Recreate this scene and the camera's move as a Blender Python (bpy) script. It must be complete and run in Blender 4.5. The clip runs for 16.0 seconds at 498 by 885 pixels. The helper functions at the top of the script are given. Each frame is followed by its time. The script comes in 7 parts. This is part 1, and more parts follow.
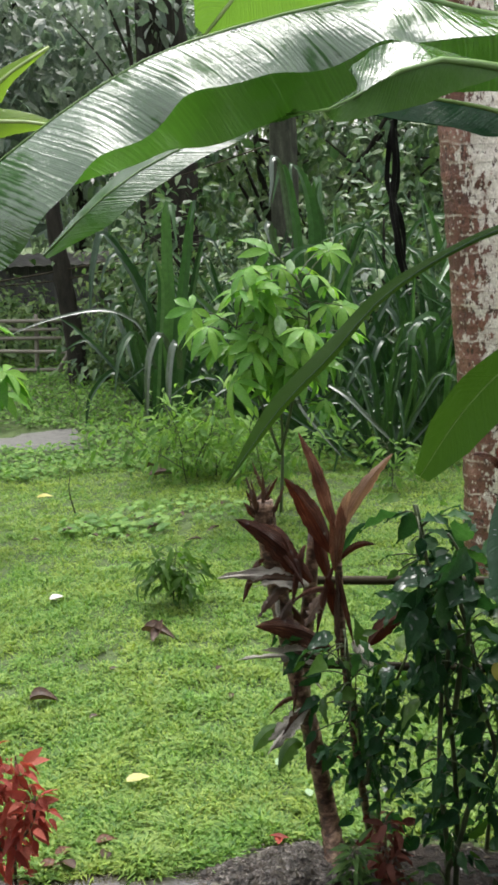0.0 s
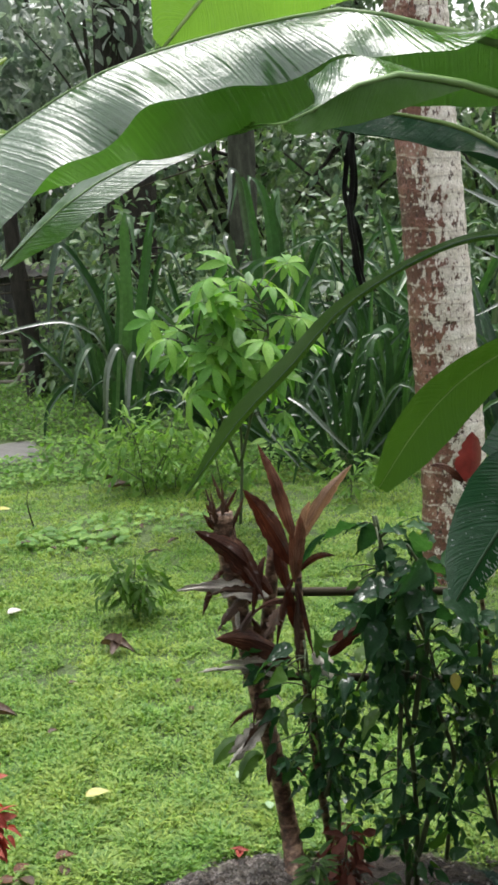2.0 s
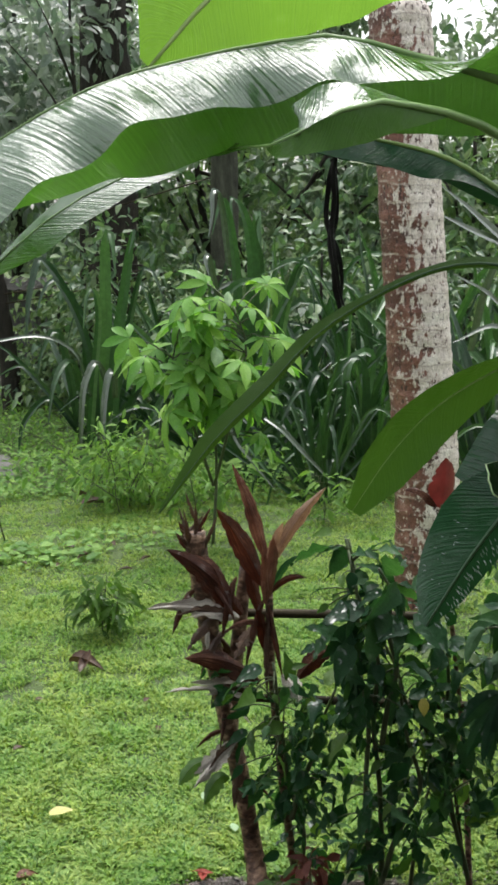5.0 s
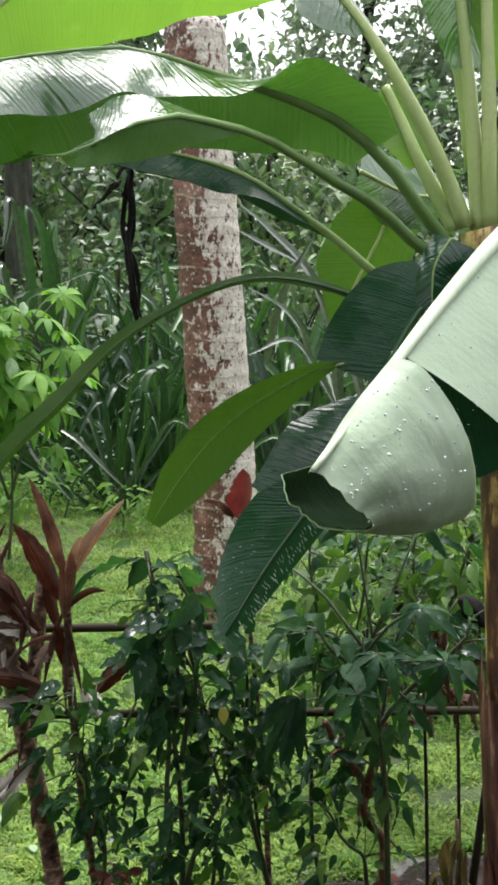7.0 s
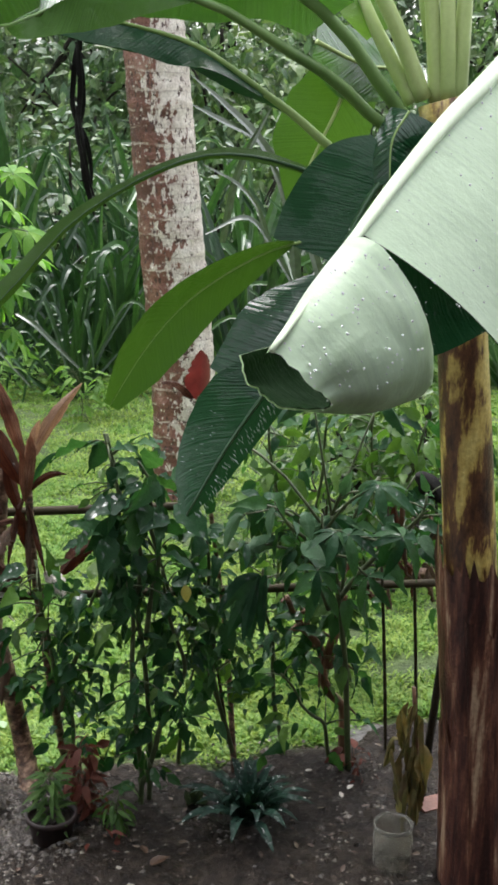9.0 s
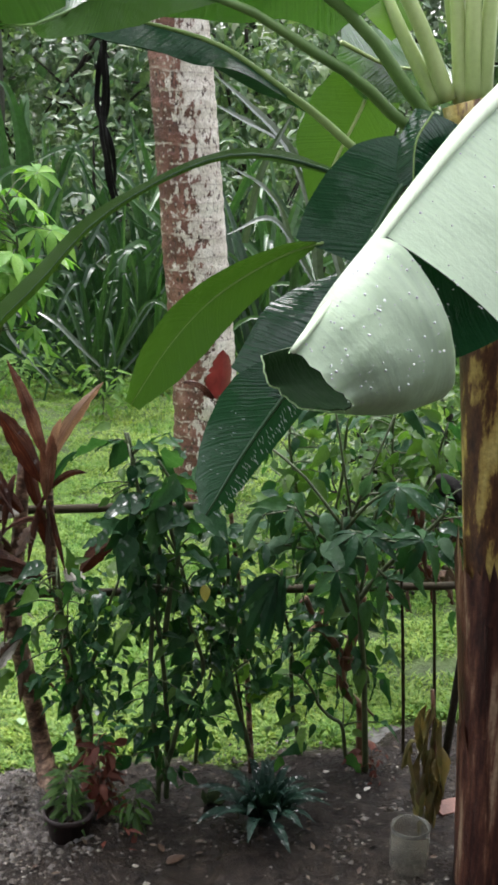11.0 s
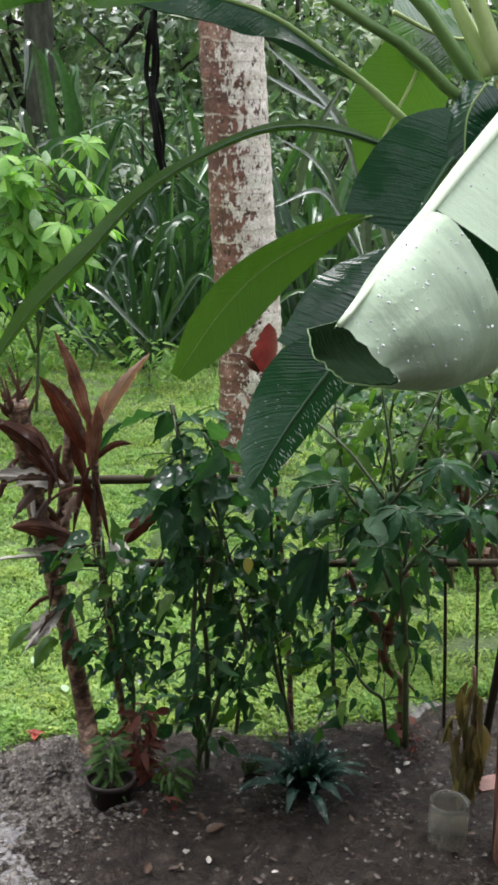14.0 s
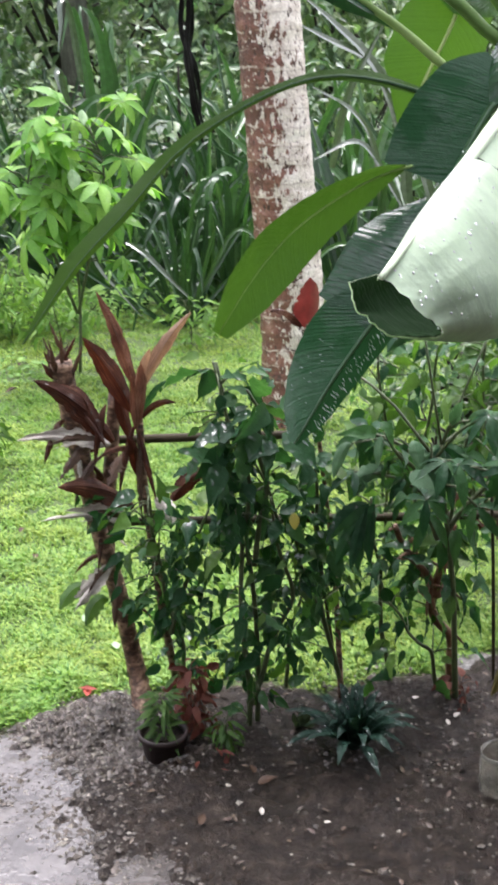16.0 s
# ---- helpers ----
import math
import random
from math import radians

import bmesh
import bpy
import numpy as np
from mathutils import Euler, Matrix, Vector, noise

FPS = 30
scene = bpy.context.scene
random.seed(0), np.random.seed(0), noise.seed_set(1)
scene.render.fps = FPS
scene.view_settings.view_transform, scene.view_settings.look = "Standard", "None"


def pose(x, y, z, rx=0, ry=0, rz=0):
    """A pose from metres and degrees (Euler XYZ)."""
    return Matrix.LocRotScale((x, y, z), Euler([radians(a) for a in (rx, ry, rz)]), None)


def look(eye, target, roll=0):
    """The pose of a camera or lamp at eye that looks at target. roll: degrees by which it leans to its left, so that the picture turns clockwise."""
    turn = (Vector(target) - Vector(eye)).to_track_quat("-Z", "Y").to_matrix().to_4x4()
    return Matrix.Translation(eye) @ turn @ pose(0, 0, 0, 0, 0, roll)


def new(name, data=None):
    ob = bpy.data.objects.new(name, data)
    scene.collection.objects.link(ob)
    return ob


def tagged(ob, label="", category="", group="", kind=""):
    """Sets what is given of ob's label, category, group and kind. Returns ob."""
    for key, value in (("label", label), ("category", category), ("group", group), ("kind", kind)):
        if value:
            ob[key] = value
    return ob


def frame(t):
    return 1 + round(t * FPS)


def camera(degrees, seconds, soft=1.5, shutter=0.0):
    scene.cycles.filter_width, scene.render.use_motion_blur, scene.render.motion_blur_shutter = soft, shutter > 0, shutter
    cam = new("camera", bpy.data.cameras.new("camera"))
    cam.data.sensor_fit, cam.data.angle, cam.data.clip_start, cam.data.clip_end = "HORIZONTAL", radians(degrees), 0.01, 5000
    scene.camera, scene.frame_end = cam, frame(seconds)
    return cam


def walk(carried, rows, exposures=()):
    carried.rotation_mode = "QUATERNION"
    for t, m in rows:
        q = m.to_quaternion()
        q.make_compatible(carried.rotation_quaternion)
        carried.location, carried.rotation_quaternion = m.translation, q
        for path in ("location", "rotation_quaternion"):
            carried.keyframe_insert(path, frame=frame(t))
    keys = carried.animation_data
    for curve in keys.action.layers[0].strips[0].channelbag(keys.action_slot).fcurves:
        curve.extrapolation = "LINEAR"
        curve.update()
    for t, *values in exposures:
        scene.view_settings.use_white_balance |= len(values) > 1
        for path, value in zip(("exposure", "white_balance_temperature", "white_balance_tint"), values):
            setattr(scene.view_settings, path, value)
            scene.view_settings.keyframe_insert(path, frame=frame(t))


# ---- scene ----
cam = camera(24.81, 16.0, soft=3.1, shutter=0.4)
walk(cam, [
    (0, pose(0, 0, 2, 78.65, 2.04, 0.05)),
    (0.5, pose(0, 0, 2, 78.53, 1.79, -0.04)),
    (1, pose(0, 0, 2, 78.83, 1.77, -0.32)),
    (1.5, pose(0, 0, 2, 78.89, 1.93, -1.32)),
    (2, pose(0, 0, 2, 79.18, 1.83, -2.01)),
    (2.5, pose(0, 0, 2, 79.45, 1.36, -2.33)),
    (3, pose(0, 0, 2, 80.05, 1.15, -2.87)),
    (3.2, pose(0, 0, 2, 80.24, 1.29, -3.36)),
    (5.3, pose(0, 0, 2, 80.18, -0.05, -2.95)),
    (5.5, pose(0, 0, 2, 80.78, 0.00, -3.62)),
    (6, pose(0, 0, 2, 81.14, -0.98, -9.51)),
    (6.5, pose(0, 0, 2, 80.83, -1.03, -10.26)),
    (7, pose(0, 0, 2, 80.88, -1.23, -13.07)),
    (7.5, pose(0, 0, 2, 79.69, -0.82, -13.11)),
    (8, pose(0, 0, 2, 77.09, -0.73, -14.58)),
    (8.5, pose(0, 0, 2, 75.65, -0.59, -14.77)),
    (8.7, pose(0, 0, 2, 75.25, -0.79, -15.33)),
    (10.8, pose(0, 0, 2, 74.28, -0.79, -14.37)),
    (11, pose(0, 0, 2, 74.90, -1.09, -14.15)),
    (11.5, pose(0, 0, 2, 74.13, -1.09, -13.46)),
    (12, pose(0, 0, 2, 74.21, -1.21, -13.48)),
    (12.5, pose(0, 0, 2, 73.58, -1.42, -12.91)),
    (13, pose(0, 0, 2, 73.77, -1.38, -12.55)),
    (13.5, pose(0, 0, 2, 74.25, -1.39, -12.02)),
    (14, pose(0, 0, 2, 73.50, -1.27, -11.74)),
    (14.5, pose(0, 0, 2, 74.41, -1.25, -12.31)),
    (15, pose(0, 0, 2, 74.15, -1.12, -11.71)),
    (15.4, pose(0, 0, 2, 71.41, -1.00, -9.71)),
    (15.47, pose(0, 0, 2, 71.30, -0.80, -9.30)),
    (15.53, pose(0, 0, 2, 72.66, -0.50, -8.90)),
    (16, pose(0, 0, 2, 71.28, 0.61, -10.00)),
], exposures=[(0, 1.3, 6500, 11), (3, 1.26, 6450, 11), (5.5, 1.22, 6450, 11), (6, 1.22, 6450, 11), (6.5, 1.33, 6450, 12), (7, 1.4, 6450, 12), (8, 1.52, 6400, 13), (8.5, 1.52, 6380, 13), (11, 1.53, 6300, 14), (14, 1.54, 6280, 14), (14.5, 1.6, 6250, 14), (15, 1.65, 6250, 15), (15.5, 1.98, 6250, 20), (16, 2.02, 6250, 20)])

# ---- light: rain clouds, a wide weak sun behind them ----
SUN_EL, SUN_AZ = 72.0, 8.0
world = bpy.data.worlds.new("world")
scene.world = world
world.use_nodes = True
wn = world.node_tree.nodes
wl = world.node_tree.links
sky = wn.new("ShaderNodeTexSky")
sky.sky_type = "NISHITA"
sky.sun_disc = False
sky.sun_elevation = radians(SUN_EL)
sky.sun_rotation = radians(SUN_AZ)
sky.dust_density = 4.0
sky.air_density = 1.6
grey = wn.new("ShaderNodeHueSaturation")
grey.inputs["Saturation"].default_value = 0.18
wl.new(sky.outputs[0], grey.inputs["Color"])
wl.new(grey.outputs[0], wn["Background"].inputs["Color"])
wn["Background"].inputs["Strength"].default_value = 0.15
sun = new("sun", bpy.data.lights.new("sun", "SUN"))
sun.data.energy = 1.5
sun.data.angle = radians(50)
sun.data.color = (1.0, 0.98, 0.94)
az = radians(SUN_AZ)
sun.matrix_world = look((10 * math.sin(az), 10 * math.cos(az), 10 * math.tan(radians(SUN_EL))), (0, 0, 0))


# ---- materials ----
def nodes_of(name):
    m = bpy.data.materials.new(name)
    m.use_nodes = True
    return m, m.node_tree.nodes, m.node_tree.links, m.node_tree.nodes["Principled BSDF"]


def noise_node(n, l, scale, detail=4.0, rough=0.6, source="Object", stretch=None):
    tc = n.new("ShaderNodeTexCoord")
    t = n.new("ShaderNodeTexNoise")
    t.inputs["Scale"].default_value = scale
    t.inputs["Detail"].default_value = detail
    t.inputs["Roughness"].default_value = rough
    if stretch:
        mp = n.new("ShaderNodeMapping")
        mp.inputs["Scale"].default_value = stretch
        l.new(tc.outputs[source], mp.inputs[0])
        l.new(mp.outputs[0], t.inputs["Vector"])
    else:
        l.new(tc.outputs[source], t.inputs["Vector"])
    return t


def ramp_node(n, l, fac, stops):
    r = n.new("ShaderNodeValToRGB")
    e = r.color_ramp.elements
    while len(e) < len(stops):
        e.new(0.5)
    for k, (p, c) in enumerate(stops):
        e[k].position = p
        e[k].color = (*c, 1)
    l.new(fac, r.inputs[0])
    return r


def mix_node(n, l, fac, a, b, kind="MIX"):
    m = n.new("ShaderNodeMix")
    m.data_type = "RGBA"
    m.blend_type = kind
    for v, i in ((fac, 0), (a, 6), (b, 7)):
        if isinstance(v, (int, float)):
            m.inputs[i].default_value = v
        elif isinstance(v, tuple):
            m.inputs[i].default_value = (*v, 1)
        else:
            l.new(v, m.inputs[i])
    return m.outputs[2]


def bump_node(n, l, height, strength, dist, bsdf, before=None):
    b = n.new("ShaderNodeBump")
    b.inputs["Strength"].default_value = strength
    b.inputs["Distance"].default_value = dist
    l.new(height, b.inputs["Height"])
    if before:
        l.new(before.outputs[0], b.inputs["Normal"])
    l.new(b.outputs[0], bsdf.inputs["Normal"])
    l.new(b.outputs[0], bsdf.inputs["Coat Normal"])
    return b


def wet_spots(n, l, b, amount=0.9, scale=70.0, level=0.6):
    """Small spots where a film of rain mirrors the sky."""
    spot = ramp_node(n, l, noise_node(n, l, scale, 2.0).outputs[0], [(level, (0, 0, 0)), (level + 0.05, (amount, amount, amount))])
    l.new(spot.outputs[0], b.inputs["Coat Weight"])
    b.inputs["Coat Roughness"].default_value = 0.06
    b.inputs["Coat IOR"].default_value = 1.9


def leaf_mat(name, colours, rough=0.35, thin=0.3, glow=None, spec=0.5, spots=None, coat=0.5, patches=None, ripple=(24.0, 0.35), glint=0.0):
    """Wet foliage: hue varies leaf by leaf, light passes through the blade."""
    m, n, l, b = nodes_of(name)
    geo = n.new("ShaderNodeNewGeometry")
    info = n.new("ShaderNodeObjectInfo")
    add = n.new("ShaderNodeMath")
    add.operation = "ADD"
    l.new(geo.outputs["Random Per Island"], add.inputs[0])
    l.new(info.outputs["Random"], add.inputs[1])
    fr = n.new("ShaderNodeMath")
    fr.operation = "FRACT"
    l.new(add.outputs[0], fr.inputs[0])
    k = len(colours)
    ramp = ramp_node(n, l, fr.outputs[0], [(i / max(1, k - 1), c) for i, c in enumerate(colours)])
    t = noise_node(n, l, 24.0)
    shade = ramp_node(n, l, t.outputs[0], [(0.3, (0.65, 0.68, 0.6)), (0.7, (1.1, 1.08, 1.0))])
    col = mix_node(n, l, 1.0, ramp.outputs[0], shade.outputs[0], "MULTIPLY")
    if patches:
        pn = noise_node(n, l, patches, 3.0)
        pr = ramp_node(n, l, pn.outputs[0], [(0.35, (0.78, 0.92, 0.8)), (0.5, (1.0, 1.0, 1.0)), (0.65, (1.2, 1.08, 1.0))])
        col = mix_node(n, l, 1.0, col, pr.outputs[0], "MULTIPLY")
    if spots:
        s = noise_node(n, l, 60.0, 2.0)
        sr = ramp_node(n, l, s.outputs[0], [(0.62, (0, 0, 0)), (0.68, (1, 1, 1))])
        col = mix_node(n, l, sr.outputs[0], col, spots)
    l.new(col, b.inputs["Base Color"])
    b.inputs["Roughness"].default_value = rough
    b.inputs["Specular IOR Level"].default_value = spec
    b.inputs["Coat Weight"].default_value = coat
    b.inputs["Coat Roughness"].default_value = 0.12
    if glint:
        wet_spots(n, l, b, *glint)
    bump_node(n, l, t.outputs[0] if ripple[0] == 24.0 else noise_node(n, l, ripple[0], 3.0).outputs[0], ripple[1], 0.01, b)
    if thin:
        tr = n.new("ShaderNodeBsdfTranslucent")
        tcol = mix_node(n, l, 1.0, col, glow or (1.5, 1.7, 0.7), "MULTIPLY")
        l.new(tcol, tr.inputs["Color"])
        mx = n.new("ShaderNodeMixShader")
        mx.inputs[0].default_value = thin
        l.new(b.outputs[0], mx.inputs[1])
        l.new(tr.outputs[0], mx.inputs[2])
        l.new(mx.outputs[0], n["Material Output"].inputs["Surface"])
    return m


def veined_mat(name, c1, c2, rough, thin, glow, freq=260.0, relief=0.5, slant=0.25, spec=0.5, coat=1.0, streak=1.0):
    """Banana blade: parallel side veins that run from the midrib to the edge; u across, v along in metres."""
    m, n, l, b = nodes_of(name)
    uv = n.new("ShaderNodeUVMap")
    sep = n.new("ShaderNodeSeparateXYZ")
    l.new(uv.outputs[0], sep.inputs[0])
    au = n.new("ShaderNodeMath")
    au.operation = "ABSOLUTE"
    l.new(sep.outputs[0], au.inputs[0])
    sl = n.new("ShaderNodeMath")
    sl.operation = "MULTIPLY_ADD"
    sl.inputs[1].default_value = -slant
    l.new(au.outputs[0], sl.inputs[0])
    l.new(sep.outputs[1], sl.inputs[2])
    wob = noise_node(n, l, 9.0, 3.0)
    wv = n.new("ShaderNodeMath")
    wv.operation = "MULTIPLY_ADD"
    wv.inputs[1].default_value = 0.016
    l.new(wob.outputs[0], wv.inputs[0])
    l.new(sl.outputs[0], wv.inputs[2])
    comb = n.new("ShaderNodeCombineXYZ")
    l.new(wv.outputs[0], comb.inputs[0])
    fine = n.new("ShaderNodeTexNoise")
    fine.noise_dimensions = "3D"
    fine.inputs["Scale"].default_value = freq
    fine.inputs["Detail"].default_value = 3.0
    l.new(comb.outputs[0], fine.inputs["Vector"])
    broad = noise_node(n, l, 5.0, 5.0)
    col = mix_node(n, l, broad.outputs[0], c1, c2)
    fr = ramp_node(n, l, fine.outputs[0], [(0.3, (0.78, 0.8, 0.75)), (0.7, (1.12, 1.1, 1.05))])
    col = mix_node(n, l, streak, col, fr.outputs[0], "MULTIPLY")
    l.new(col, b.inputs["Base Color"])
    b.inputs["Specular IOR Level"].default_value = spec
    b.inputs["Coat Weight"].default_value = coat
    b.inputs["Coat Roughness"].default_value = 0.08
    b.inputs["Coat IOR"].default_value = 1.5 + 0.8 * (coat > 0.9)
    wet = noise_node(n, l, 14.0, 5.0)
    # a film of rain lies in patches and runs off in streaks along the veins
    film = n.new("ShaderNodeMath")
    film.operation = "MULTIPLY_ADD"
    film.inputs[1].default_value = 0.8
    l.new(fine.outputs[0], film.inputs[0])
    pools = n.new("ShaderNodeMath")
    pools.operation = "MULTIPLY"
    pools.inputs[1].default_value = 1.3
    l.new(noise_node(n, l, 6.0, 3.0).outputs[0], pools.inputs[0])
    l.new(pools.outputs[0], film.inputs[2])
    rr = n.new("ShaderNodeMapRange")
    rr.inputs[1].default_value, rr.inputs[2].default_value = 0.91, 1.0
    rr.inputs[3].default_value, rr.inputs[4].default_value = min(0.7, rough * 2.4), rough * 0.6
    l.new(film.outputs[0], rr.inputs[0])
    l.new(rr.outputs[0], b.inputs["Roughness"])
    cw = n.new("ShaderNodeMapRange")
    cw.inputs[1].default_value, cw.inputs[2].default_value = 0.91, 1.0
    cw.inputs[3].default_value, cw.inputs[4].default_value = coat * 0.05, coat
    l.new(film.outputs[0], cw.inputs[0])
    l.new(cw.outputs[0], b.inputs["Coat Weight"])
    bb = bump_node(n, l, fine.outputs[0], relief, 0.012, b)
    bump_node(n, l, wet.outputs[0], 0.35, 0.02, b, bb)
    tr = n.new("ShaderNodeBsdfTranslucent")
    l.new(mix_node(n, l, 1.0, col, glow, "MULTIPLY"), tr.inputs["Color"])
    mx = n.new("ShaderNodeMixShader")
    mx.inputs[0].default_value = thin
    l.new(b.outputs[0], mx.inputs[1])
    l.new(tr.outputs[0], mx.inputs[2])
    l.new(mx.outputs[0], n["Material Output"].inputs["Surface"])
    return m


def solid_mat(name, stops, scale=12.0, rough=0.7, relief=0.4, dist=0.01, stretch=None, spec=0.4, fine=90.0, wet=None, speck=0.8):
    m, n, l, b = nodes_of(name)
    t = noise_node(n, l, scale, 6.0, 0.65, stretch=stretch)
    info = n.new("ShaderNodeObjectInfo")
    r = ramp_node(n, l, t.outputs[0], stops)
    f = noise_node(n, l, fine, 4.0)
    fr = ramp_node(n, l, f.outputs[0], [(0.3, (0.6, 0.6, 0.6)), (0.7, (1.15, 1.15, 1.15))])
    col = mix_node(n, l, speck, r.outputs[0], fr.outputs[0], "MULTIPLY")
    l.new(col, b.inputs["Base Color"])
    b.inputs["Specular IOR Level"].default_value = spec
    if wet:
        w = noise_node(n, l, wet[0], 4.0)
        mr = n.new("ShaderNodeMapRange")
        mr.inputs[1].default_value, mr.inputs[2].default_value = 0.42, 0.58
        mr.inputs[3].default_value, mr.inputs[4].default_value = wet[1], rough
        l.new(w.outputs[0], mr.inputs[0])
        l.new(mr.outputs[0], b.inputs["Roughness"])
    else:
        b.inputs["Roughness"].default_value = rough
    b1 = bump_node(n, l, t.outputs[0], relief, dist, b)
    bump_node(n, l, f.outputs[0], relief, dist * 0.4, b, b1)
    return m


BANANA = veined_mat("banana_blade", (0.035, 0.10, 0.03), (0.055, 0.135, 0.036), 0.12, 0.36, (1.7, 1.8, 0.6), freq=120.0, relief=0.34, slant=-0.3, spec=0.1)
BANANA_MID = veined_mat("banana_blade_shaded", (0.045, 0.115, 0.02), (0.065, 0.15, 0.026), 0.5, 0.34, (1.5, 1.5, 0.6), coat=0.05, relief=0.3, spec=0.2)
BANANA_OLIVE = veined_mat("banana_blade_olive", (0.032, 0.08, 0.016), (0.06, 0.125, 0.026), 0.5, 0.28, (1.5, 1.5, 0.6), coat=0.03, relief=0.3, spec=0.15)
# lighter copy of the blade green, sky backlight partly put into its colour
BANANA_LIT = veined_mat("banana_blade_lit", (0.09, 0.19, 0.035), (0.12, 0.24, 0.05), 0.35, 0.5, (1.55, 1.55, 0.7), coat=0.4)
BANANA_YELLOW = veined_mat("banana_blade_yellowing", (0.11, 0.22, 0.03), (0.19, 0.30, 0.045), 0.4, 0.45, (1.4, 1.4, 0.6), coat=0.2)
BANANA_DARK = veined_mat("banana_blade_old", (0.010, 0.045, 0.02), (0.017, 0.066, 0.027), 0.4, 0.1, (1.5, 1.7, 0.7), freq=170.0, relief=0.22, slant=0.2, coat=0.3, spec=0.1)
BANANA_GLOSS = veined_mat("banana_blade_dripping", (0.010, 0.045, 0.021), (0.017, 0.066, 0.029), 0.2, 0.1, (1.5, 1.7, 0.7), freq=110.0, relief=0.45, slant=0.15, coat=0.85, spec=0.2)
BANANA_RAIN = veined_mat("banana_blade_rainy", (0.012, 0.055, 0.024), (0.02, 0.08, 0.033), 0.3, 0.14, (1.5, 1.7, 0.7), freq=150.0, relief=0.3, slant=0.35, coat=0.6, spec=0.12)
BANANA_PALE = veined_mat("banana_blade_underside", (0.56, 0.72, 0.53), (0.65, 0.80, 0.61), 0.45, 0.52, (1.22, 1.3, 1.0), freq=90.0, relief=0.14, slant=0.1, coat=0.12, spec=0.35, streak=0.5)
# upper-side green taken near black: shade inside the roll is in the colour
BANANA_IN_SHADE = veined_mat("banana_blade_inside_shade", (0.004, 0.014, 0.004), (0.007, 0.022, 0.006), 0.7, 0.1, (4.0, 5.0, 4.0), relief=0.2, coat=0.0, spec=0.03)
RIB = solid_mat("banana_midrib", [(0.3, (0.27, 0.37, 0.12)), (0.7, (0.43, 0.51, 0.22))], 6.0, 0.35, 0.2, stretch=(1, 1, 0.3), speck=0.2)
RIB_GREEN = solid_mat("banana_midrib_green", [(0.3, (0.15, 0.25, 0.06)), (0.7, (0.26, 0.37, 0.12))], 6.0, 0.4, 0.15, stretch=(1, 1, 0.3), speck=0.2)
RIB_OLIVE = solid_mat("banana_midrib_olive", [(0.3, (0.08, 0.16, 0.04)), (0.7, (0.15, 0.25, 0.075))], 6.0, 0.4, 0.15, stretch=(1, 1, 0.3), speck=0.2)
RIB_DARK = solid_mat("banana_midrib_dark", [(0.3, (0.02, 0.06, 0.025)), (0.7, (0.05, 0.11, 0.045))], 6.0, 0.3, 0.15, stretch=(1, 1, 0.3), speck=0.2)
RIB_PALE = solid_mat("banana_midrib_pale", [(0.3, (0.52, 0.63, 0.44)), (0.7, (0.62, 0.71, 0.54))], 6.0, 0.35, 0.2, speck=0.2)
SHEATH = solid_mat("banana_sheath", [(0.38, (0.03, 0.013, 0.009)), (0.49, (0.11, 0.05, 0.022)), (0.55, (0.42, 0.31, 0.085)), (0.66, (0.56, 0.46, 0.16))], 7.0, 0.35, 0.5, stretch=(2.4, 2.4, 0.6))
SHEATH_DRY = solid_mat("dry_sheath", [(0.38, (0.022, 0.009, 0.008)), (0.48, (0.07, 0.026, 0.019)), (0.56, (0.15, 0.065, 0.04)), (0.66, (0.40, 0.29, 0.19))], 8.0, 0.35, 0.7, stretch=(3.2, 3.2, 0.35))
BLACKENED = solid_mat("blackened_leaf", [(0.3, (0.006, 0.006, 0.006)), (0.7, (0.016, 0.015, 0.013))], 20.0, 0.7, 0.5, spec=0.1)
BARK = solid_mat("wet_bark", [(0.3, (0.012, 0.011, 0.009)), (0.6, (0.035, 0.031, 0.024)), (0.8, (0.075, 0.07, 0.052))], 8.0, 0.7, 0.8, 0.02, stretch=(2, 2, 0.5), spec=0.15)
CANE = solid_mat("ti_cane", [(0.36, (0.026, 0.014, 0.009)), (0.5, (0.105, 0.056, 0.034)), (0.64, (0.32, 0.21, 0.14))], 30.0, 0.4, 0.8, stretch=(1, 1, 1.6), spec=0.3)
STEM = solid_mat("green_stem", [(0.3, (0.03, 0.05, 0.018)), (0.7, (0.07, 0.09, 0.035))], 20.0, 0.5, 0.3)
STEM_TAN = solid_mat("tan_stem", [(0.3, (0.075, 0.034, 0.018)), (0.7, (0.19, 0.095, 0.05))], 14.0, 0.4, 0.5, stretch=(2, 2, 0.6))
BAMBOO = solid_mat("old_bamboo", [(0.3, (0.02, 0.016, 0.009)), (0.7, (0.05, 0.042, 0.022))], 9.0, 0.7, 0.3, stretch=(0.4, 2, 2), spec=0.15)


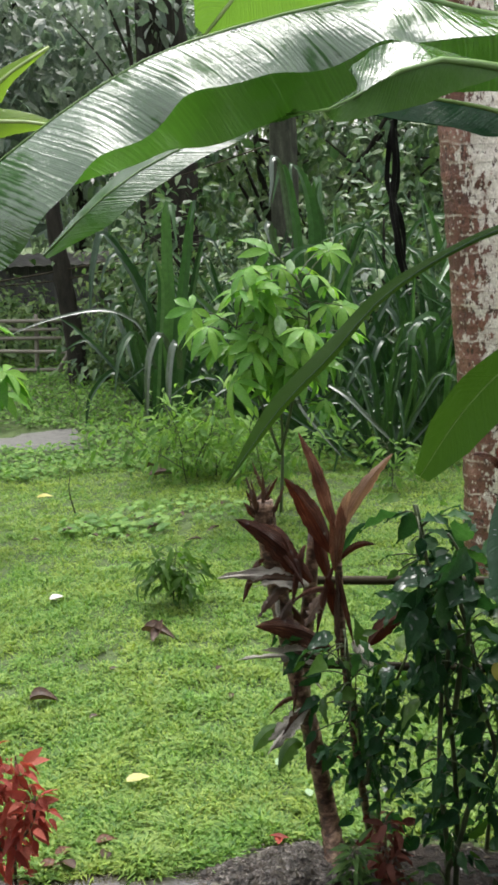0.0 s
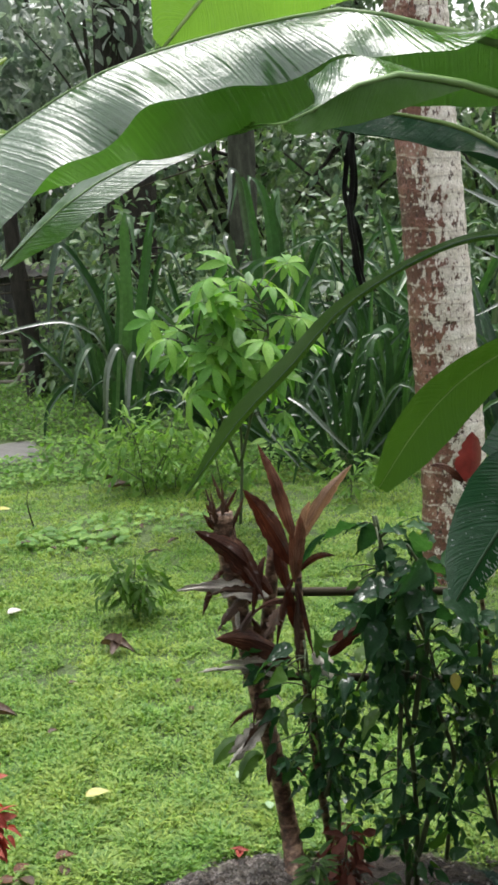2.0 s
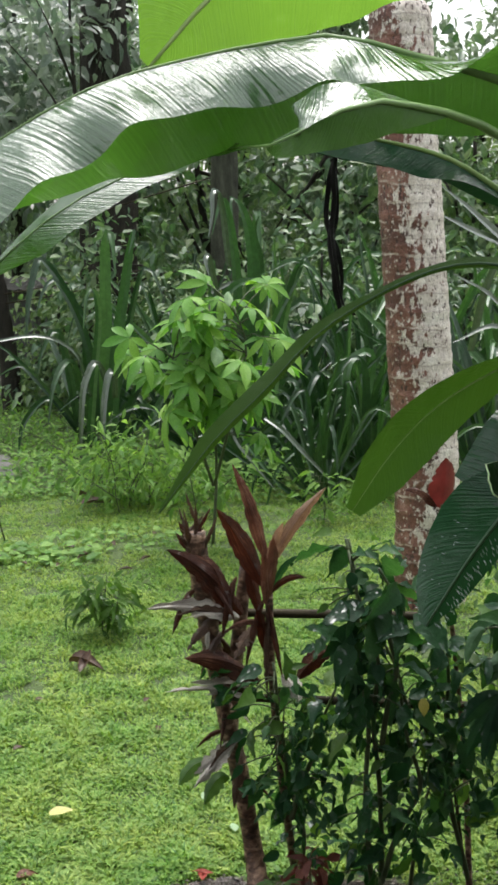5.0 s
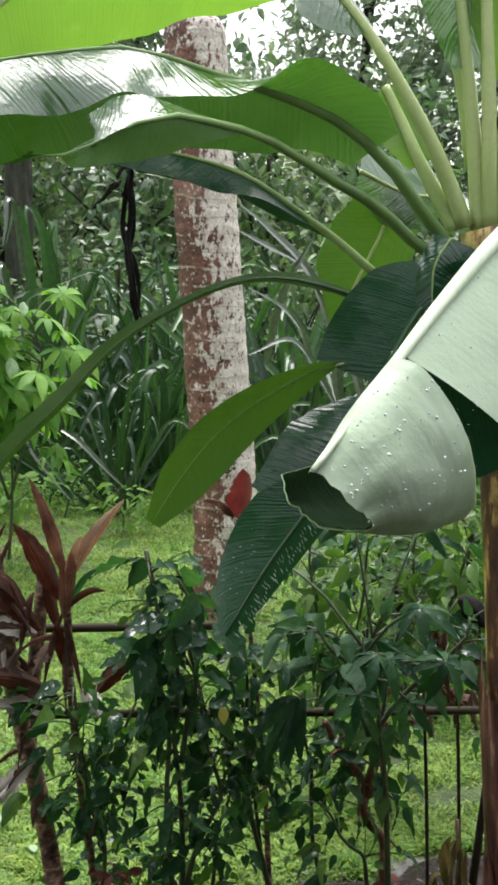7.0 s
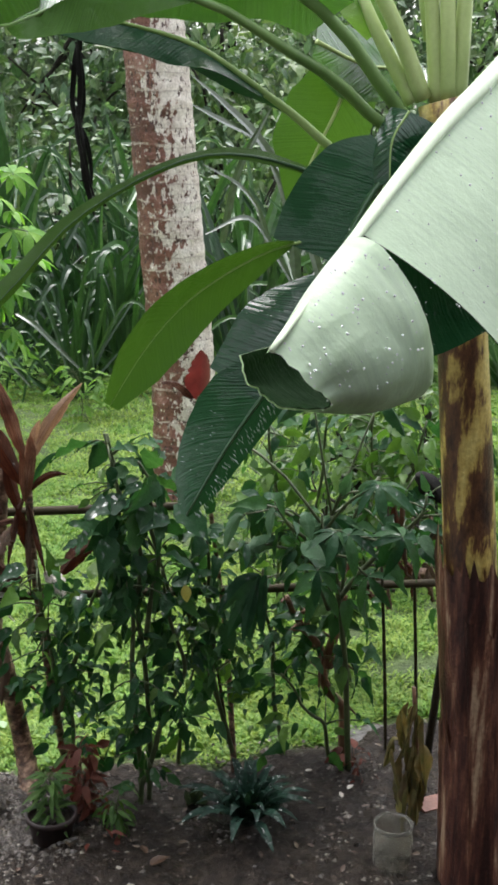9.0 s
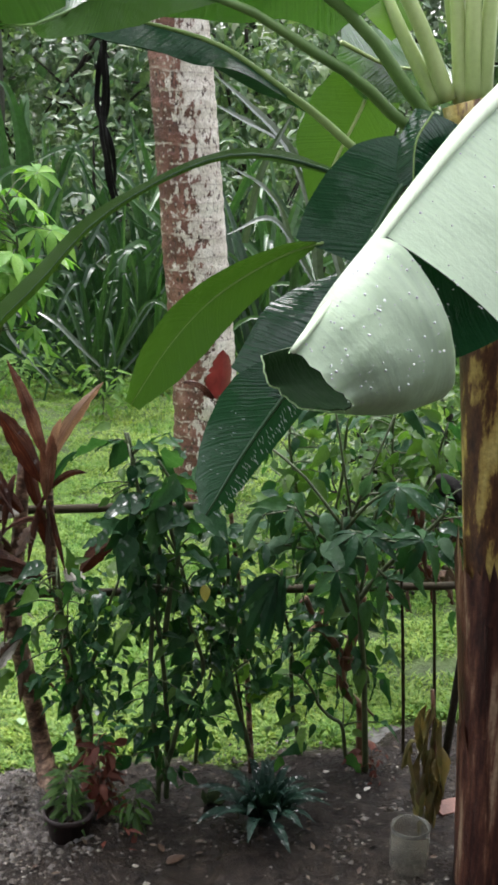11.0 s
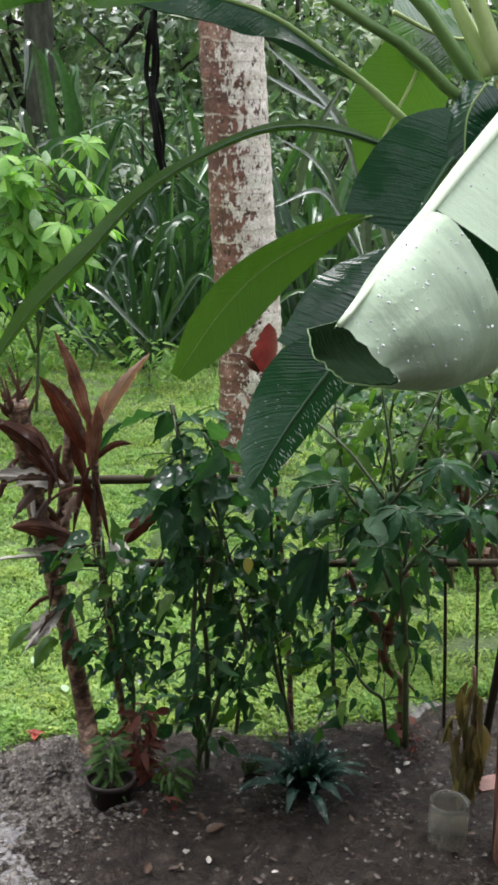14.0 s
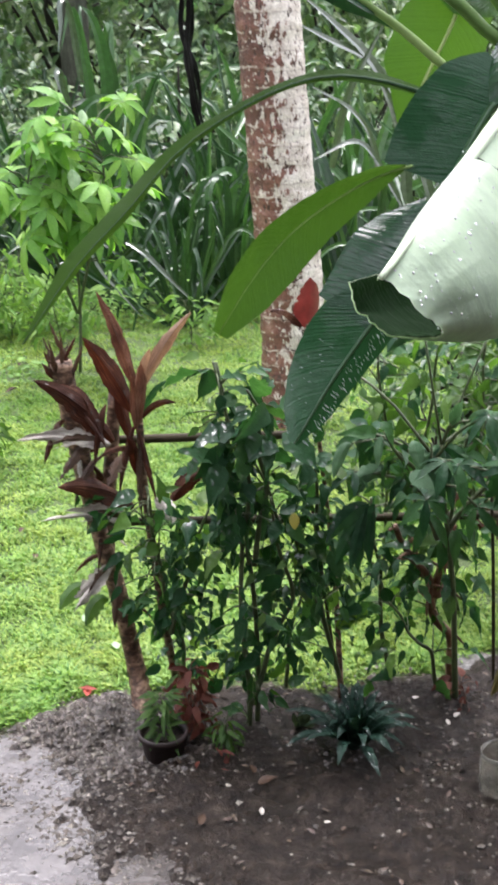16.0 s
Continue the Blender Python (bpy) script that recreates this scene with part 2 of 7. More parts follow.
def streak_mat(name, stops, rough=0.4, thin=0.2, glow=(1.5, 0.9, 0.6), spec=0.3):
    """Strap-like leaf with streaks that run its whole length; u across, v along in metres."""
    m, n, l, b = nodes_of(name)
    uv = n.new("ShaderNodeUVMap")
    mp = n.new("ShaderNodeMapping")
    mp.inputs["Scale"].default_value = (26.0, 5.0, 1.0)
    l.new(uv.outputs[0], mp.inputs[0])
    t = n.new("ShaderNodeTexNoise")
    t.inputs["Scale"].default_value = 1.6
    t.inputs["Detail"].default_value = 7.0
    t.inputs["Roughness"].default_value = 0.7
    l.new(mp.outputs[0], t.inputs["Vector"])
    geo = noise_node(n, l, 11.0, 3.0)
    add = n.new("ShaderNodeMath")
    add.operation = "MULTIPLY_ADD"
    add.inputs[1].default_value = 0.5
    l.new(geo.outputs[0], add.inputs[0])
    l.new(t.outputs[0], add.inputs[2])
    r = ramp_node(n, l, add.outputs[0], stops)
    l.new(r.outputs[0], b.inputs["Base Color"])
    b.inputs["Roughness"].default_value = rough
    b.inputs["Specular IOR Level"].default_value = spec
    bump_node(n, l, t.outputs[0], 0.6, 0.01, b)
    wet_spots(n, l, b, 0.7, 60.0, 0.61)
    tr = n.new("ShaderNodeBsdfTranslucent")
    l.new(mix_node(n, l, 1.0, r.outputs[0], glow, "MULTIPLY"), tr.inputs["Color"])
    mx = n.new("ShaderNodeMixShader")
    mx.inputs[0].default_value = thin
    l.new(b.outputs[0], mx.inputs[1])
    l.new(tr.outputs[0], mx.inputs[2])
    l.new(mx.outputs[0], n["Material Output"].inputs["Surface"])
    return m


SOIL = solid_mat("wet_soil", [(0.25, (0.006, 0.004, 0.003)), (0.43, (0.014, 0.0098, 0.007)), (0.57, (0.027, 0.0195, 0.014)), (0.75, (0.07, 0.054, 0.042))], 22.0, 0.55, 1.0, 0.03, fine=80.0, wet=(5.0, 0.22), spec=0.2)
PATH = solid_mat("wet_path", [(0.3, (0.02, 0.016, 0.014)), (0.45, (0.036, 0.03, 0.026)), (0.6, (0.06, 0.052, 0.046)), (0.8, (0.10, 0.09, 0.083))], 9.0, 0.3, 0.5, 0.008, fine=50.0, wet=(4.0, 0.06), spec=0.8)
TURF = solid_mat("turf", [(0.3, (0.03, 0.048, 0.012)), (0.5, (0.055, 0.09, 0.02)), (0.75, (0.10, 0.15, 0.035))], 6.0, 0.8, 0.9, 0.03, fine=55.0)
GRASS = leaf_mat("grass_blades", [(0.065, 0.155, 0.03), (0.13, 0.25, 0.05), (0.195, 0.325, 0.07), (0.27, 0.375, 0.09), (0.15, 0.275, 0.058), (0.24, 0.345, 0.075)], 0.5, 0.34, glow=(1.45, 1.45, 0.7), spec=0.3, coat=0.0, patches=2.6)
WEED = leaf_mat("ground_weeds", [(0.075, 0.178, 0.04), (0.132, 0.259, 0.06), (0.207, 0.345, 0.086)], 0.5, 0.32, glow=(1.3, 1.4, 0.7), spec=0.2, coat=0.0)
CASSAVA = leaf_mat("cassava_leaves", [(0.085, 0.225, 0.045), (0.135, 0.3, 0.056), (0.21, 0.38, 0.075)], 0.5, 0.4, glow=(1.4, 1.5, 0.7), spec=0.2, coat=0.0, ripple=(4.0, 0.4), glint=(0.6, 5.0, 0.6))
STRAP = leaf_mat("strap_leaves", [(0.028, 0.075, 0.028), (0.045, 0.11, 0.04), (0.075, 0.15, 0.06)], 0.3, 0.25, glow=(1.3, 1.5, 0.7), coat=0.3, spec=0.3)
# strap green darkened so deep shade between the clumps is in the colour
STRAP_SHADE = leaf_mat("shaded_strap_leaves", [(0.014, 0.042, 0.018), (0.024, 0.062, 0.026), (0.045, 0.095, 0.04)], 0.28, 0.2, glow=(1.3, 1.5, 0.7), coat=0.35, spec=0.3)
SHINE = leaf_mat("shining_strap_leaves", [(0.045, 0.075, 0.045), (0.068, 0.098, 0.06)], 0.2, 0.15, glow=(1.2, 1.3, 0.8), coat=1.0)
HEDGE = leaf_mat("hedge_leaves", [(0.011, 0.04, 0.02), (0.019, 0.062, 0.029), (0.04, 0.101, 0.04), (0.015, 0.049, 0.024)], 0.45, 0.34, glow=(1.8, 2.0, 0.8), spec=0.1, coat=0.0, ripple=(4.0, 0.5), glint=(0.85, 7.0, 0.6))
HEDGE_BROAD = leaf_mat("broad_hedge_leaves", [(0.011, 0.042, 0.021), (0.02, 0.065, 0.03), (0.034, 0.088, 0.042)], 0.45, 0.3, glow=(1.6, 1.9, 0.8), spec=0.12, coat=0.0, ripple=(50.0, 0.6), glint=(0.9, 70.0, 0.6))
# lighter hedge green for young leaves, with the light on them painted in
HEDGE_LIT = leaf_mat("lit_young_hedge_leaves", [(0.04, 0.092, 0.022), (0.062, 0.128, 0.03), (0.092, 0.168, 0.04)], 0.4, 0.42, spec=0.15, coat=0.0, ripple=(4.0, 0.4), glint=(0.7, 6.0, 0.6))
SCARLET = leaf_mat("scarlet_leaf", [(0.15, 0.03, 0.03), (0.19, 0.042, 0.04)], 0.4, 0.2, glow=(1.3, 0.8, 0.7), coat=0.1)
TI = streak_mat("ti_leaves", [(0.5, (0.010, 0.005, 0.0035)), (0.7, (0.027, 0.011, 0.008)), (0.86, (0.072, 0.031, 0.018)), (1.0, (0.24, 0.14, 0.085))], 0.5, 0.2, (1.6, 0.8, 0.5), 0.08)
TI_RED = streak_mat("ti_leaves_red", [(0.5, (0.024, 0.010, 0.007)), (0.68, (0.06, 0.026, 0.017)), (0.8, (0.15, 0.072, 0.045)), (1.0, (0.34, 0.22, 0.15))], 0.5, 0.18, (1.3, 0.9, 0.7), 0.1)
TI_PALE = streak_mat("ti_leaves_pale", [(0.5, (0.08, 0.04, 0.028)), (0.68, (0.17, 0.10, 0.07)), (0.84, (0.36, 0.24, 0.17)), (1.0, (0.5, 0.38, 0.28))], 0.4, 0.25, (1.2, 1.0, 0.7), 0.25)
DRY = streak_mat("dry_leaves", [(0.5, (0.015, 0.009, 0.006)), (0.72, (0.045, 0.024, 0.014)), (0.9, (0.1, 0.06, 0.035)), (1.0, (0.2, 0.14, 0.09))], 0.5, 0.15, (1.2, 1.0, 0.7), 0.25)
SILVER = streak_mat("bleached_leaves", [(0.5, (0.05, 0.04, 0.035)), (0.62, (0.18, 0.16, 0.14)), (0.75, (0.42, 0.39, 0.34)), (0.95, (0.6, 0.56, 0.5))], 0.4, 0.15, (1, 1, 1), 0.4)
TI_ROSE = leaf_mat("ti_leaves_rose", [(0.11, 0.035, 0.028), (0.17, 0.06, 0.045), (0.07, 0.02, 0.016)], 0.45, 0.3, glow=(1.4, 0.8, 0.7), coat=0.0, spec=0.2)
COLEUS = leaf_mat("rose_red_leaves", [(0.34, 0.065, 0.05), (0.5, 0.15, 0.11), (0.24, 0.045, 0.035), (0.42, 0.09, 0.07)], 0.45, 0.35, glow=(1.4, 0.8, 0.7), coat=0.0, spec=0.25)
YELLOW = leaf_mat("yellow_leaves", [(0.5, 0.45, 0.08), (0.55, 0.52, 0.2)], 0.4, 0.3, glow=(1, 1, 0.6))
# bush greens lifted paler and bluer in place of rain haze
BUSH = leaf_mat("bush_leaves", [(0.048, 0.103, 0.053), (0.075, 0.144, 0.071), (0.115, 0.196, 0.094), (0.161, 0.23, 0.115)], 0.35, 0.35, glow=(1.2, 1.3, 0.8), spec=0.4, coat=0.15)
BUSH_PALE = leaf_mat("pale_bush_leaves", [(0.069, 0.144, 0.057), (0.115, 0.196, 0.081), (0.172, 0.241, 0.109)], 0.4, 0.4, glow=(1.2, 1.3, 0.8), spec=0.4, coat=0.1)
BUSH_LIGHT = leaf_mat("light_bush_leaves", [(0.13, 0.227, 0.098), (0.208, 0.319, 0.143), (0.299, 0.39, 0.195)], 0.4, 0.45, glow=(1.2, 1.3, 0.8), coat=0.1)
# rain haze over the far trees painted in as pale grey-green leaves
HAZE_CANOPY = leaf_mat("hazed_canopy_leaves", [(0.14, 0.2, 0.145), (0.2, 0.265, 0.19), (0.27, 0.34, 0.245)], 0.5, 0.5, glow=(1.1, 1.2, 0.9), coat=0.0, spec=0.3)
# dark foliage lightened: its haze and wet shine sit in the base colour
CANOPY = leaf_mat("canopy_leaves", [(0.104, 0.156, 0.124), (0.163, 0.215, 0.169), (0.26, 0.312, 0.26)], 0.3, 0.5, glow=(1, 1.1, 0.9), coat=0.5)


# ---- mesh helpers ----
BASES = {}


def thing(name, base, label, category, group="", kind=""):
    ob = new(name)
    ob.location = base
    BASES[ob.name] = Vector(base)
    return tagged(ob, label, category, group, kind)


def base_of(ob):
    while ob.parent:
        ob = ob.parent
    return BASES.get(ob.name, Vector((0, 0, 0)))


def mesh_data(name, verts, faces, material, uv=None, smooth=True):
    me = bpy.data.meshes.new(name)
    me.from_pydata([tuple(v) for v in verts], [], [tuple(f) for f in faces])
    if uv is not None:
        layer = me.uv_layers.new(name="UVMap")
        idx = np.empty(len(me.loops), dtype=np.int32)
        me.loops.foreach_get("vertex_index", idx)
        layer.data.foreach_set("uv", np.asarray(uv, dtype=np.float32)[idx].ravel())
    me.polygons.foreach_set("use_smooth", [smooth] * len(me.polygons))
    me.materials.append(material)
    me.update()
    return me


def part(name, vf, material, parent=None, label="", uv=None, smooth=True, kind=""):
    """World coordinates in; one mesh object under its thing (or at top level)."""
    v, f = np.asarray(vf[0], dtype=float), vf[1]
    if parent:
        v = v - np.array(base_of(parent))
    ob = new(name, mesh_data(name, v, f, material, uv, smooth))
    if parent:
        ob.parent = parent
    return tagged(ob, label, kind=kind)


def placed(name, mesh, m, parent, label=""):
    """A shared mesh as a part, at the world pose m."""
    ob = new(name, mesh)
    ob.parent = parent
    ob.matrix_basis = Matrix.Translation(-base_of(parent)) @ m
    return tagged(ob, label)


def spline(pts, n):
    """n points on a smooth curve through pts."""
    p = np.array(pts, dtype=float)
    d = np.r_[0, np.cumsum(np.linalg.norm(np.diff(p, axis=0), axis=1))]
    q = np.vstack([2 * p[0] - p[1], p, 2 * p[-1] - p[-2]])
    out = []
    for s in np.linspace(0, d[-1], n):
        i = min(max(np.searchsorted(d, s, side="right") - 1, 0), len(p) - 2)
        u = (s - d[i]) / max(d[i + 1] - d[i], 1e-9)
        a, b, c, e = q[i], q[i + 1], q[i + 2], q[i + 3]
        out.append(0.5 * (2 * b + (c - a) * u + (2 * a - 5 * b + 4 * c - e) * u * u + (3 * b - a - 3 * c + e) * u ** 3))
    return np.array(out), d[-1]


def along(vals, n):
    """Numbers spread evenly along a length, read at n places."""
    vals = np.atleast_1d(np.asarray(vals, dtype=float))
    return np.interp(np.linspace(0, 1, n), np.linspace(0, 1, len(vals)), vals)


def unit(a):
    return a / np.maximum(np.linalg.norm(a, axis=-1, keepdims=True), 1e-9)


def tube(pts, radii, sides=8, n=None, rough=0.0, rng=None, cap=True):
    n = n or max(2, 4 * (len(pts) - 1))
    c, _ = spline(pts, n)
    r = along(radii, n)
    t = unit(np.gradient(c, axis=0))
    ref = np.array((0.31, 0.2, 0.93)) if abs(t[:, 2]).mean() < 0.8 else np.array((0.9, 0.3, 0.1))
    s = unit(np.cross(t, ref))
    w = np.cross(t, s)
    ang = np.linspace(0, 2 * np.pi, sides, endpoint=False)
    ring = r[:, None, None] * (np.cos(ang)[None, :, None] * s[:, None] + np.sin(ang)[None, :, None] * w[:, None])
    if rough:
        ring = ring * (1 + rough * (rng or np.random).normal(size=(n, sides, 1)))
    v = (c[:, None] + ring).reshape(-1, 3)
    f = [(i * sides + k, i * sides + (k + 1) % sides, (i + 1) * sides + (k + 1) % sides, (i + 1) * sides + k)
         for i in range(n - 1) for k in range(sides)]
    if cap:
        f += [tuple(range(sides - 1, -1, -1)), tuple((n - 1) * sides + k for k in range(sides))]
    return v, f


def join(*vfs):
    v, f, k = [], [], 0
    for a, b in vfs:
        v.append(np.asarray(a))
        f += [tuple(i + k for i in q) for q in b]
        k += len(a)
    return np.vstack(v), f


def half_blade(rib, up, side, s0, s1, width, droop, curl=0.0, n=40, m=9, wave=0.0, seed=0, lift=0.0, lat=None, power=1.0):
    """One half of a leaf blade: from the midrib out to one side, sagging by droop degrees, more so by curl towards its edge."""
    c, length = spline(rib, 120)
    i = np.linspace(s0 * 119, s1 * 119, n)
    c = np.stack([np.interp(i, np.arange(120), c[:, k]) for k in range(3)], 1)
    t = unit(np.gradient(c, axis=0))
    if lat is None:
        lat = unit(np.cross(t, np.asarray(up, dtype=float))) * side
    else:
        lat = np.tile(unit(np.array(lat, dtype=float)), (n, 1))
    nor = unit(np.cross(lat, t)) * side
    w, dr, cu = along(width, n), np.radians(along(droop, n)), np.radians(along(curl, n))
    ph = seed * 1.7
    x = np.linspace(0, 1, m)
    p = c
    rows = [p + nor * lift]
    arc = np.linspace(0, length * (s1 - s0), n)
    for k in range(1, m):
        a = dr + cu * x[k] ** power + wave * x[k] * (np.sin(arc * 17 + ph) + 0.6 * np.sin(arc * 31 + 2.3 * ph))
        p = p + (w / (m - 1))[:, None] * (np.cos(a)[:, None] * lat - np.sin(a)[:, None] * nor)
        rows.append(p + lift * (np.sin(a)[:, None] * lat + np.cos(a)[:, None] * nor))
    v = np.stack(rows, 1).reshape(-1, 3)
    f = [(j * m + k, j * m + k + 1, (j + 1) * m + k + 1, (j + 1) * m + k) for j in range(n - 1) for k in range(m - 1)]
    u = np.stack([np.tile(x * 0.25 * side, n), np.repeat(arc + s0 * length, m)], 1)
    return v, f, u


def banana_leaf(plant, rib, up, halves, material, rib_radii, rib_mat=None, label="", rib_n=24):
    parts = [half_blade(rib, up, *h[:5], **(h[5] if len(h) > 5 else {})) for h in halves]
    v, f = join(*[(p[0], p[1]) for p in parts])
    blade = part("leaf", (v, f), material, plant, label, np.vstack([p[2] for p in parts]))
    part("midrib", tube(rib, rib_radii, 8, rib_n), rib_mat or RIB, blade)
    return blade


def leaf_cloud(pos, axis, up, length, width, curl=0.25, fold=0.25):
    """Many pointed leaves as arrays: eight corners and six faces each."""
    k = len(pos)
    a = unit(axis)
    s = unit(np.cross(a, up))
    nrm = np.cross(s, a)
    L, W = length[:, None], width[:, None] * 0.5

    def at(x, y, z):
        return pos + a * L * x + s * W * y + nrm * (W * fold * abs(y) - L * curl * x * x)
    v = np.stack([at(0, 0, 0), at(0.35, -1, 0), at(0.35, 0, 0), at(0.35, 1, 0), at(0.72, -0.68, 0), at(0.72, 0, 0), at(0.72, 0.68, 0), at(1, 0, 0)], 1).reshape(-1, 3)
    tri = np.array([(0, 2, 1), (0, 3, 2), (4, 5, 7), (5, 6, 7), (1, 2, 5), (1, 5, 4), (2, 3, 6), (2, 6, 5)])
    f = (tri[None] + (np.arange(k) * 8)[:, None, None]).reshape(-1, 3)
    return v, f


def big_mesh(name, v, f, material, smooth=False):
    me = bpy.data.meshes.new(name)
    me.vertices.add(len(v))
    me.vertices.foreach_set("co", np.asarray(v, dtype=np.float32).ravel())
    me.loops.add(f.size)
    me.loops.foreach_set("vertex_index", f.astype(np.int32).ravel())
    me.polygons.add(len(f))
    me.polygons.foreach_set("loop_start", np.arange(0, f.size, f.shape[1], dtype=np.int32))
    me.polygons.foreach_set("use_smooth", np.full(len(f), smooth))
    me.materials.append(material)
    me.update(calc_edges=True)
    return me


def stuff(name, v, f, material, parent=None, label="", category="", top=True):
    if parent:
        v = v - np.array(base_of(parent))
    ob = new(name, big_mesh(name, v, f, material))
    if parent:
        ob.parent = parent
    return tagged(ob, label, category, kind="stuff")


def rand_dirs(rng, k, tilt=1.0):
    d = rng.normal(size=(k, 3))
    d[:, 2] = d[:, 2] * tilt
    return unit(d)


# ---- ground ----
def ground_height(x, y):
    roll = min(1.0, max(0.0, (y - 3.3) / 1.5))
    return 0.025 * roll * math.sin(x * 1.3 + 0.4) * math.sin(y * 0.9) - (0.04 if y < 3.1 else 0.0) + (0.05 * max(0.0, y - 9.0) if y < 30 else 1.05)


def sheet(name, xs, ys, height, material, label, category, keep=None, kind="structure"):
    xs, ys = np.array(xs), np.array(ys)
    v = [(x, y, height(x, y)) for y in ys for x in xs]
    w = len(xs)
    f = [(j * w + i, j * w + i + 1, (j + 1) * w + i + 1, (j + 1) * w + i) for j in range(len(ys) - 1) for i in range(w - 1)
         if keep is None or keep(xs[i], ys[j])]
    ob = new(name, mesh_data(name, v, f, material))
    return tagged(ob, label, category, kind=kind)


near_x = np.r_[-900, -200, -60, -25, np.arange(-12, 14.01, 0.25), 25, 60, 200, 900]
near_y = np.r_[-900, -200, -60, -25, np.arange(-8, 22.01, 0.25), 30, 60, 200, 900]
sheet("ground", near_x, near_y, lambda x, y: ground_height(x, y) - 0.004, TURF, "rain-soaked green lawn ground running back to the trees", "ground")


def bed_edge(x):
    """Where the planting bed ends and the lawn begins."""
    return 3.33 + 0.06 * math.sin(x * 5.1) + 0.03 * math.sin(x * 13.0 + 1) - (0.25 * max(0.0, -0.12 - x))


def path_edge(y):
    """Where the wet path ends and the bed begins."""
    return -0.38 + 0.46 * max(0.0, 3.2 - y) + 0.04 * math.sin(y * 9.0)


def bed_height(x, y):
    k = min(1.0, max(0.0, (bed_edge(x) - y) / 0.15), max(0.0, (x - path_edge(y) + 0.10 * noise.noise(Vector((x * 6, y * 6, 9.0))) + 0.1 * noise.noise(Vector((x * 19, y * 19, 2.0))) + 0.07 * noise.noise(Vector((x * 37, y * 37, 5.0)))) / 0.3))
    lump = 0.035 * noise.noise(Vector((x * 5, y * 5, 0.3))) + 0.018 * noise.noise(Vector((x * 17, y * 17, 4.0)))
    return -0.03 + k * 0.065 + min(1.0, k * 3) * (lump if lump > 0 else 0.4 * lump)


sheet("soil_bed", np.r_[np.arange(-0.6, 1.0, 0.015), np.arange(1.0, 6.01, 0.04)], np.r_[np.arange(-0.2, 1.8, 0.06), np.arange(1.8, 3.62, 0.015)], bed_height, SOIL, "dark wet soil planting bed strewn with pebbles and dead leaves", "soil")


GRAVEL = solid_mat("wet_gravel", [(0.36, (0.02, 0.016, 0.013)), (0.46, (0.07, 0.058, 0.05)), (0.55, (0.15, 0.128, 0.112)), (0.66, (0.30, 0.27, 0.24))], 34.0, 0.5, 1.0, 0.03, fine=110.0, wet=(9.0, 0.2), spec=0.4)


def gravel_height(x, y):
    swell = 1.0 - ((x - 0.0) / 0.25) ** 2 - ((y - 3.08) / 0.32) ** 2 + 0.7 * noise.noise(Vector((x * 8, y * 8, 6.0))) + 0.4 * noise.noise(Vector((x * 23, y * 23, 6.0)))
    return bed_height(x, y) + 0.035 * min(1.0, max(-0.4, swell)) - 0.004 + 0.012 * noise.noise(Vector((x * 38, y * 38, 2.0)))


sheet("gravel_heap", np.arange(-0.42, 0.42, 0.01), np.arange(2.6, 3.36, 0.01), gravel_height, GRAVEL, "low spread of pale wet gravel at the bed's corner", "gravel")


def path_height(x, y):
    k = min(1.0, max(0.0, (3.24 + 0.04 * math.sin(x * 7) + 0.02 * math.sin(x * 19) - y) / 0.06))
    return -0.03 + k * (0.042 + 0.008 * noise.noise(Vector((x * 3, y * 3, 1.0))))


sheet("path", np.arange(-6.0, 6.01, 0.05), np.arange(-1.1, 3.34, 0.03), path_height, PATH, "worn grey path shining with rain water", "path")

# unseen wall and roof, added behind and above the walker to hold back light
LIGHT_BLOCK = solid_mat("light_block_boards", [(0.3, (0.10, 0.08, 0.06)), (0.7, (0.16, 0.13, 0.10))], 3.0, 0.8)


def box(x0, x1, y0, y1, z0, z1):
    v = [(x, y, z) for z in (z0, z1) for y in (y0, y1) for x in (x0, x1)]
    return v, [(0, 2, 3, 1), (4, 5, 7, 6), (0, 1, 5, 4), (2, 6, 7, 3), (0, 4, 6, 2), (1, 3, 7, 5)]


tagged(part("wall_house", box(-5, 6, -1.3, -1.1, -0.1, 2.7), LIGHT_BLOCK, smooth=False), "added unseen dark wall that holds back light from behind", "wall", kind="structure")
tagged(part("porch_roof", box(-5, 6, -1.1, 0.25, 2.62, 2.7), LIGHT_BLOCK, smooth=False), "added unseen roof slab that shades the near plants", "roof", kind="structure")


def blade_cloud(rng, x, y, z, length, width, lean):
    k = len(x)
    p = np.stack([x, y, z], 1)
    a = rng.uniform(0, 2 * np.pi, k)
    d = np.stack([np.cos(a) * lean, np.sin(a) * lean, np.sqrt(np.maximum(1 - lean ** 2, 0.02))], 1)
    s = np.stack([-np.sin(a), np.cos(a), rng.normal(0, 0.25, k)], 1) * (width * 0.5)[:, None]
    L = length[:, None]
    mid = p + d * L * 0.55
    flat = d * np.array((1, 1, 0.15))
    tip = mid + flat * L * 0.6
    v = np.stack([p - s * 0.5, p + s * 0.5, mid + s, mid - s, tip], 1).reshape(-1, 3)
    f = np.array([(0, 1, 2), (0, 2, 3), (3, 2, 4)])
    return v, (f[None] + (np.arange(k) * 5)[:, None, None]).reshape(-1, 3)


def ground_z(x, y):
    return 0.025 * np.clip((y - 3.3) / 1.5, 0, 1) * np.sin(x * 1.3 + 0.4) * np.sin(y * 0.9) + 0.05 * np.maximum(0.0, y - 9.0)


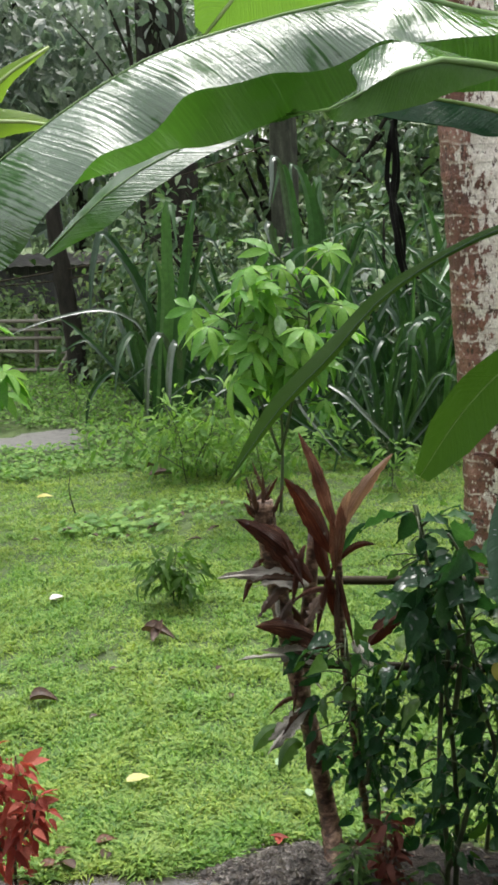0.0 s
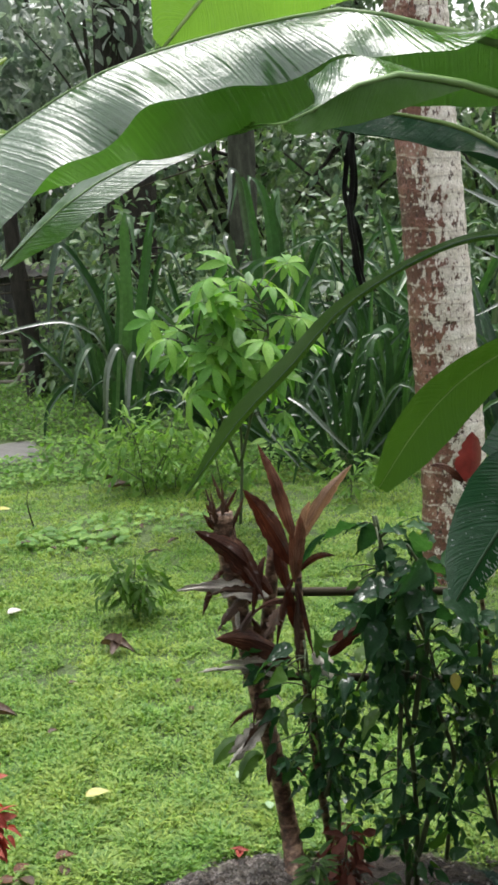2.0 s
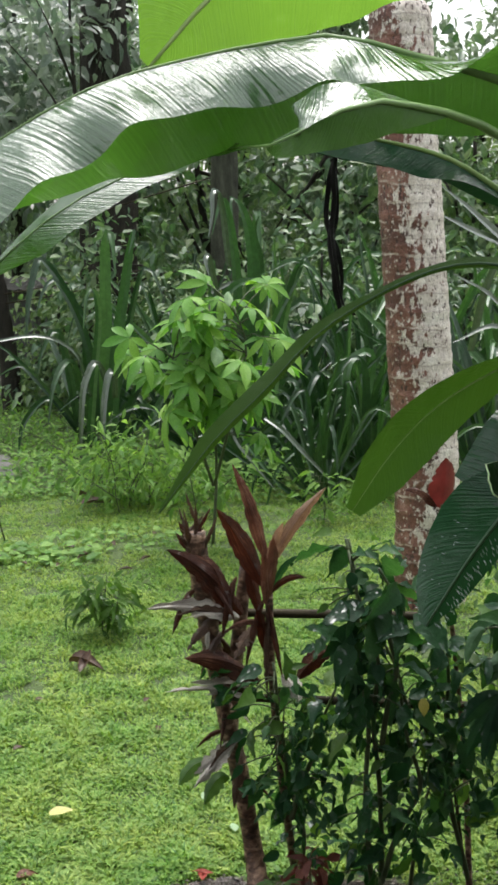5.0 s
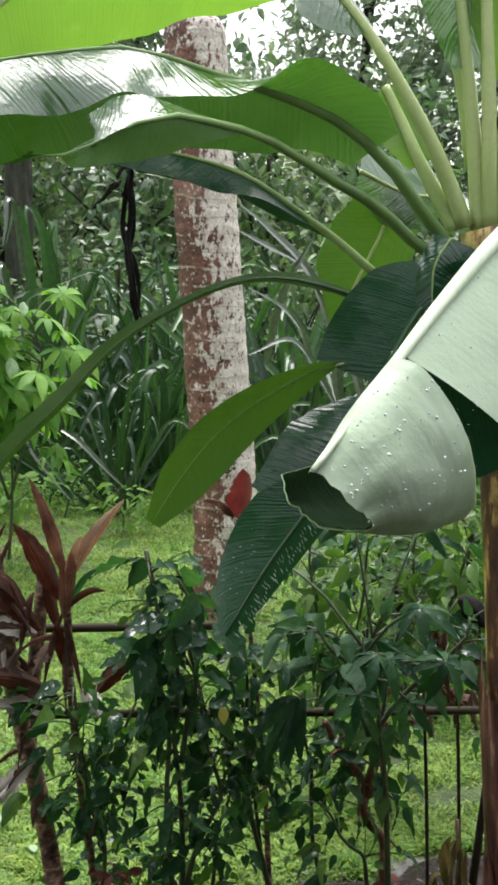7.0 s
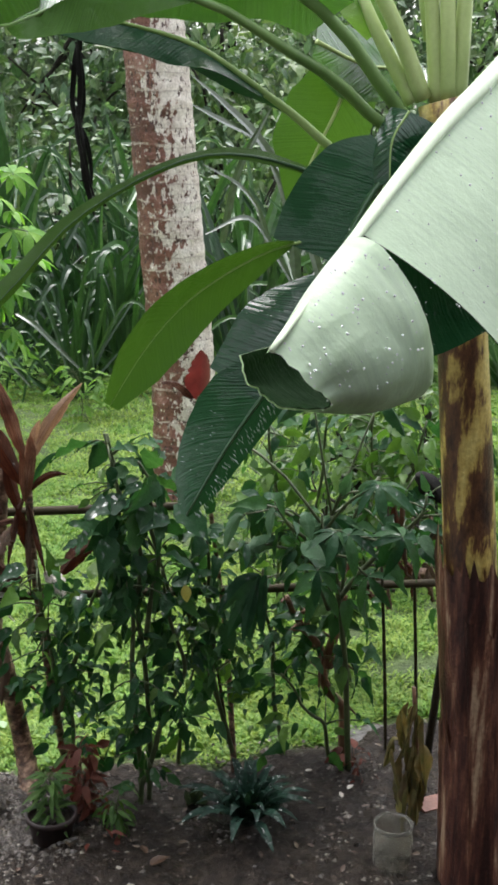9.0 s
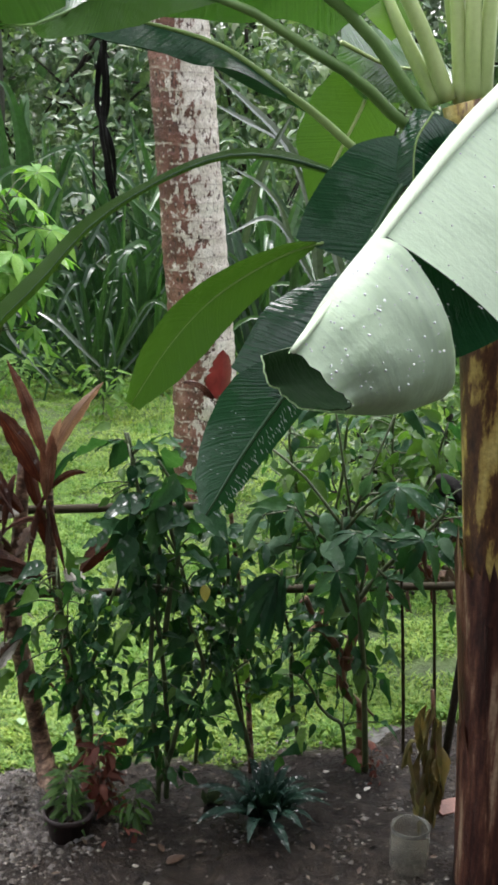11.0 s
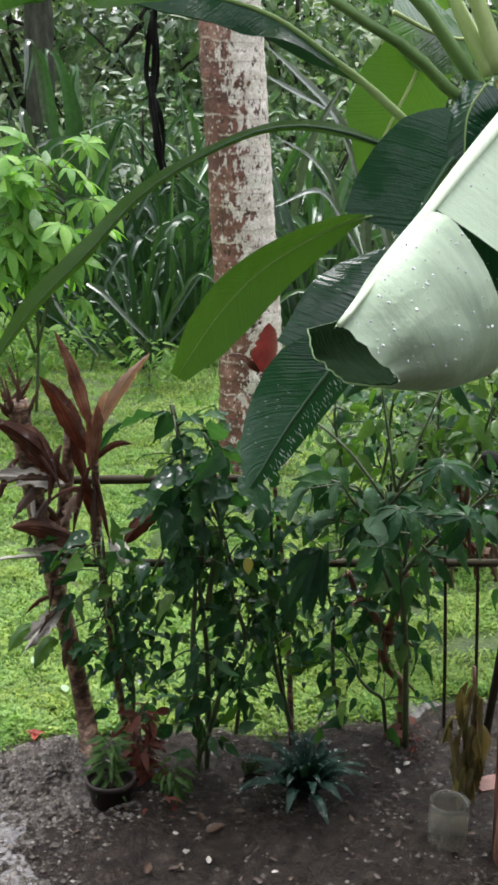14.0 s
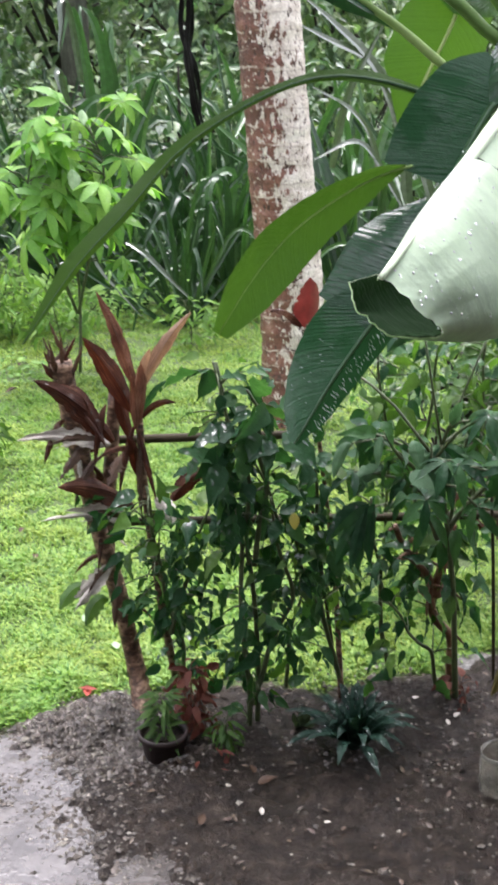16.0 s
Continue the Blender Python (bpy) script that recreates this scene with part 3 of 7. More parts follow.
def lawn():
    rng = np.random.default_rng(3)
    n = 460000
    y = 3.12 + (9.4 - 3.12) * rng.random(n) ** 1.25
    x = -0.30 * y - 0.3 + rng.random(n) * (0.86 * y + 0.6)
    keep = (y > np.array([bed_edge(a) for a in x]) - 0.02) | (x < -0.3) & (y > 3.2 + 0.05 * np.sin(x * 7))
    patch = np.array([noise.noise(Vector((a * 1.1, b * 1.1, 2.0))) for a, b in zip(x, y)])
    tuft = np.array([noise.noise(Vector((a * 9.0, b * 6.0, 7.0))) for a, b in zip(x, y)])
    bare = np.hypot((x - 1.75) / 0.35, (y - 3.75) / 0.22)
    keep &= (rng.random(n) < 0.8 + 0.5 * patch + 0.9 * tuft) & (rng.random(n) < np.clip(bare - 0.3, 0, 1))
    x, y, patch, tuft = x[keep], y[keep], patch[keep], tuft[keep]
    k = len(x)
    v, f = blade_cloud(rng, x, y, ground_z(x, y) - 0.004, rng.uniform(0.022, 0.06, k) * (1 + 0.5 * patch + 0.8 * tuft) * np.clip(1.2 - 0.1 * (y - 3.0), 0.6, 1.2), rng.uniform(0.004, 0.0095, k), rng.uniform(0.0, 1.0, k) ** 0.6 * 0.6 + 0.37)
    stuff("lawn_grass", v, f, GRASS, label="short bright green carpet grass wet with rain", category="grass")


lawn()


def ground_cover():
    """Low creeping weeds where the lawn ends under the trees."""
    rng = np.random.default_rng(8)
    n = 46000
    y = 8.6 + rng.random(n) * 6.0
    x = -0.30 * y - 0.5 + rng.random(n) * (0.84 * y + 1)
    edge = 8.9 - 0.9 * np.clip(x + 0.6, 0, 1.5) + 0.15 * np.sin(x * 4)
    keep = y > edge
    bare = np.hypot((x + 2.1) / 0.55, (y - 10.2) / 0.35)
    keep &= bare > 1
    x, y, edge = x[keep], y[keep], edge[keep]
    k = len(x)
    hump = 0.5 * np.array([max(0, noise.noise(Vector((a * 0.9, b * 0.9, 5.0)))) for a, b in zip(x, y)])
    z = ground_z(x, y) + rng.random(k) * (0.06 + np.minimum(hump * 1.2, (y - edge) * 0.5 + 0.05))
    ax = rand_dirs(rng, k, 0.5)
    ax[:, 2] = np.abs(ax[:, 2]) * 0.8
    L = rng.uniform(0.03, 0.075, k)
    v, f = leaf_cloud(np.stack([x, y, z], 1), ax, np.tile((0.0, -0.25, 1.0), (k, 1)) + rng.normal(0, 0.3, (k, 3)), L, L * 0.6)
    stuff("ground_cover", v, f, WEED, label="low tangle of creeping green weeds at the lawn's edge", category="weeds")


ground_cover()


# ---- coconut trunk ----
RING = 0.095


def maths(n, l, kind, a, b=0.0, c=0.0):
    m = n.new("ShaderNodeMath")
    m.operation = kind
    for i, v in enumerate((a, b, c)):
        if isinstance(v, (int, float)):
            m.inputs[i].default_value = v
        else:
            l.new(v, m.inputs[i])
    return m.outputs[0]


def trunk_mat():
    """Red-brown bark in rings a hand apart, blotched with white lichen, most on the weather side."""
    m, n, l, b = nodes_of("coconut_bark")
    tone = noise_node(n, l, 5.0, 6.0)
    base = ramp_node(n, l, tone.outputs[0], [(0.3, (0.06, 0.021, 0.015)), (0.45, (0.13, 0.05, 0.035)), (0.58, (0.22, 0.095, 0.068)), (0.72, (0.34, 0.19, 0.15))])
    patch = noise_node(n, l, 7.0, 3.0, 0.55, stretch=(1, 1, 0.6))
    cells = noise_node(n, l, 30.0, 4.0, 0.6, stretch=(1.1, 1.1, 0.58))
    side = n.new("ShaderNodeSeparateXYZ")
    l.new(n.new("ShaderNodeNewGeometry").outputs["Normal"], side.inputs[0])
    weather = maths(n, l, "MULTIPLY_ADD", side.outputs[0], 0.13, 0.012)
    lichen = maths(n, l, "ADD", maths(n, l, "ADD", maths(n, l, "MULTIPLY", patch.outputs[0], 0.4), maths(n, l, "MULTIPLY", cells.outputs[0], 0.63)), weather)
    mask = ramp_node(n, l, lichen, [(0.488, (0, 0, 0)), (0.512, (0.75, 0.75, 0.75)), (0.54, (1, 1, 1))])
    pale = ramp_node(n, l, noise_node(n, l, 11.0, 5.0).outputs[0], [(0.3, (0.46, 0.39, 0.34)), (0.5, (0.68, 0.61, 0.55)), (0.7, (0.82, 0.77, 0.71))])
    col = mix_node(n, l, mask.outputs[0], base.outputs[0], pale.outputs[0])
    # dark pits in upright rows, pale flecks between
    pits = noise_node(n, l, 42.0, 3.0, 0.6, stretch=(1, 1, 0.55))
    pr = ramp_node(n, l, pits.outputs[0], [(0.36, (1, 1, 1)), (0.42, (0, 0, 0))])
    col = mix_node(n, l, pr.outputs[0], col, (0.06, 0.026, 0.02))
    dots = n.new("ShaderNodeTexVoronoi")
    dots.inputs["Scale"].default_value = 30.0
    tc = n.new("ShaderNodeTexCoord")
    l.new(tc.outputs["Object"], dots.inputs["Vector"])
    dr = ramp_node(n, l, dots.outputs["Distance"], [(0.17, (0.75, 0.75, 0.75)), (0.26, (0, 0, 0))])
    col = mix_node(n, l, dr.outputs[0], col, (0.62, 0.55, 0.48))
    # broken pale line along each leaf-scar ring
    sp = n.new("ShaderNodeSeparateXYZ")
    l.new(tc.outputs["Object"], sp.inputs[0])
    wob = maths(n, l, "MULTIPLY", noise_node(n, l, 3.5, 3.0).outputs[0], 0.9)
    fz = maths(n, l, "FRACT", maths(n, l, "MULTIPLY_ADD", sp.outputs[2], 1.0 / RING, wob))
    ring = ramp_node(n, l, fz, [(0.0, (1, 1, 1)), (0.06, (0.9, 0.9, 0.9)), (0.13, (0, 0, 0)), (0.97, (0, 0, 0)), (1.0, (1, 1, 1))])
    notch = ramp_node(n, l, fz, [(0.84, (0, 0, 0)), (0.93, (0.38, 0.38, 0.38)), (0.97, (0, 0, 0))])
    col = mix_node(n, l, notch.outputs[0], col, (0.09, 0.036, 0.027))
    gaps = ramp_node(n, l, noise_node(n, l, 9.0, 3.0).outputs[0], [(0.45, (0, 0, 0)), (0.62, (0.8, 0.8, 0.8))])
    col = mix_node(n, l, maths(n, l, "MULTIPLY", ring.outputs[0], gaps.outputs[0]), col, (0.66, 0.58, 0.5))
    fine = noise_node(n, l, 75.0, 4.0)
    fr = ramp_node(n, l, fine.outputs[0], [(0.3, (0.62, 0.6, 0.58)), (0.65, (1.08, 1.08, 1.08))])
    col = mix_node(n, l, 0.8, col, fr.outputs[0], "MULTIPLY")
    l.new(col, b.inputs["Base Color"])
    b.inputs["Roughness"].default_value = 0.5
    b1 = bump_node(n, l, fine.outputs[0], 0.7, 0.012, b)
    b2 = bump_node(n, l, fz, 0.35, 0.02, b, b1)
    bump_node(n, l, pits.outputs[0], 0.6, 0.02, b, b2)
    return m


def coconut():
    rng = np.random.default_rng(5)
    axis = [(1.370, 6.244, 0.000), (1.344, 6.250, 0.574), (1.263, 6.250, 1.551), (1.170, 6.250, 2.625), (1.116, 6.250, 3.314)]
    base = Vector(axis[0])
    tree = thing("coconut_trunk", base, "leaning dead coconut trunk, red-brown bark blotched with white lichen", "tree trunk")
    n, sides = 150, 28
    c, length = spline([base - Vector((0, 0, 0.1)), *axis[1:]], n)
    z = np.linspace(0, 1, n)
    r = along([0.215, 0.185, 0.18, 0.175, 0.168, 0.165], n)
    step = RING
    ph = (z * length + 0.02 * np.sin(z * 40)) / step
    saw = ph - np.floor(ph)
    r = r * (1 + 0.03 * saw ** 2 - 0.012 * (saw < 0.15))
    top = np.clip((z - 0.965) / 0.035, 0, 1)
    r = r * np.sqrt(np.maximum(1 - top ** 2, 0.01))
    ang = np.linspace(0, 2 * np.pi, sides, endpoint=False)
    v = []
    for i in range(n):
        for a in ang:
            bulge = 1 + 0.035 * noise.noise(Vector((math.cos(a) * 2, math.sin(a) * 2, z[i] * 22)))
            v.append(c[i] + r[i] * bulge * np.array((math.cos(a), math.sin(a), 0.05 * math.sin(a * 2 + i * 0.02))))
    bark = trunk_mat()
    cut = 138

    def rows_of(i0, i1):
        return v[i0 * sides:(i1 + 1) * sides], [(i * sides + k, i * sides + (k + 1) % sides, (i + 1) * sides + (k + 1) % sides, (i + 1) * sides + k) for i in range(i1 - i0) for k in range(sides)]
    part("trunk", rows_of(0, cut), bark, tree)
    tv, tf = rows_of(cut, n - 1)
    tf.append(tuple((n - 1 - cut) * sides + k for k in range(sides)))
    part("rounded_top", (tv, tf), bark, tree, "weathered rounded stump top")
    # old cut notch on the side towards the house
    c0 = Vector((1.189, 6.082, 2.234))
    part("notch", ([c0 + Vector((x, 0.012 * (abs(x) > 0.05), z)) for x, z in ((-0.05, -0.03), (0.02, -0.045), (0.065, 0.0), (0.035, 0.05), (-0.02, 0.025))] + [c0 + Vector((0.01, 0.03, 0))], [(0, 1, 5), (1, 2, 5), (2, 3, 5), (3, 4, 5), (4, 0, 5)]), BARK, tree, "dark old cut notch")


coconut()


def lathe(profile, center, sides=24, squash=1.0):
    c = np.array(center)
    n = len(profile)
    v = [c + (r * math.cos(a), r * squash * math.sin(a), z) for r, z in profile for a in np.linspace(0, 2 * math.pi, sides, endpoint=False)]
    f = [(i * sides + k, i * sides + (k + 1) % sides, (i + 1) * sides + (k + 1) % sides, (i + 1) * sides + k) for i in range(n - 1) for k in range(sides)]
    return v, f


# ---- banana plant ----
def banana():
    base = Vector((1.347, 2.443, 0.000))
    plant = thing("banana_plant", base, "banana plant with arching wet leaves and a brown-sheathed stem", "banana plant")
    crown = (1.135, 2.500, 2.084)
    stem = part("pseudostem", tube([base - Vector((0, 0, 0.05)), (1.326, 2.460, 0.408), (1.279, 2.460, 0.901), (1.238, 2.470, 1.345), (1.179, 2.480, 1.882), crown], [0.088, 0.078, 0.07, 0.065, 0.06, 0.05], 20, 40), SHEATH, plant, "yellow-green stem streaked brown")
    rng = np.random.default_rng(2)
    axis = spline([base, (1.326, 2.460, 0.408), (1.279, 2.460, 0.901), (1.238, 2.470, 1.345)], 60)[0]
    for r0, z1, a0, a1, seed in ((0.094, 0.97, 130, 300, 1), (0.10, 0.84, 235, 400, 2), (0.106, 0.5, 110, 270, 3)):
        v, f, cols, rows = [], [], 22, 14
        for j in range(rows):
            for i in range(cols):
                an = radians(a0 + (a1 - a0) * i / (cols - 1))
                top = z1 * (1 + 0.18 * noise.noise(Vector((i * 0.45, seed, 0))) + 0.05 * noise.noise(Vector((i * 2.1, seed, 3))))
                z = top * j / (rows - 1)
                r = r0 - 0.012 * z / z1 + 0.006 * noise.noise(Vector((i * 0.5, j * 0.4, seed))) + (0.02 if i in (0, cols - 1) else 0.0) * j / rows
                at = Vector((float(np.interp(z, axis[:, 2], axis[:, 0])), float(np.interp(z, axis[:, 2], axis[:, 1])), z))
                v.append(at + Vector((r * math.cos(an), r * math.sin(an), 0)))
        f = [(j * cols + i, j * cols + i + 1, (j + 1) * cols + i + 1, (j + 1) * cols + i) for j in range(rows - 1) for i in range(cols - 1)]
        part("dry_sheath", (v, f), SHEATH_DRY, stem, "dark dry peeling sheath")
    # long leaf that arches away over the lawn
    rib = [(1.116, 2.500, 1.998), (1.027, 2.500, 2.074), (0.887, 2.460, 2.218), (0.755, 2.430, 2.305), (0.603, 2.400, 2.352), (0.451, 2.380, 2.383), (0.300, 2.370, 2.417), (0.142, 2.350, 2.396), (-0.014, 2.330, 2.361), (-0.180, 2.310, 2.310), (-0.336, 2.290, 2.224), (-0.481, 2.270, 2.123), (-0.587, 2.250, 2.043), (-0.709, 2.240, 1.939), (-0.805, 2.230, 1.821)]
    banana_leaf(plant, rib, (0, -0.15, 1), [
        (-1, 0.164, 0.99, [0.07, 0.12, 0.135, 0.142, 0.144, 0.146, 0.148, 0.146, 0.144, 0.144, 0.146, 0.15, 0.158, 0.17, 0.18, 0.188, 0.19, 0.176, 0.13, 0.04],
         [-44, -43, -34, -22, -1, 14, 23, 25, 26, 26, 26, 25, 25, 25, 26, 27, 29, 28, 27, 27], dict(curl=[0, 0, 2, 6, 16, 24, 32, 33, 33, 30, 27, 24, 23, 22, 22, 23, 24, 24, 24, 24], n=90, wave=0.2, seed=4)),
        (1, 0.164, 0.99, [0.07, 0.11, 0.14, 0.17, 0.185, 0.196, 0.205, 0.208, 0.21, 0.212, 0.212, 0.208, 0.2, 0.185, 0.16, 0.12, 0.08, 0.055, 0.044, 0.024],
         [46, 47, 50, 53, 57, 62, 67, 72, 74, 75, 74, 72, 68, 62, 52, 36, 14, -8, -15, -15], dict(n=70, wave=0.12, seed=2)),
    ], BANANA, [0.017, 0.015, 0.012, 0.008, 0.004, 0.003, 0.0025, 0.002, 0.002], RIB_OLIVE, label="long arching leaf shining wet on top")
    # second leaf just under it
    rib = [(1.118, 2.500, 1.959), (0.976, 2.500, 2.046), (0.851, 2.420, 2.122), (0.726, 2.360, 2.174), (0.568, 2.280, 2.240), (0.431, 2.180, 2.258), (0.332, 2.100, 2.257), (0.240, 2.060, 2.224), (0.162, 2.100, 2.183), (0.096, 2.400, 2.201), (0.016, 2.520, 2.195), (-0.131, 2.520, 2.152), (-0.254, 2.500, 2.091), (-0.352, 2.480, 2.017), (-0.447, 2.470, 1.930)]
    second = banana_leaf(plant, rib, (0, -0.1, 1), [
        (1, 0.36, 0.578, [0.004, 0.02, 0.04, 0.065, 0.085, 0.09, 0.07, 0.01], [-31, -31, -31, -31, -32, -34], dict(n=34, wave=0.1, seed=1)),
        (1, 0.68, 1.0, [0.012, 0.035, 0.045, 0.035, 0.02, 0.004], [-40, -38, -36, -34], dict(n=24, wave=0.1, seed=3)),
        (-1, 0.66, 1.0, [0.03, 0.05, 0.055, 0.06, 0.055, 0.01], [22, 26, 30, 45, 65, 70], dict(n=30, wave=0.12, seed=5)),
    ], BANANA, [0.015, 0.0135, 0.009, 0.004, 0.002, 0.002, 0.002], RIB_OLIVE, label="arching leaf torn into flaps")
    fl = half_blade(rib, (0, -0.1, 1), -1, 0.34, 0.575, [0.004, 0.03, 0.055, 0.07, 0.06, 0.03, 0.006], [70, 80, 82, 82, 80], 0, 30, 7, 0.1, 6)
    part("hanging_flap", fl[:2], BANANA_MID, second, "plain green hanging flap", fl[2])
    # third leaf, dark and drooping, with a dead hanging strip
    rib = [(1.058, 2.500, 1.899), (0.979, 2.500, 1.920), (0.889, 2.500, 1.970), (0.794, 2.520, 2.048), (0.717, 2.540, 2.103), (0.587, 2.560, 2.187), (0.460, 2.580, 2.226), (0.335, 2.600, 2.245), (0.224, 2.620, 2.235)]
    dark = banana_leaf(plant, rib, (0, -0.2, 1), [
        (-1, 0.42, 1.0, [0.02, 0.05, 0.07, 0.07, 0.06, 0.02], [20, 30, 40, 40, 50, 60], dict(n=30, wave=0.2, seed=2)),
        (1, 0.34, 1.0, [0.015, 0.05, 0.062, 0.06, 0.055, 0.02], [40, 50, 60, 70, 80, 80], dict(n=30, wave=0.15, seed=7)),
    ], BANANA_DARK, [0.012, 0.011, 0.008, 0.005, 0.003], RIB_GREEN, label="dark drooping leaf, brown at its tip")
    for dx, dy, w in ((0, 0, 0.018), (1.9, 0.01, 0.014), (-1.6, -0.01, 0.012)):
        pts = [(a + 0.004 * dx * math.cos(k * 1.4), b + dy, c + 0.02 * abs(dx)) for k, (a, b, c) in enumerate(((0.336, 2.600, 2.228), (0.326, 2.590, 2.141), (0.324, 2.600, 2.066), (0.320, 2.600, 2.003), (0.332, 2.590, 1.940), (0.343, 2.600, 1.882), (0.353, 2.600, 1.822)))]
        p = half_blade(pts, (0, -1, 0), 1, 0, 1, [w * 0.5, w, w * 0.7, w, w * 0.8, 0.003], 20, 60, 36, 5, 0.9, 3 + dx)
        q = half_blade(pts, (0, -1, 0), -1, 0, 1, [w * 0.4, w * 0.7, w, w * 0.5, 0.003], 20, 60, 36, 5, 0.9, 5 + dx)
        part("dead_strip", join(p[:2], q[:2]), BLACKENED, dark, "black withered strip")
    # narrow leaf seen edge-on, its end hanging low over the lawn
    rib = [(1.062, 2.500, 1.826), (0.974, 2.500, 1.878), (0.862, 2.500, 1.915), (0.723, 2.450, 1.952), (0.612, 2.420, 1.965), (0.503, 2.380, 1.949), (0.377, 2.350, 1.895), (0.257, 2.320, 1.820), (0.153, 2.300, 1.712), (0.046, 2.280, 1.610), (-0.067, 2.260, 1.464)]
    banana_leaf(plant, rib, (0.1, -0.9, 0.6), [
        (-1, 0.15, 1.0, [0.006, 0.012, 0.010, 0.009, 0.013, 0.017, 0.014, 0.003], [10, 30, 60, 70, 70, 60, 40], dict(n=36, wave=0.1, seed=1)),
        (1, 0.15, 1.0, [0.008, 0.022, 0.017, 0.014, 0.022, 0.03, 0.026, 0.003], [0, 10, 20, 20, 20, 10, 0], dict(n=36, wave=0.1, seed=4)),
    ], BANANA_OLIVE, [0.009, 0.005, 0.002, 0.0015, 0.0012, 0.001], RIB_DARK, label="long narrow folded leaf with a drooping end")
    # oblong leaf end with its pale underside to the house
    rib = [(0.966, 2.500, 1.772), (0.827, 2.420, 1.781), (0.710, 2.360, 1.769), (0.594, 2.320, 1.724), (0.493, 2.300, 1.660), (0.405, 2.270, 1.574), (0.328, 2.250, 1.465)]
    banana_leaf(plant, rib, (0.15, 0.75, 0.5), [
        (1, 0.3, 1.0, [0.01, 0.045, 0.062, 0.072, 0.074, 0.06, 0.02], 5, dict(curl=20, n=30, wave=0.06, seed=1)),
        (-1, 0.3, 1.0, [0.01, 0.045, 0.06, 0.07, 0.072, 0.06, 0.02], 5, dict(curl=20, n=30, wave=0.06, seed=3)),
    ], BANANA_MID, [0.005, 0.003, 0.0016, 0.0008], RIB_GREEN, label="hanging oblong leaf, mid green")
    # dark glossy leaf bent down beside the trunk: torn into a dull upper piece, a tilted glossy one and a hanging end
    rib = [(1.079, 2.430, 1.994), (0.955, 2.400, 1.902), (0.859, 2.360, 1.759), (0.781, 2.320, 1.605), (0.688, 2.300, 1.487), (0.584, 2.290, 1.348), (0.494, 2.280, 1.205)]
    face = (-0.3, -0.95, 0.15)
    hanging = banana_leaf(plant, rib, face, [
        (1, 0.66, 1.0, [0.085, 0.112, 0.118, 0.11, 0.095, 0.07, 0.02], [2, 4, 8, 10, 10, 12], dict(curl=[12, 16, 20, 24], n=36, wave=0.07, seed=6)),
        (-1, 0.4, 1.0, [0.03, 0.05, 0.058, 0.06, 0.058, 0.05, 0.04, 0.006], [16, 16, 14, 12], dict(curl=14, n=44, wave=0.05, seed=9)),
    ], BANANA_RAIN, [0.011, 0.008, 0.0055, 0.004, 0.002], RIB_DARK, label="dark glossy leaf hanging with white glints modelled on its wet veins")
    fl = half_blade(rib, face, 1, 0.40, 0.71, [0.05, 0.13, 0.155, 0.155, 0.145, 0.135], [-14, -10, -6, 0, 2], [52, 44, 34, 28, 24], 34, 12, 0.1, 3)
    part("torn_flap", fl[:2], BANANA_GLOSS, hanging, "torn flap tilted up, shining white with rain", fl[2])
    fl = half_blade(rib, face, 1, 0.09, 0.36, [0.09, 0.14, 0.155, 0.16, 0.15], [0, -4, -6, -4, 0], [6, 8, 6, 4], 26, 10, 0.06, 2)
    part("torn_flap", fl[:2], BANANA_DARK, hanging, "torn dull dark green flap", fl[2])
    # glints on the wet side veins, modelled as short pale dashes
    rng = np.random.default_rng(23)
    c, _ = spline(rib, 120)
    dashes = []
    for k in range(150):
        u = rng.uniform(0.6, 0.99)
        p0 = c[int(u * 119)]
        t0 = unit(c[min(119, int(u * 119) + 2)] - c[int(u * 119) - 2])
        lat = unit(np.cross(t0, np.array(face)))
        if k % 7:
            lat = -lat
            w0, ln = rng.uniform(0.008, 0.032) * (1.25 - 0.7 * u) / 0.6, rng.uniform(0.006, 0.013)
        else:
            w0, ln = rng.uniform(0.01, 0.085) * (1.5 - u) / 0.7, rng.uniform(0.003, 0.009)
        d0 = unit(lat + 0.55 * t0)
        q0 = p0 + lat * w0 + np.array((-0.05, -0.16, 0.02)) * (0.012 + 0.12 * w0)
        dashes.append(tube([q0, q0 + d0 * ln * 0.5, q0 + d0 * ln], [0.0003, 0.0007, 0.0002], 5, 4))
    m_, n_, l_, b_ = nodes_of("glint_streaks")
    b_.inputs["Base Color"].default_value = (0.42, 0.5, 0.47, 1)
    b_.inputs["Roughness"].default_value = 0.05
    b_.inputs["Transmission Weight"].default_value = 0.1
    part("rain_glint", join(*dashes), m_, hanging, "short pale dashes modelled as glints on the wet veins", kind="stuff")
    # small curled dark flap at the crown
    rib = [(1.028, 2.420, 2.060), (0.983, 2.400, 1.996), (0.973, 2.380, 1.903)]
    banana_leaf(plant, rib, (-0.2, -0.8, 0.5), [(1, 0, 1, [0.05, 0.06, 0.05], [10, 20, 10], dict(curl=30, n=14, wave=0.2)), (-1, 0, 1, [0.08, 0.1, 0.07], [-10, 10, 10], dict(curl=30, n=14, wave=0.2, seed=3))],
                BANANA_GLOSS, [0.003, 0.0015], RIB_GREEN, label="curled dark glossy leaf flap")
    # broken leaf that turns its waxy pale underside out and rolls up at the end
    rib = [(1.288, 2.500, 2.216), (1.243, 2.360, 2.194), (1.114, 2.220, 2.121), (0.970, 2.100, 2.033), (0.801, 1.950, 1.913), (0.648, 1.800, 1.800), (0.486, 1.630, 1.687)]
    up = (-0.2, -0.9, 0.3)
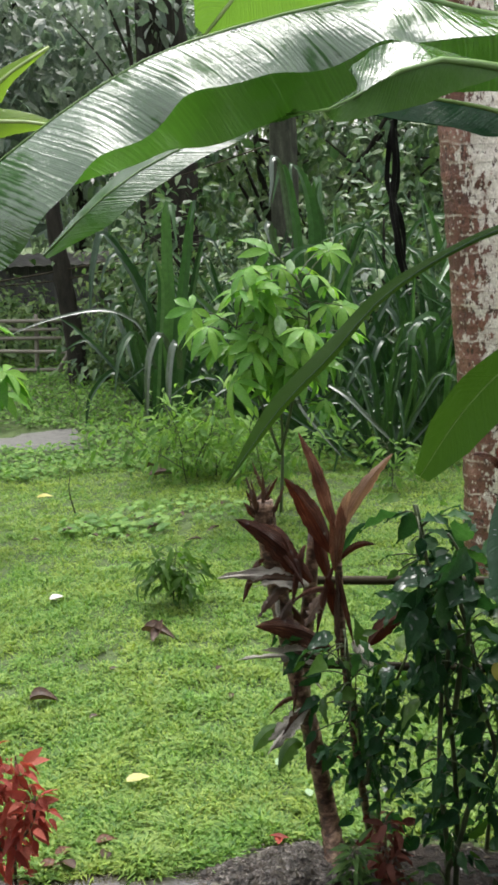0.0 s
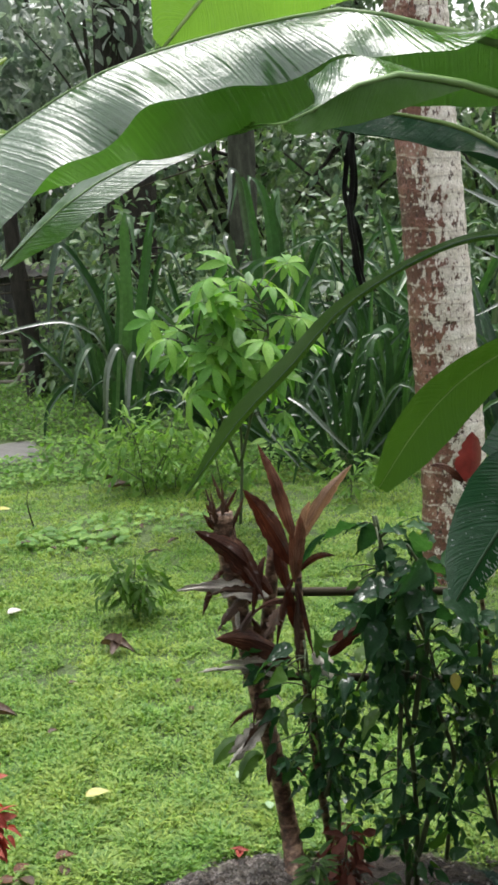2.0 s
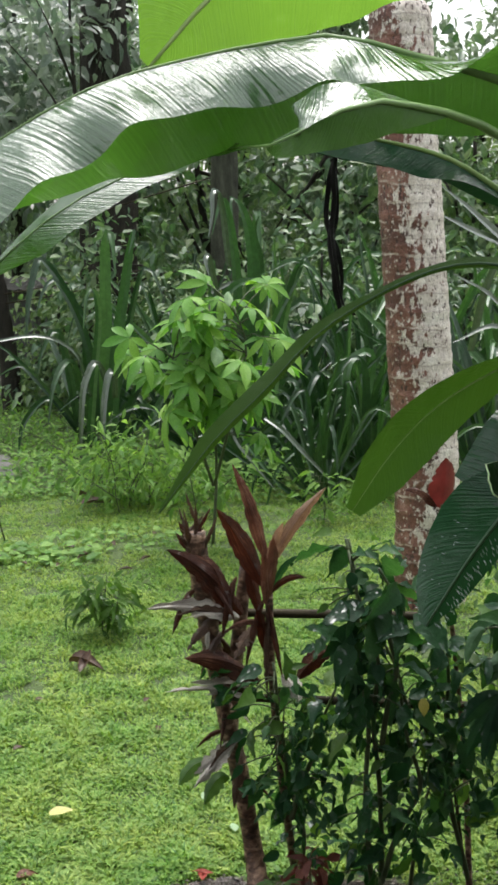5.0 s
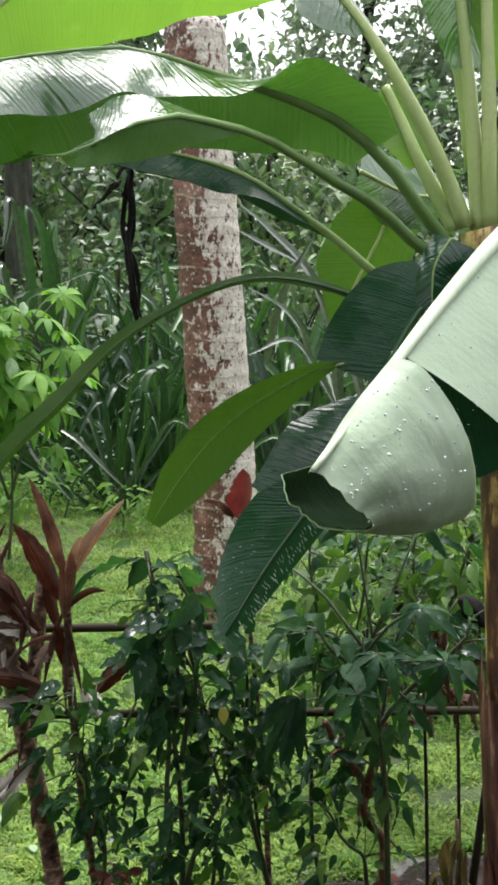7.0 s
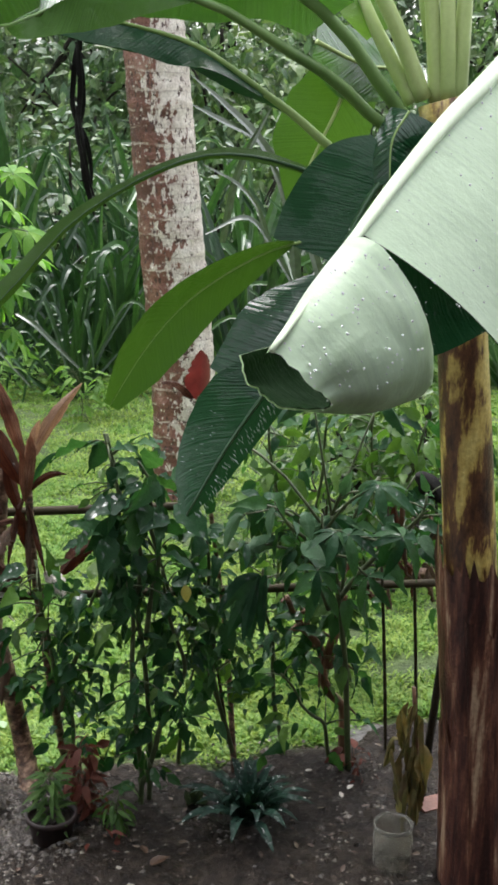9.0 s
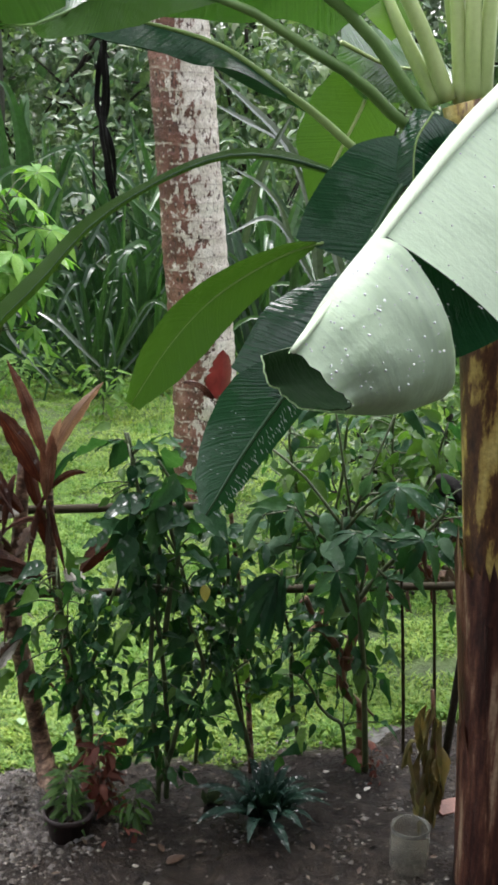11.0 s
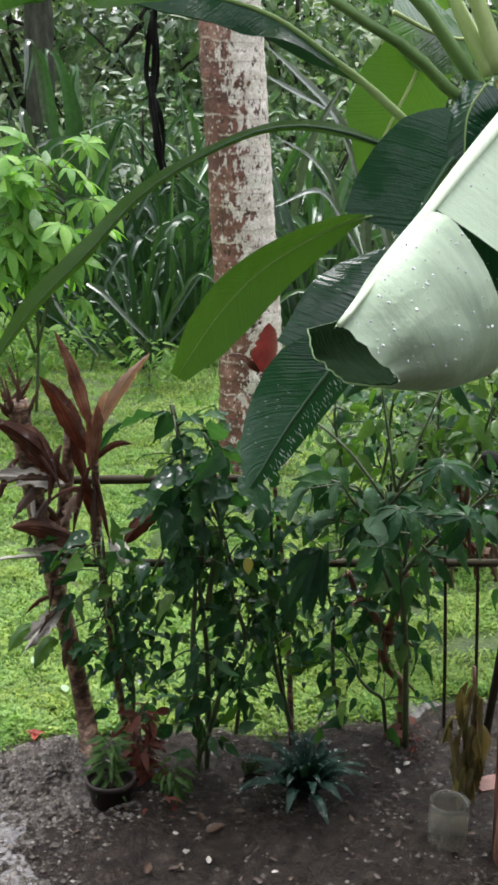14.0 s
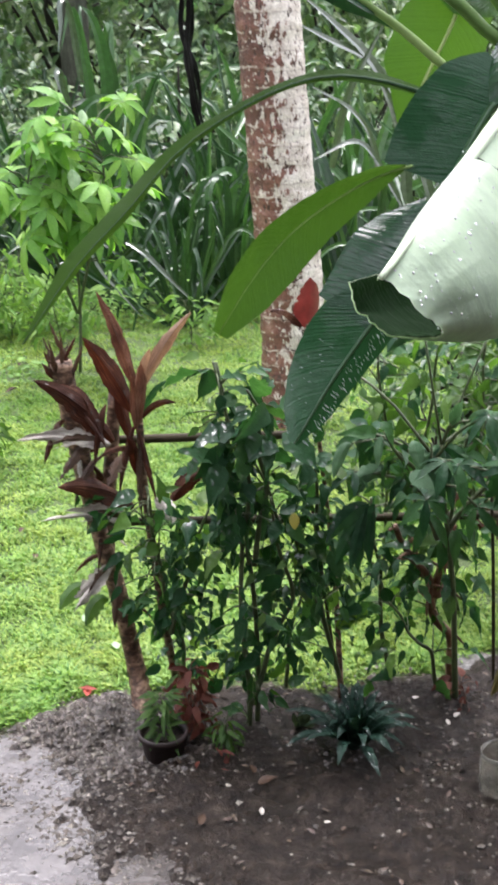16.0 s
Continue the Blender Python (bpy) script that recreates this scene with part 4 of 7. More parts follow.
    # the end is torn from the rest of the blade and rolls away from the house and back under itself: sections across the roll
    rolls = ([(0.681, 1.835, 1.841), (0.719, 1.800, 1.830), (0.782, 1.780, 1.752), (0.830, 1.800, 1.652), (0.862, 1.880, 1.553), (0.842, 1.980, 1.509), (0.786, 2.050, 1.539), (0.731, 2.070, 1.603)],
             [(0.572, 1.730, 1.763), (0.620, 1.700, 1.737), (0.677, 1.690, 1.675), (0.722, 1.720, 1.600), (0.733, 1.800, 1.538), (0.695, 1.890, 1.528), (0.636, 1.930, 1.579), (0.604, 1.930, 1.641)],
             [(0.490, 1.645, 1.686), (0.515, 1.630, 1.660), (0.547, 1.630, 1.631), (0.588, 1.650, 1.595), (0.593, 1.690, 1.573), (0.550, 1.760, 1.560), (0.500, 1.800, 1.588), (0.478, 1.790, 1.650)])
    across, down = 44, 34
    sec = [spline(q, across)[0] for q in rolls]
    grid = np.stack([spline([sec[0][i], sec[1][i], sec[2][i]], down)[0] for i in range(across)], 1)
    for j in range(down):
        for i in range(across):
            grid[j, i] += np.array((0.3, -1.0, 0.2)) * 0.007 * min(1, i / 5) * (noise.noise(Vector((i * 0.16, j * 0.12, 3.0))) + 0.5 * noise.noise(Vector((i * 0.55, j * 0.09, 8.0))))
    back = unit(grid[-5, 0] - grid[-1, 0])
    for i in range(across):
        tear = 0.012 * abs(noise.noise(Vector((i * 0.9, 3.0, 1.0)))) + 0.01 * abs(noise.noise(Vector((i * 2.3, 7.0, 1.0))))
        for j in range(down - 6, down):
            grid[j, i] += back * tear * (j - down + 7) / 6 * min(1, i / 2)
    du, dv = np.gradient(grid, axis=1), np.gradient(grid, axis=0)
    outward = unit(np.cross(dv, du))
    if outward[down // 2, 6] @ np.array((0, -1.0, 0.2)) < 0:
        outward = -outward
    roll_f = [(j * across + i, j * across + i + 1, (j + 1) * across + i + 1, (j + 1) * across + i) for j in range(down - 1) for i in range(across - 1)]
    roll_uv = np.stack([np.tile(np.linspace(0, 0.3, across), down), np.repeat(np.linspace(0.6, 0.85, down), across)], 1)
    for lift, mat_, nm in ((0.0, BANANA_PALE, "underside"), (-0.003, BANANA_IN_SHADE, "upper_side")):
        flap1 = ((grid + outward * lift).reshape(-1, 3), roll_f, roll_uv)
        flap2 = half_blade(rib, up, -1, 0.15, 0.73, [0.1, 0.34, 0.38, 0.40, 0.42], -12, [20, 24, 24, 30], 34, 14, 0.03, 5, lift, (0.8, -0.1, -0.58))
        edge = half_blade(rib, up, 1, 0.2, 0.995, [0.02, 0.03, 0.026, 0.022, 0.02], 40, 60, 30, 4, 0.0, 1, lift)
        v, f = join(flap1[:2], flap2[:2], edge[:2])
        ob = part("leaf" if lift == 0 else "upper_side", (v, f), mat_, plant if lift == 0 else ob, "broken leaf turned over, pale waxy underside beaded with rain" if lift == 0 else "dark green upper side, painted darker for shade inside the roll", np.vstack([flap1[2], flap2[2], edge[2]]))
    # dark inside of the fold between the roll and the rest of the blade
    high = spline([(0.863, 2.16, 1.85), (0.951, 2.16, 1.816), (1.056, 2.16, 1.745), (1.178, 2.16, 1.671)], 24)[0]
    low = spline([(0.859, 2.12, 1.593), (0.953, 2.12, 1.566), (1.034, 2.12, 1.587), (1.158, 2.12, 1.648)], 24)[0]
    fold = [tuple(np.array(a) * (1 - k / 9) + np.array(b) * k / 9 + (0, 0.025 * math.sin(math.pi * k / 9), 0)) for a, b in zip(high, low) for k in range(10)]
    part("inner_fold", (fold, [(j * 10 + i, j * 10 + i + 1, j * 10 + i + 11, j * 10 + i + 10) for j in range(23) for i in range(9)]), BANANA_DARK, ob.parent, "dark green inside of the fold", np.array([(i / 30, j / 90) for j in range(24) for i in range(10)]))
    blade = ob.parent
    rng = np.random.default_rng(17)
    drops = []
    for fl in (flap1, flap2):
        vv = np.asarray(fl[0])
        cols = across if fl is flap1 else 14
        for k in (j * cols + i for j, i in zip(rng.integers(0, len(vv) // cols, 260), rng.integers(1, int(cols * (0.4 if fl is flap1 else 0.8)), 260))):
            r = 0.0007 + 0.0019 * rng.random() ** 2
            c0 = vv[k] + rng.normal(0, 0.006, 3) * (1, 0.2, 1) + np.array((-0.1, -0.45, 0.2)) * 0.004
            drops.append(lathe([(0.001 * r, -r), (0.7 * r, -0.7 * r), (r, 0), (0.7 * r, 0.7 * r), (0.001 * r, r)], c0, 7))
    # rain drops nearly opaque white, their bright glint put into the colour
    m_, n_, l_, b_ = nodes_of("rain_glint")
    b_.inputs["Base Color"].default_value = (0.95, 0.97, 0.97, 1)
    b_.inputs["Roughness"].default_value = 0.03
    b_.inputs["Transmission Weight"].default_value = 0.15
    b_.inputs["IOR"].default_value = 1.33
    part("rain_glint", join(*drops), m_, blade, "beads of rain water whitened to carry their glint", kind="stuff")
    part("midrib", tube(rib, [0.02, 0.02, 0.017, 0.013, 0.009, 0.005], 10, 40), RIB_PALE, blade, "thick pale green midrib")
    # tall backlit leaf high behind the arching one
    rib = [(1.131, 2.550, 2.222), (1.077, 2.600, 2.533), (0.873, 2.650, 2.791), (0.540, 2.650, 2.773), (0.240, 2.620, 2.665), (0.060, 2.600, 2.545), (-0.085, 2.580, 2.385)]
    banana_leaf(plant, rib, (0.1, -0.75, -0.65), [
        (-1, 0.35, 1.0, [0.05, 0.24, 0.27, 0.27, 0.24, 0.16, 0.03], 0, dict(curl=10, n=36, wave=0.05)),
        (1, 0.35, 0.60, [0.05, 0.24, 0.3, 0.25], 0, dict(curl=10, n=24, wave=0.05, seed=2)),
        (1, 0.66, 1.0, [0.27, 0.29, 0.24, 0.03], 0, dict(curl=10, n=24, wave=0.05, seed=5)),
    ], BANANA_LIT, [0.02, 0.018, 0.013, 0.008, 0.004], label="tall leaf, its backlit glow put into light green")
    # upright and leaning leaf stalks at the crown
    for rib, up, w, s0, mt, lab in (
        ([(1.096, 2.500, 2.089), (1.009, 2.500, 2.264), (0.898, 2.520, 2.446), (0.823, 2.550, 2.556), (0.736, 2.580, 2.652)], (0.1, -0.5, 0.85), [0.05, 0.12, 0.15, 0.1], 0.72, BANANA, "leaning leaf with a grey-shining top"),
        ([(1.081, 2.520, 2.082), (1.000, 2.560, 2.236), (0.968, 2.600, 2.328), (0.936, 2.640, 2.415)], (0.2, -0.6, -0.7), [0.03, 0.06, 0.06, 0.02], 0.45, BANANA_LIT, "short pale leaf beside the stalks"),
        ([(1.132, 2.500, 2.083), (1.098, 2.500, 2.343), (1.056, 2.500, 2.587), (1.025, 2.500, 2.799)], (0.15, -1, 0), [0.04, 0.1, 0.14], 0.5, BANANA, "upright leaf on a thick green stalk"),
        ([(1.148, 2.480, 2.084), (1.122, 2.470, 2.403), (1.103, 2.470, 2.656), (1.111, 2.470, 2.822)], (-0.15, -1, 0), [0.04, 0.1, 0.14], 0.72, BANANA_LIT, "upright leaf on a pale stalk"),
        ([(1.172, 2.480, 2.084), (1.174, 2.470, 2.406), (1.190, 2.470, 2.663), (1.262, 2.470, 2.813)], (-0.15, -1, 0.2), [0.05, 0.14, 0.16], 0.45, BANANA_LIT, "upright light green leaf"),
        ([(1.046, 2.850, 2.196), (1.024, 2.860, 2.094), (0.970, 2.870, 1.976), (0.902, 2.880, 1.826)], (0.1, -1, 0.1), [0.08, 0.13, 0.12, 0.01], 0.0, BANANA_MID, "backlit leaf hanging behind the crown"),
        ([(0.935, 2.800, 2.230), (1.078, 2.850, 2.183), (1.189, 2.850, 2.172), (1.234, 2.800, 2.129)], (0, -1, 0.3), [0.06, 0.1, 0.08, 0.02], 0.0, BANANA, "leaf behind the stalks"),
    ):
        banana_leaf(plant, rib, up, [(1, s0, 1, w, 8, dict(curl=10, n=20, wave=0.05)), (-1, s0, 1, w, 8, dict(curl=10, n=20, wave=0.05, seed=3))], mt,
                    [0.021, 0.017, 0.013, 0.01] if s0 > 0 else [0.006, 0.003], label=lab)


banana()


# ---- small shrubs, ti plants, cassava, strap-leaved clumps ----
def leaf_shape(name, material, ratio=0.45, curl=0.2, fold=0.3, seg=6, ruffle=0.0, taper=0.75):
    """A leaf one metre long along x, shared by its copies."""
    v, f = [], []
    for i in range(seg + 1):
        x = i / seg
        w = ratio * 0.5 * math.sin(math.pi * min(1, x * 0.96 + 0.04) ** taper) ** (0.9 if taper > 0.7 else 1.2)
        z = -curl * x * x
        ruf = ruffle * ratio * math.sin(i * 2.3 + 0.6)
        v += [(x, -w, z + fold * w + ruf), (x, 0, z), (x, w, z + fold * w - ruf)]
        if i:
            a = 3 * (i - 1)
            f += [(a, a + 1, a + 4, a + 3), (a + 1, a + 2, a + 5, a + 4)]
    return mesh_data(name, v, f, material)


def leaf_pose(pos, d, up, size):
    d = Vector(d).normalized()
    s = Vector(up).cross(d)
    s = s.normalized() if s.length > 1e-4 else d.orthogonal().normalized()
    n = d.cross(s)
    return Matrix.Translation(pos) @ Matrix(((d.x, s.x, n.x), (d.y, s.y, n.y), (d.z, s.z, n.z))).to_4x4() @ Matrix.Scale(size, 4)


HERB = leaf_mat("herb_leaves", [(0.08, 0.18, 0.045), (0.125, 0.25, 0.06), (0.18, 0.31, 0.08), (0.065, 0.15, 0.04)], 0.5, 0.4, glow=(1.4, 1.5, 0.7), coat=0.0, spec=0.2)
HERB_FRESH = leaf_mat("fresh_herb_leaves", [(0.14, 0.27, 0.07), (0.2, 0.36, 0.09), (0.27, 0.42, 0.12)], 0.5, 0.45, glow=(1.4, 1.5, 0.8), coat=0.0, spec=0.2)
HERB_LANCES = [leaf_shape("herb_leaf", HERB_FRESH, 0.2, 0.35, 0.3), leaf_shape("herb_leaf", HERB_FRESH, 0.16, 0.6, 0.3), leaf_shape("herb_leaf", HERB_FRESH, 0.24, 0.2, 0.3)]
HERB_LEAVES = [leaf_shape("herb_leaf", HERB, 0.36, 0.25, 0.3), leaf_shape("herb_leaf", HERB, 0.3, 0.5, 0.3)]
GREY_LEAF = leaf_mat("grey_green_leaves", [(0.045, 0.105, 0.055), (0.085, 0.16, 0.095), (0.032, 0.08, 0.042)], 0.5, 0.25, glow=(1.2, 1.4, 0.8), spec=0.15, coat=0.0, ripple=(50.0, 0.6), glint=(0.7, 70.0, 0.6))
HEDGE_LEAVES = [leaf_shape("hedge_leaf", HEDGE, 0.5, 0.25, 0.3, 7, 0.1, 0.62), leaf_shape("hedge_leaf", HEDGE, 0.42, 0.5, 0.4, 7, 0.13, 0.6), leaf_shape("hedge_leaf", HEDGE, 0.55, 0.15, 0.25, 7, 0.12, 0.66), leaf_shape("hedge_leaf", HEDGE_LIT, 0.5, 0.3, 0.3, 7, 0.08, 0.62), leaf_shape("hedge_leaf", HEDGE, 0.46, 0.7, 0.5, 7, 0.16, 0.6)]
LIT_LEAVES = [leaf_shape("lit_leaf", HEDGE_LIT, 0.5, 0.25, 0.3, 7, 0.08, 0.64), leaf_shape("lit_leaf", HEDGE_LIT, 0.42, 0.4, 0.3, 7, 0.1, 0.64), leaf_shape("lit_leaf", HEDGE, 0.48, 0.4, 0.3, 7, 0.1, 0.62)]


GREY_LEAVES = [leaf_shape("grey_leaf", GREY_LEAF, 0.45, 0.3, 0.3, 7, 0.08, 0.62), leaf_shape("grey_leaf", GREY_LEAF, 0.38, 0.5, 0.3, 7, 0.08, 0.62)]


def shrub(base, stems, count, size, meshes, seed, label, stem_mat=STEM, low=0.25, radius=0.009, twig=0.16, group="hedge shrubs", name="shrub", fill=0):
    """Stems as curves from the base; leaves on short twigs along their upper part."""
    rng = random.Random(seed)
    base = Vector(base)
    ob = thing(name, base, label, "shrub", group)
    curves = []
    for s in stems:
        pts = [tuple(base - Vector((0, 0, 0.04))) if i == 0 and s[0] is None else s[i] for i in range(len(s))]
        pts = [pts[0]] + [tuple(np.add(q, e)) for i in range(1, len(pts)) for q, e in (((np.add(pts[i - 1], pts[i]) / 2), (rng.gauss(0, 0.012), rng.gauss(0, 0.012), 0)), (pts[i], (rng.gauss(0, 0.008), 0, 0)))]
        part("stem", tube(pts, [radius, radius * 0.8, radius * 0.45], 7), stem_mat, ob)
        curves.append(spline(pts, 40)[0])
    for k in range(count):
        c = curves[k % len(curves)]
        u = low + (1 - low) * rng.random() ** 0.8
        p = Vector(c[min(39, int(u * 39))])
        out = Vector((rng.gauss(0, 1), rng.gauss(0, 0.8), rng.gauss(0.1, 0.5))).normalized()
        q = p + out * twig * rng.uniform(0.15, 1.0)
        d = out + Vector((rng.gauss(0, 0.4), rng.gauss(0, 0.4), rng.uniform(-1.3, 0.1)))
        up = Vector((rng.gauss(0, 0.8), rng.gauss(-0.3, 0.7), 1))
        placed("leaf", meshes[k % len(meshes)], leaf_pose(q, d, up, size * rng.uniform(0.5, 1.4)), ob)
        if k % 4 == 0:
            part("twig", tube([p, (p + q) / 2 + Vector((0, 0, 0.01)), q], [radius * 0.35, radius * 0.2], 5, 4), stem_mat, ob)
    if fill:
        nr = np.random.default_rng(seed)
        spots = np.array([curves[k % len(curves)][int((low + (1 - low) * nr.random()) * 39)] for k in range(fill // 6 + 1)]) + nr.normal(0, twig * 0.5, (fill // 6 + 1, 3))
        pos = np.repeat(spots, 6, 0) + nr.normal(0, 0.022, (len(spots) * 6, 3))
        ax = nr.normal(0, 0.8, (len(pos), 3)) - np.array((0, 0.1, 0.5))
        L = size * nr.uniform(0.4, 0.8, len(pos))
        v, f = leaf_cloud(pos, ax, nr.normal(0, 0.6, (len(pos), 3)) + np.array((0, -0.3, 1)), L, L * 0.5, 0.3, 0.35)
        stuff("foliage", v, f, HEDGE, ob)
    return ob


def hedge():
    tall = shrub((0.540, 3.040, 0.000), [[None, (0.533, 3.000, 0.493), (0.500, 2.980, 0.862), (0.454, 2.980, 1.067), (0.420, 3.000, 1.209)], [(0.530, 3.000, 0.585), (0.563, 2.970, 0.843), (0.538, 2.960, 1.018), (0.499, 2.960, 1.135)]], 64, 0.105, HEDGE_LEAVES[:3], 21, "tall dark shrub with broad glossy leaves", twig=0.11, low=0.6)
    placed("leaf", leaf_shape("yellow_leaf", YELLOW, 0.6, 0.2, 0.3), leaf_pose(Vector((0.631, 2.93, 0.77)), (0.1, -0.3, -1), (0, -1, 0.3), 0.05), tall, "yellowed leaf")
    shrub((1.333, 3.683, 0.000), [[None, (1.098, 2.980, 0.716), (1.146, 2.950, 0.948), (1.210, 2.950, 1.047)], [(1.085, 2.980, 0.630), (1.013, 2.950, 0.854), (0.907, 2.950, 0.994)], [(1.093, 2.980, 0.629), (1.324, 2.950, 0.888), (1.371, 2.950, 0.988)]], 90, 0.085, [HEDGE_LEAVES[0], HEDGE_LEAVES[1], GREY_LEAVES[0], HEDGE_LEAVES[4]], 22, "spreading dark shrub with broad drooping leaves", twig=0.14, low=0.45)
    shrub((0.503, 3.000, 0.000), [[None, (0.494, 2.980, 0.318), (0.493, 3.000, 0.679), (0.459, 3.020, 1.004), (0.441, 3.040, 1.198)],
                           [(0.509, 2.980, 0.122), (0.584, 3.000, 0.298), (0.632, 3.020, 0.473), (0.574, 3.030, 0.785)]], 165, 0.074, HEDGE_LEAVES, 1, "dark glossy-leaved shrub growing along the bamboo rails", twig=0.13, low=0.08, fill=120)
    shrub((0.347, 3.430, 0.000), [[None, (0.274, 3.120, 0.440), (0.250, 3.100, 0.675), (0.238, 3.100, 0.819)], [(0.288, 3.120, 0.322), (0.359, 3.080, 0.564), (0.411, 3.060, 0.750)]], 190, 0.068, HEDGE_LEAVES, 2, "dark leafy shrub beside the ti canes", twig=0.14, low=0.15, fill=110)
    shrub((0.862, 3.147, 0.000), [[None, (0.781, 3.120, 0.312), (0.693, 3.100, 0.525), (0.622, 3.100, 0.681), (0.554, 3.100, 0.867)], [(0.748, 3.100, 0.385), (0.740, 3.080, 0.661), (0.730, 3.050, 0.907)]], 140, 0.074, HEDGE_LEAVES, 3, "thin-stemmed shrub with hanging dark leaves", twig=0.13, low=0.22, fill=90)
    shrub((0.681, 3.283, 0.000), [[None, (0.683, 3.200, 0.240), (0.734, 3.200, 0.436)]], 26, 0.06, HEDGE_LEAVES, 4, "slight young shrub in the bed", radius=0.008)
    shrub((1.242, 3.143, 0.000), [[None, (1.202, 3.150, 0.195), (1.139, 3.120, 0.369), (1.059, 3.100, 0.494), (0.990, 3.100, 0.634)], [(1.139, 3.120, 0.369), (1.161, 3.100, 0.485), (1.182, 3.100, 0.618)]], 85, 0.07, HEDGE_LEAVES, 5, "tan-barked forked shrub with green leaves", STEM_TAN, 0.45, 0.019, 0.17)
    shrub((1.011, 3.209, 0.000), [[None, (0.994, 3.200, 0.208), (0.969, 3.180, 0.464), (0.935, 3.150, 0.710)]], 85, 0.066, HEDGE_LEAVES, 6, "upright shrub with broad green leaves", low=0.3)
    shrub((1.170, 3.112, 0.000), [[None, (1.109, 3.050, 0.207), (1.031, 3.050, 0.284), (0.952, 3.050, 0.399)]], 24, 0.07, HEDGE_LEAVES, 7, "low arching shrub in the bed", radius=0.008, low=0.4)
    shrub((1.319, 4.224, 0.000), [[None, (1.203, 3.900, 0.559), (1.158, 3.900, 0.889), (1.141, 3.900, 1.061)], [(1.306, 3.900, 0.215), (1.354, 3.850, 0.787), (1.348, 3.800, 1.015)]], 190, 0.085, LIT_LEAVES, 8, "leafy bright green shrub beyond the rails", twig=0.24, low=0.3)
    shrub((1.691, 4.160, 0.000), [[None, (1.478, 3.700, 0.721), (1.486, 3.700, 0.974), (1.491, 3.700, 1.098)], [(1.517, 3.700, 0.396), (1.625, 3.650, 0.836), (1.656, 3.600, 1.035)]], 200, 0.085, LIT_LEAVES, 9, "dense bright green shrub near the banana stem", twig=0.22, low=0.3)
    shrub((2.142, 4.255, 0.000), [[None, (1.768, 3.600, 0.634), (1.813, 3.600, 0.947)]], 40, 0.10, HEDGE_LEAVES, 10, "dark shrub behind the banana stem", twig=0.2, low=0.3)


hedge()


def lance(parent, root, tip, width, material, up=(0, -0.6, 0.8), sag=0.03, label="", droop=22, curl=10, seed=0, wave=0.35):
    """A pointed leaf from its root to its tip, arched by sag, with a soft keel and a rippled edge."""
    a, b = Vector(root), Vector(tip)
    side = (b - a).cross(Vector((0, 0, 1))).normalized() * 0.04 * (b - a).length * math.sin(seed * 2.1 + width * 90)
    rib = [a, a.lerp(b, 0.25) + Vector((0, 0, sag * 0.85)) + side * 0.6, a.lerp(b, 0.5) + Vector((0, 0, sag * 1.1)) + side, a.lerp(b, 0.75) + Vector((0, 0, sag * 0.8)) + side * 0.6, b]
    x = np.linspace(0, 1, 22)
    w = width * 0.42 * np.maximum(np.sin(np.pi * np.clip(x * 0.97 + 0.03, 0, 1) ** 0.85) ** 0.8, 0.02)
    rng = random.Random(int(width * 9999) + seed * 7 + int(a.z * 999))
    torn = np.array([1 - (rng.random() ** 2) * (0.75 if material in (SILVER, DRY) else 0.25) * min(1, 1.6 * k / 21) for k in range(22)])
    torn2 = np.array([1 - (rng.random() ** 2) * (0.75 if material in (SILVER, DRY) else 0.25) * min(1, 1.6 * k / 21) for k in range(22)])
    p = half_blade(rib, up, 1, 0, 1, w * torn, droop, curl, 22, 6, wave, seed)
    q = half_blade(rib, up, -1, 0, 1, w * 0.95 * torn2, droop, curl, 22, 6, wave, seed + 2)
    return part("leaf", join(p[:2], q[:2]), material, parent, label, np.vstack([p[2], q[2]]))


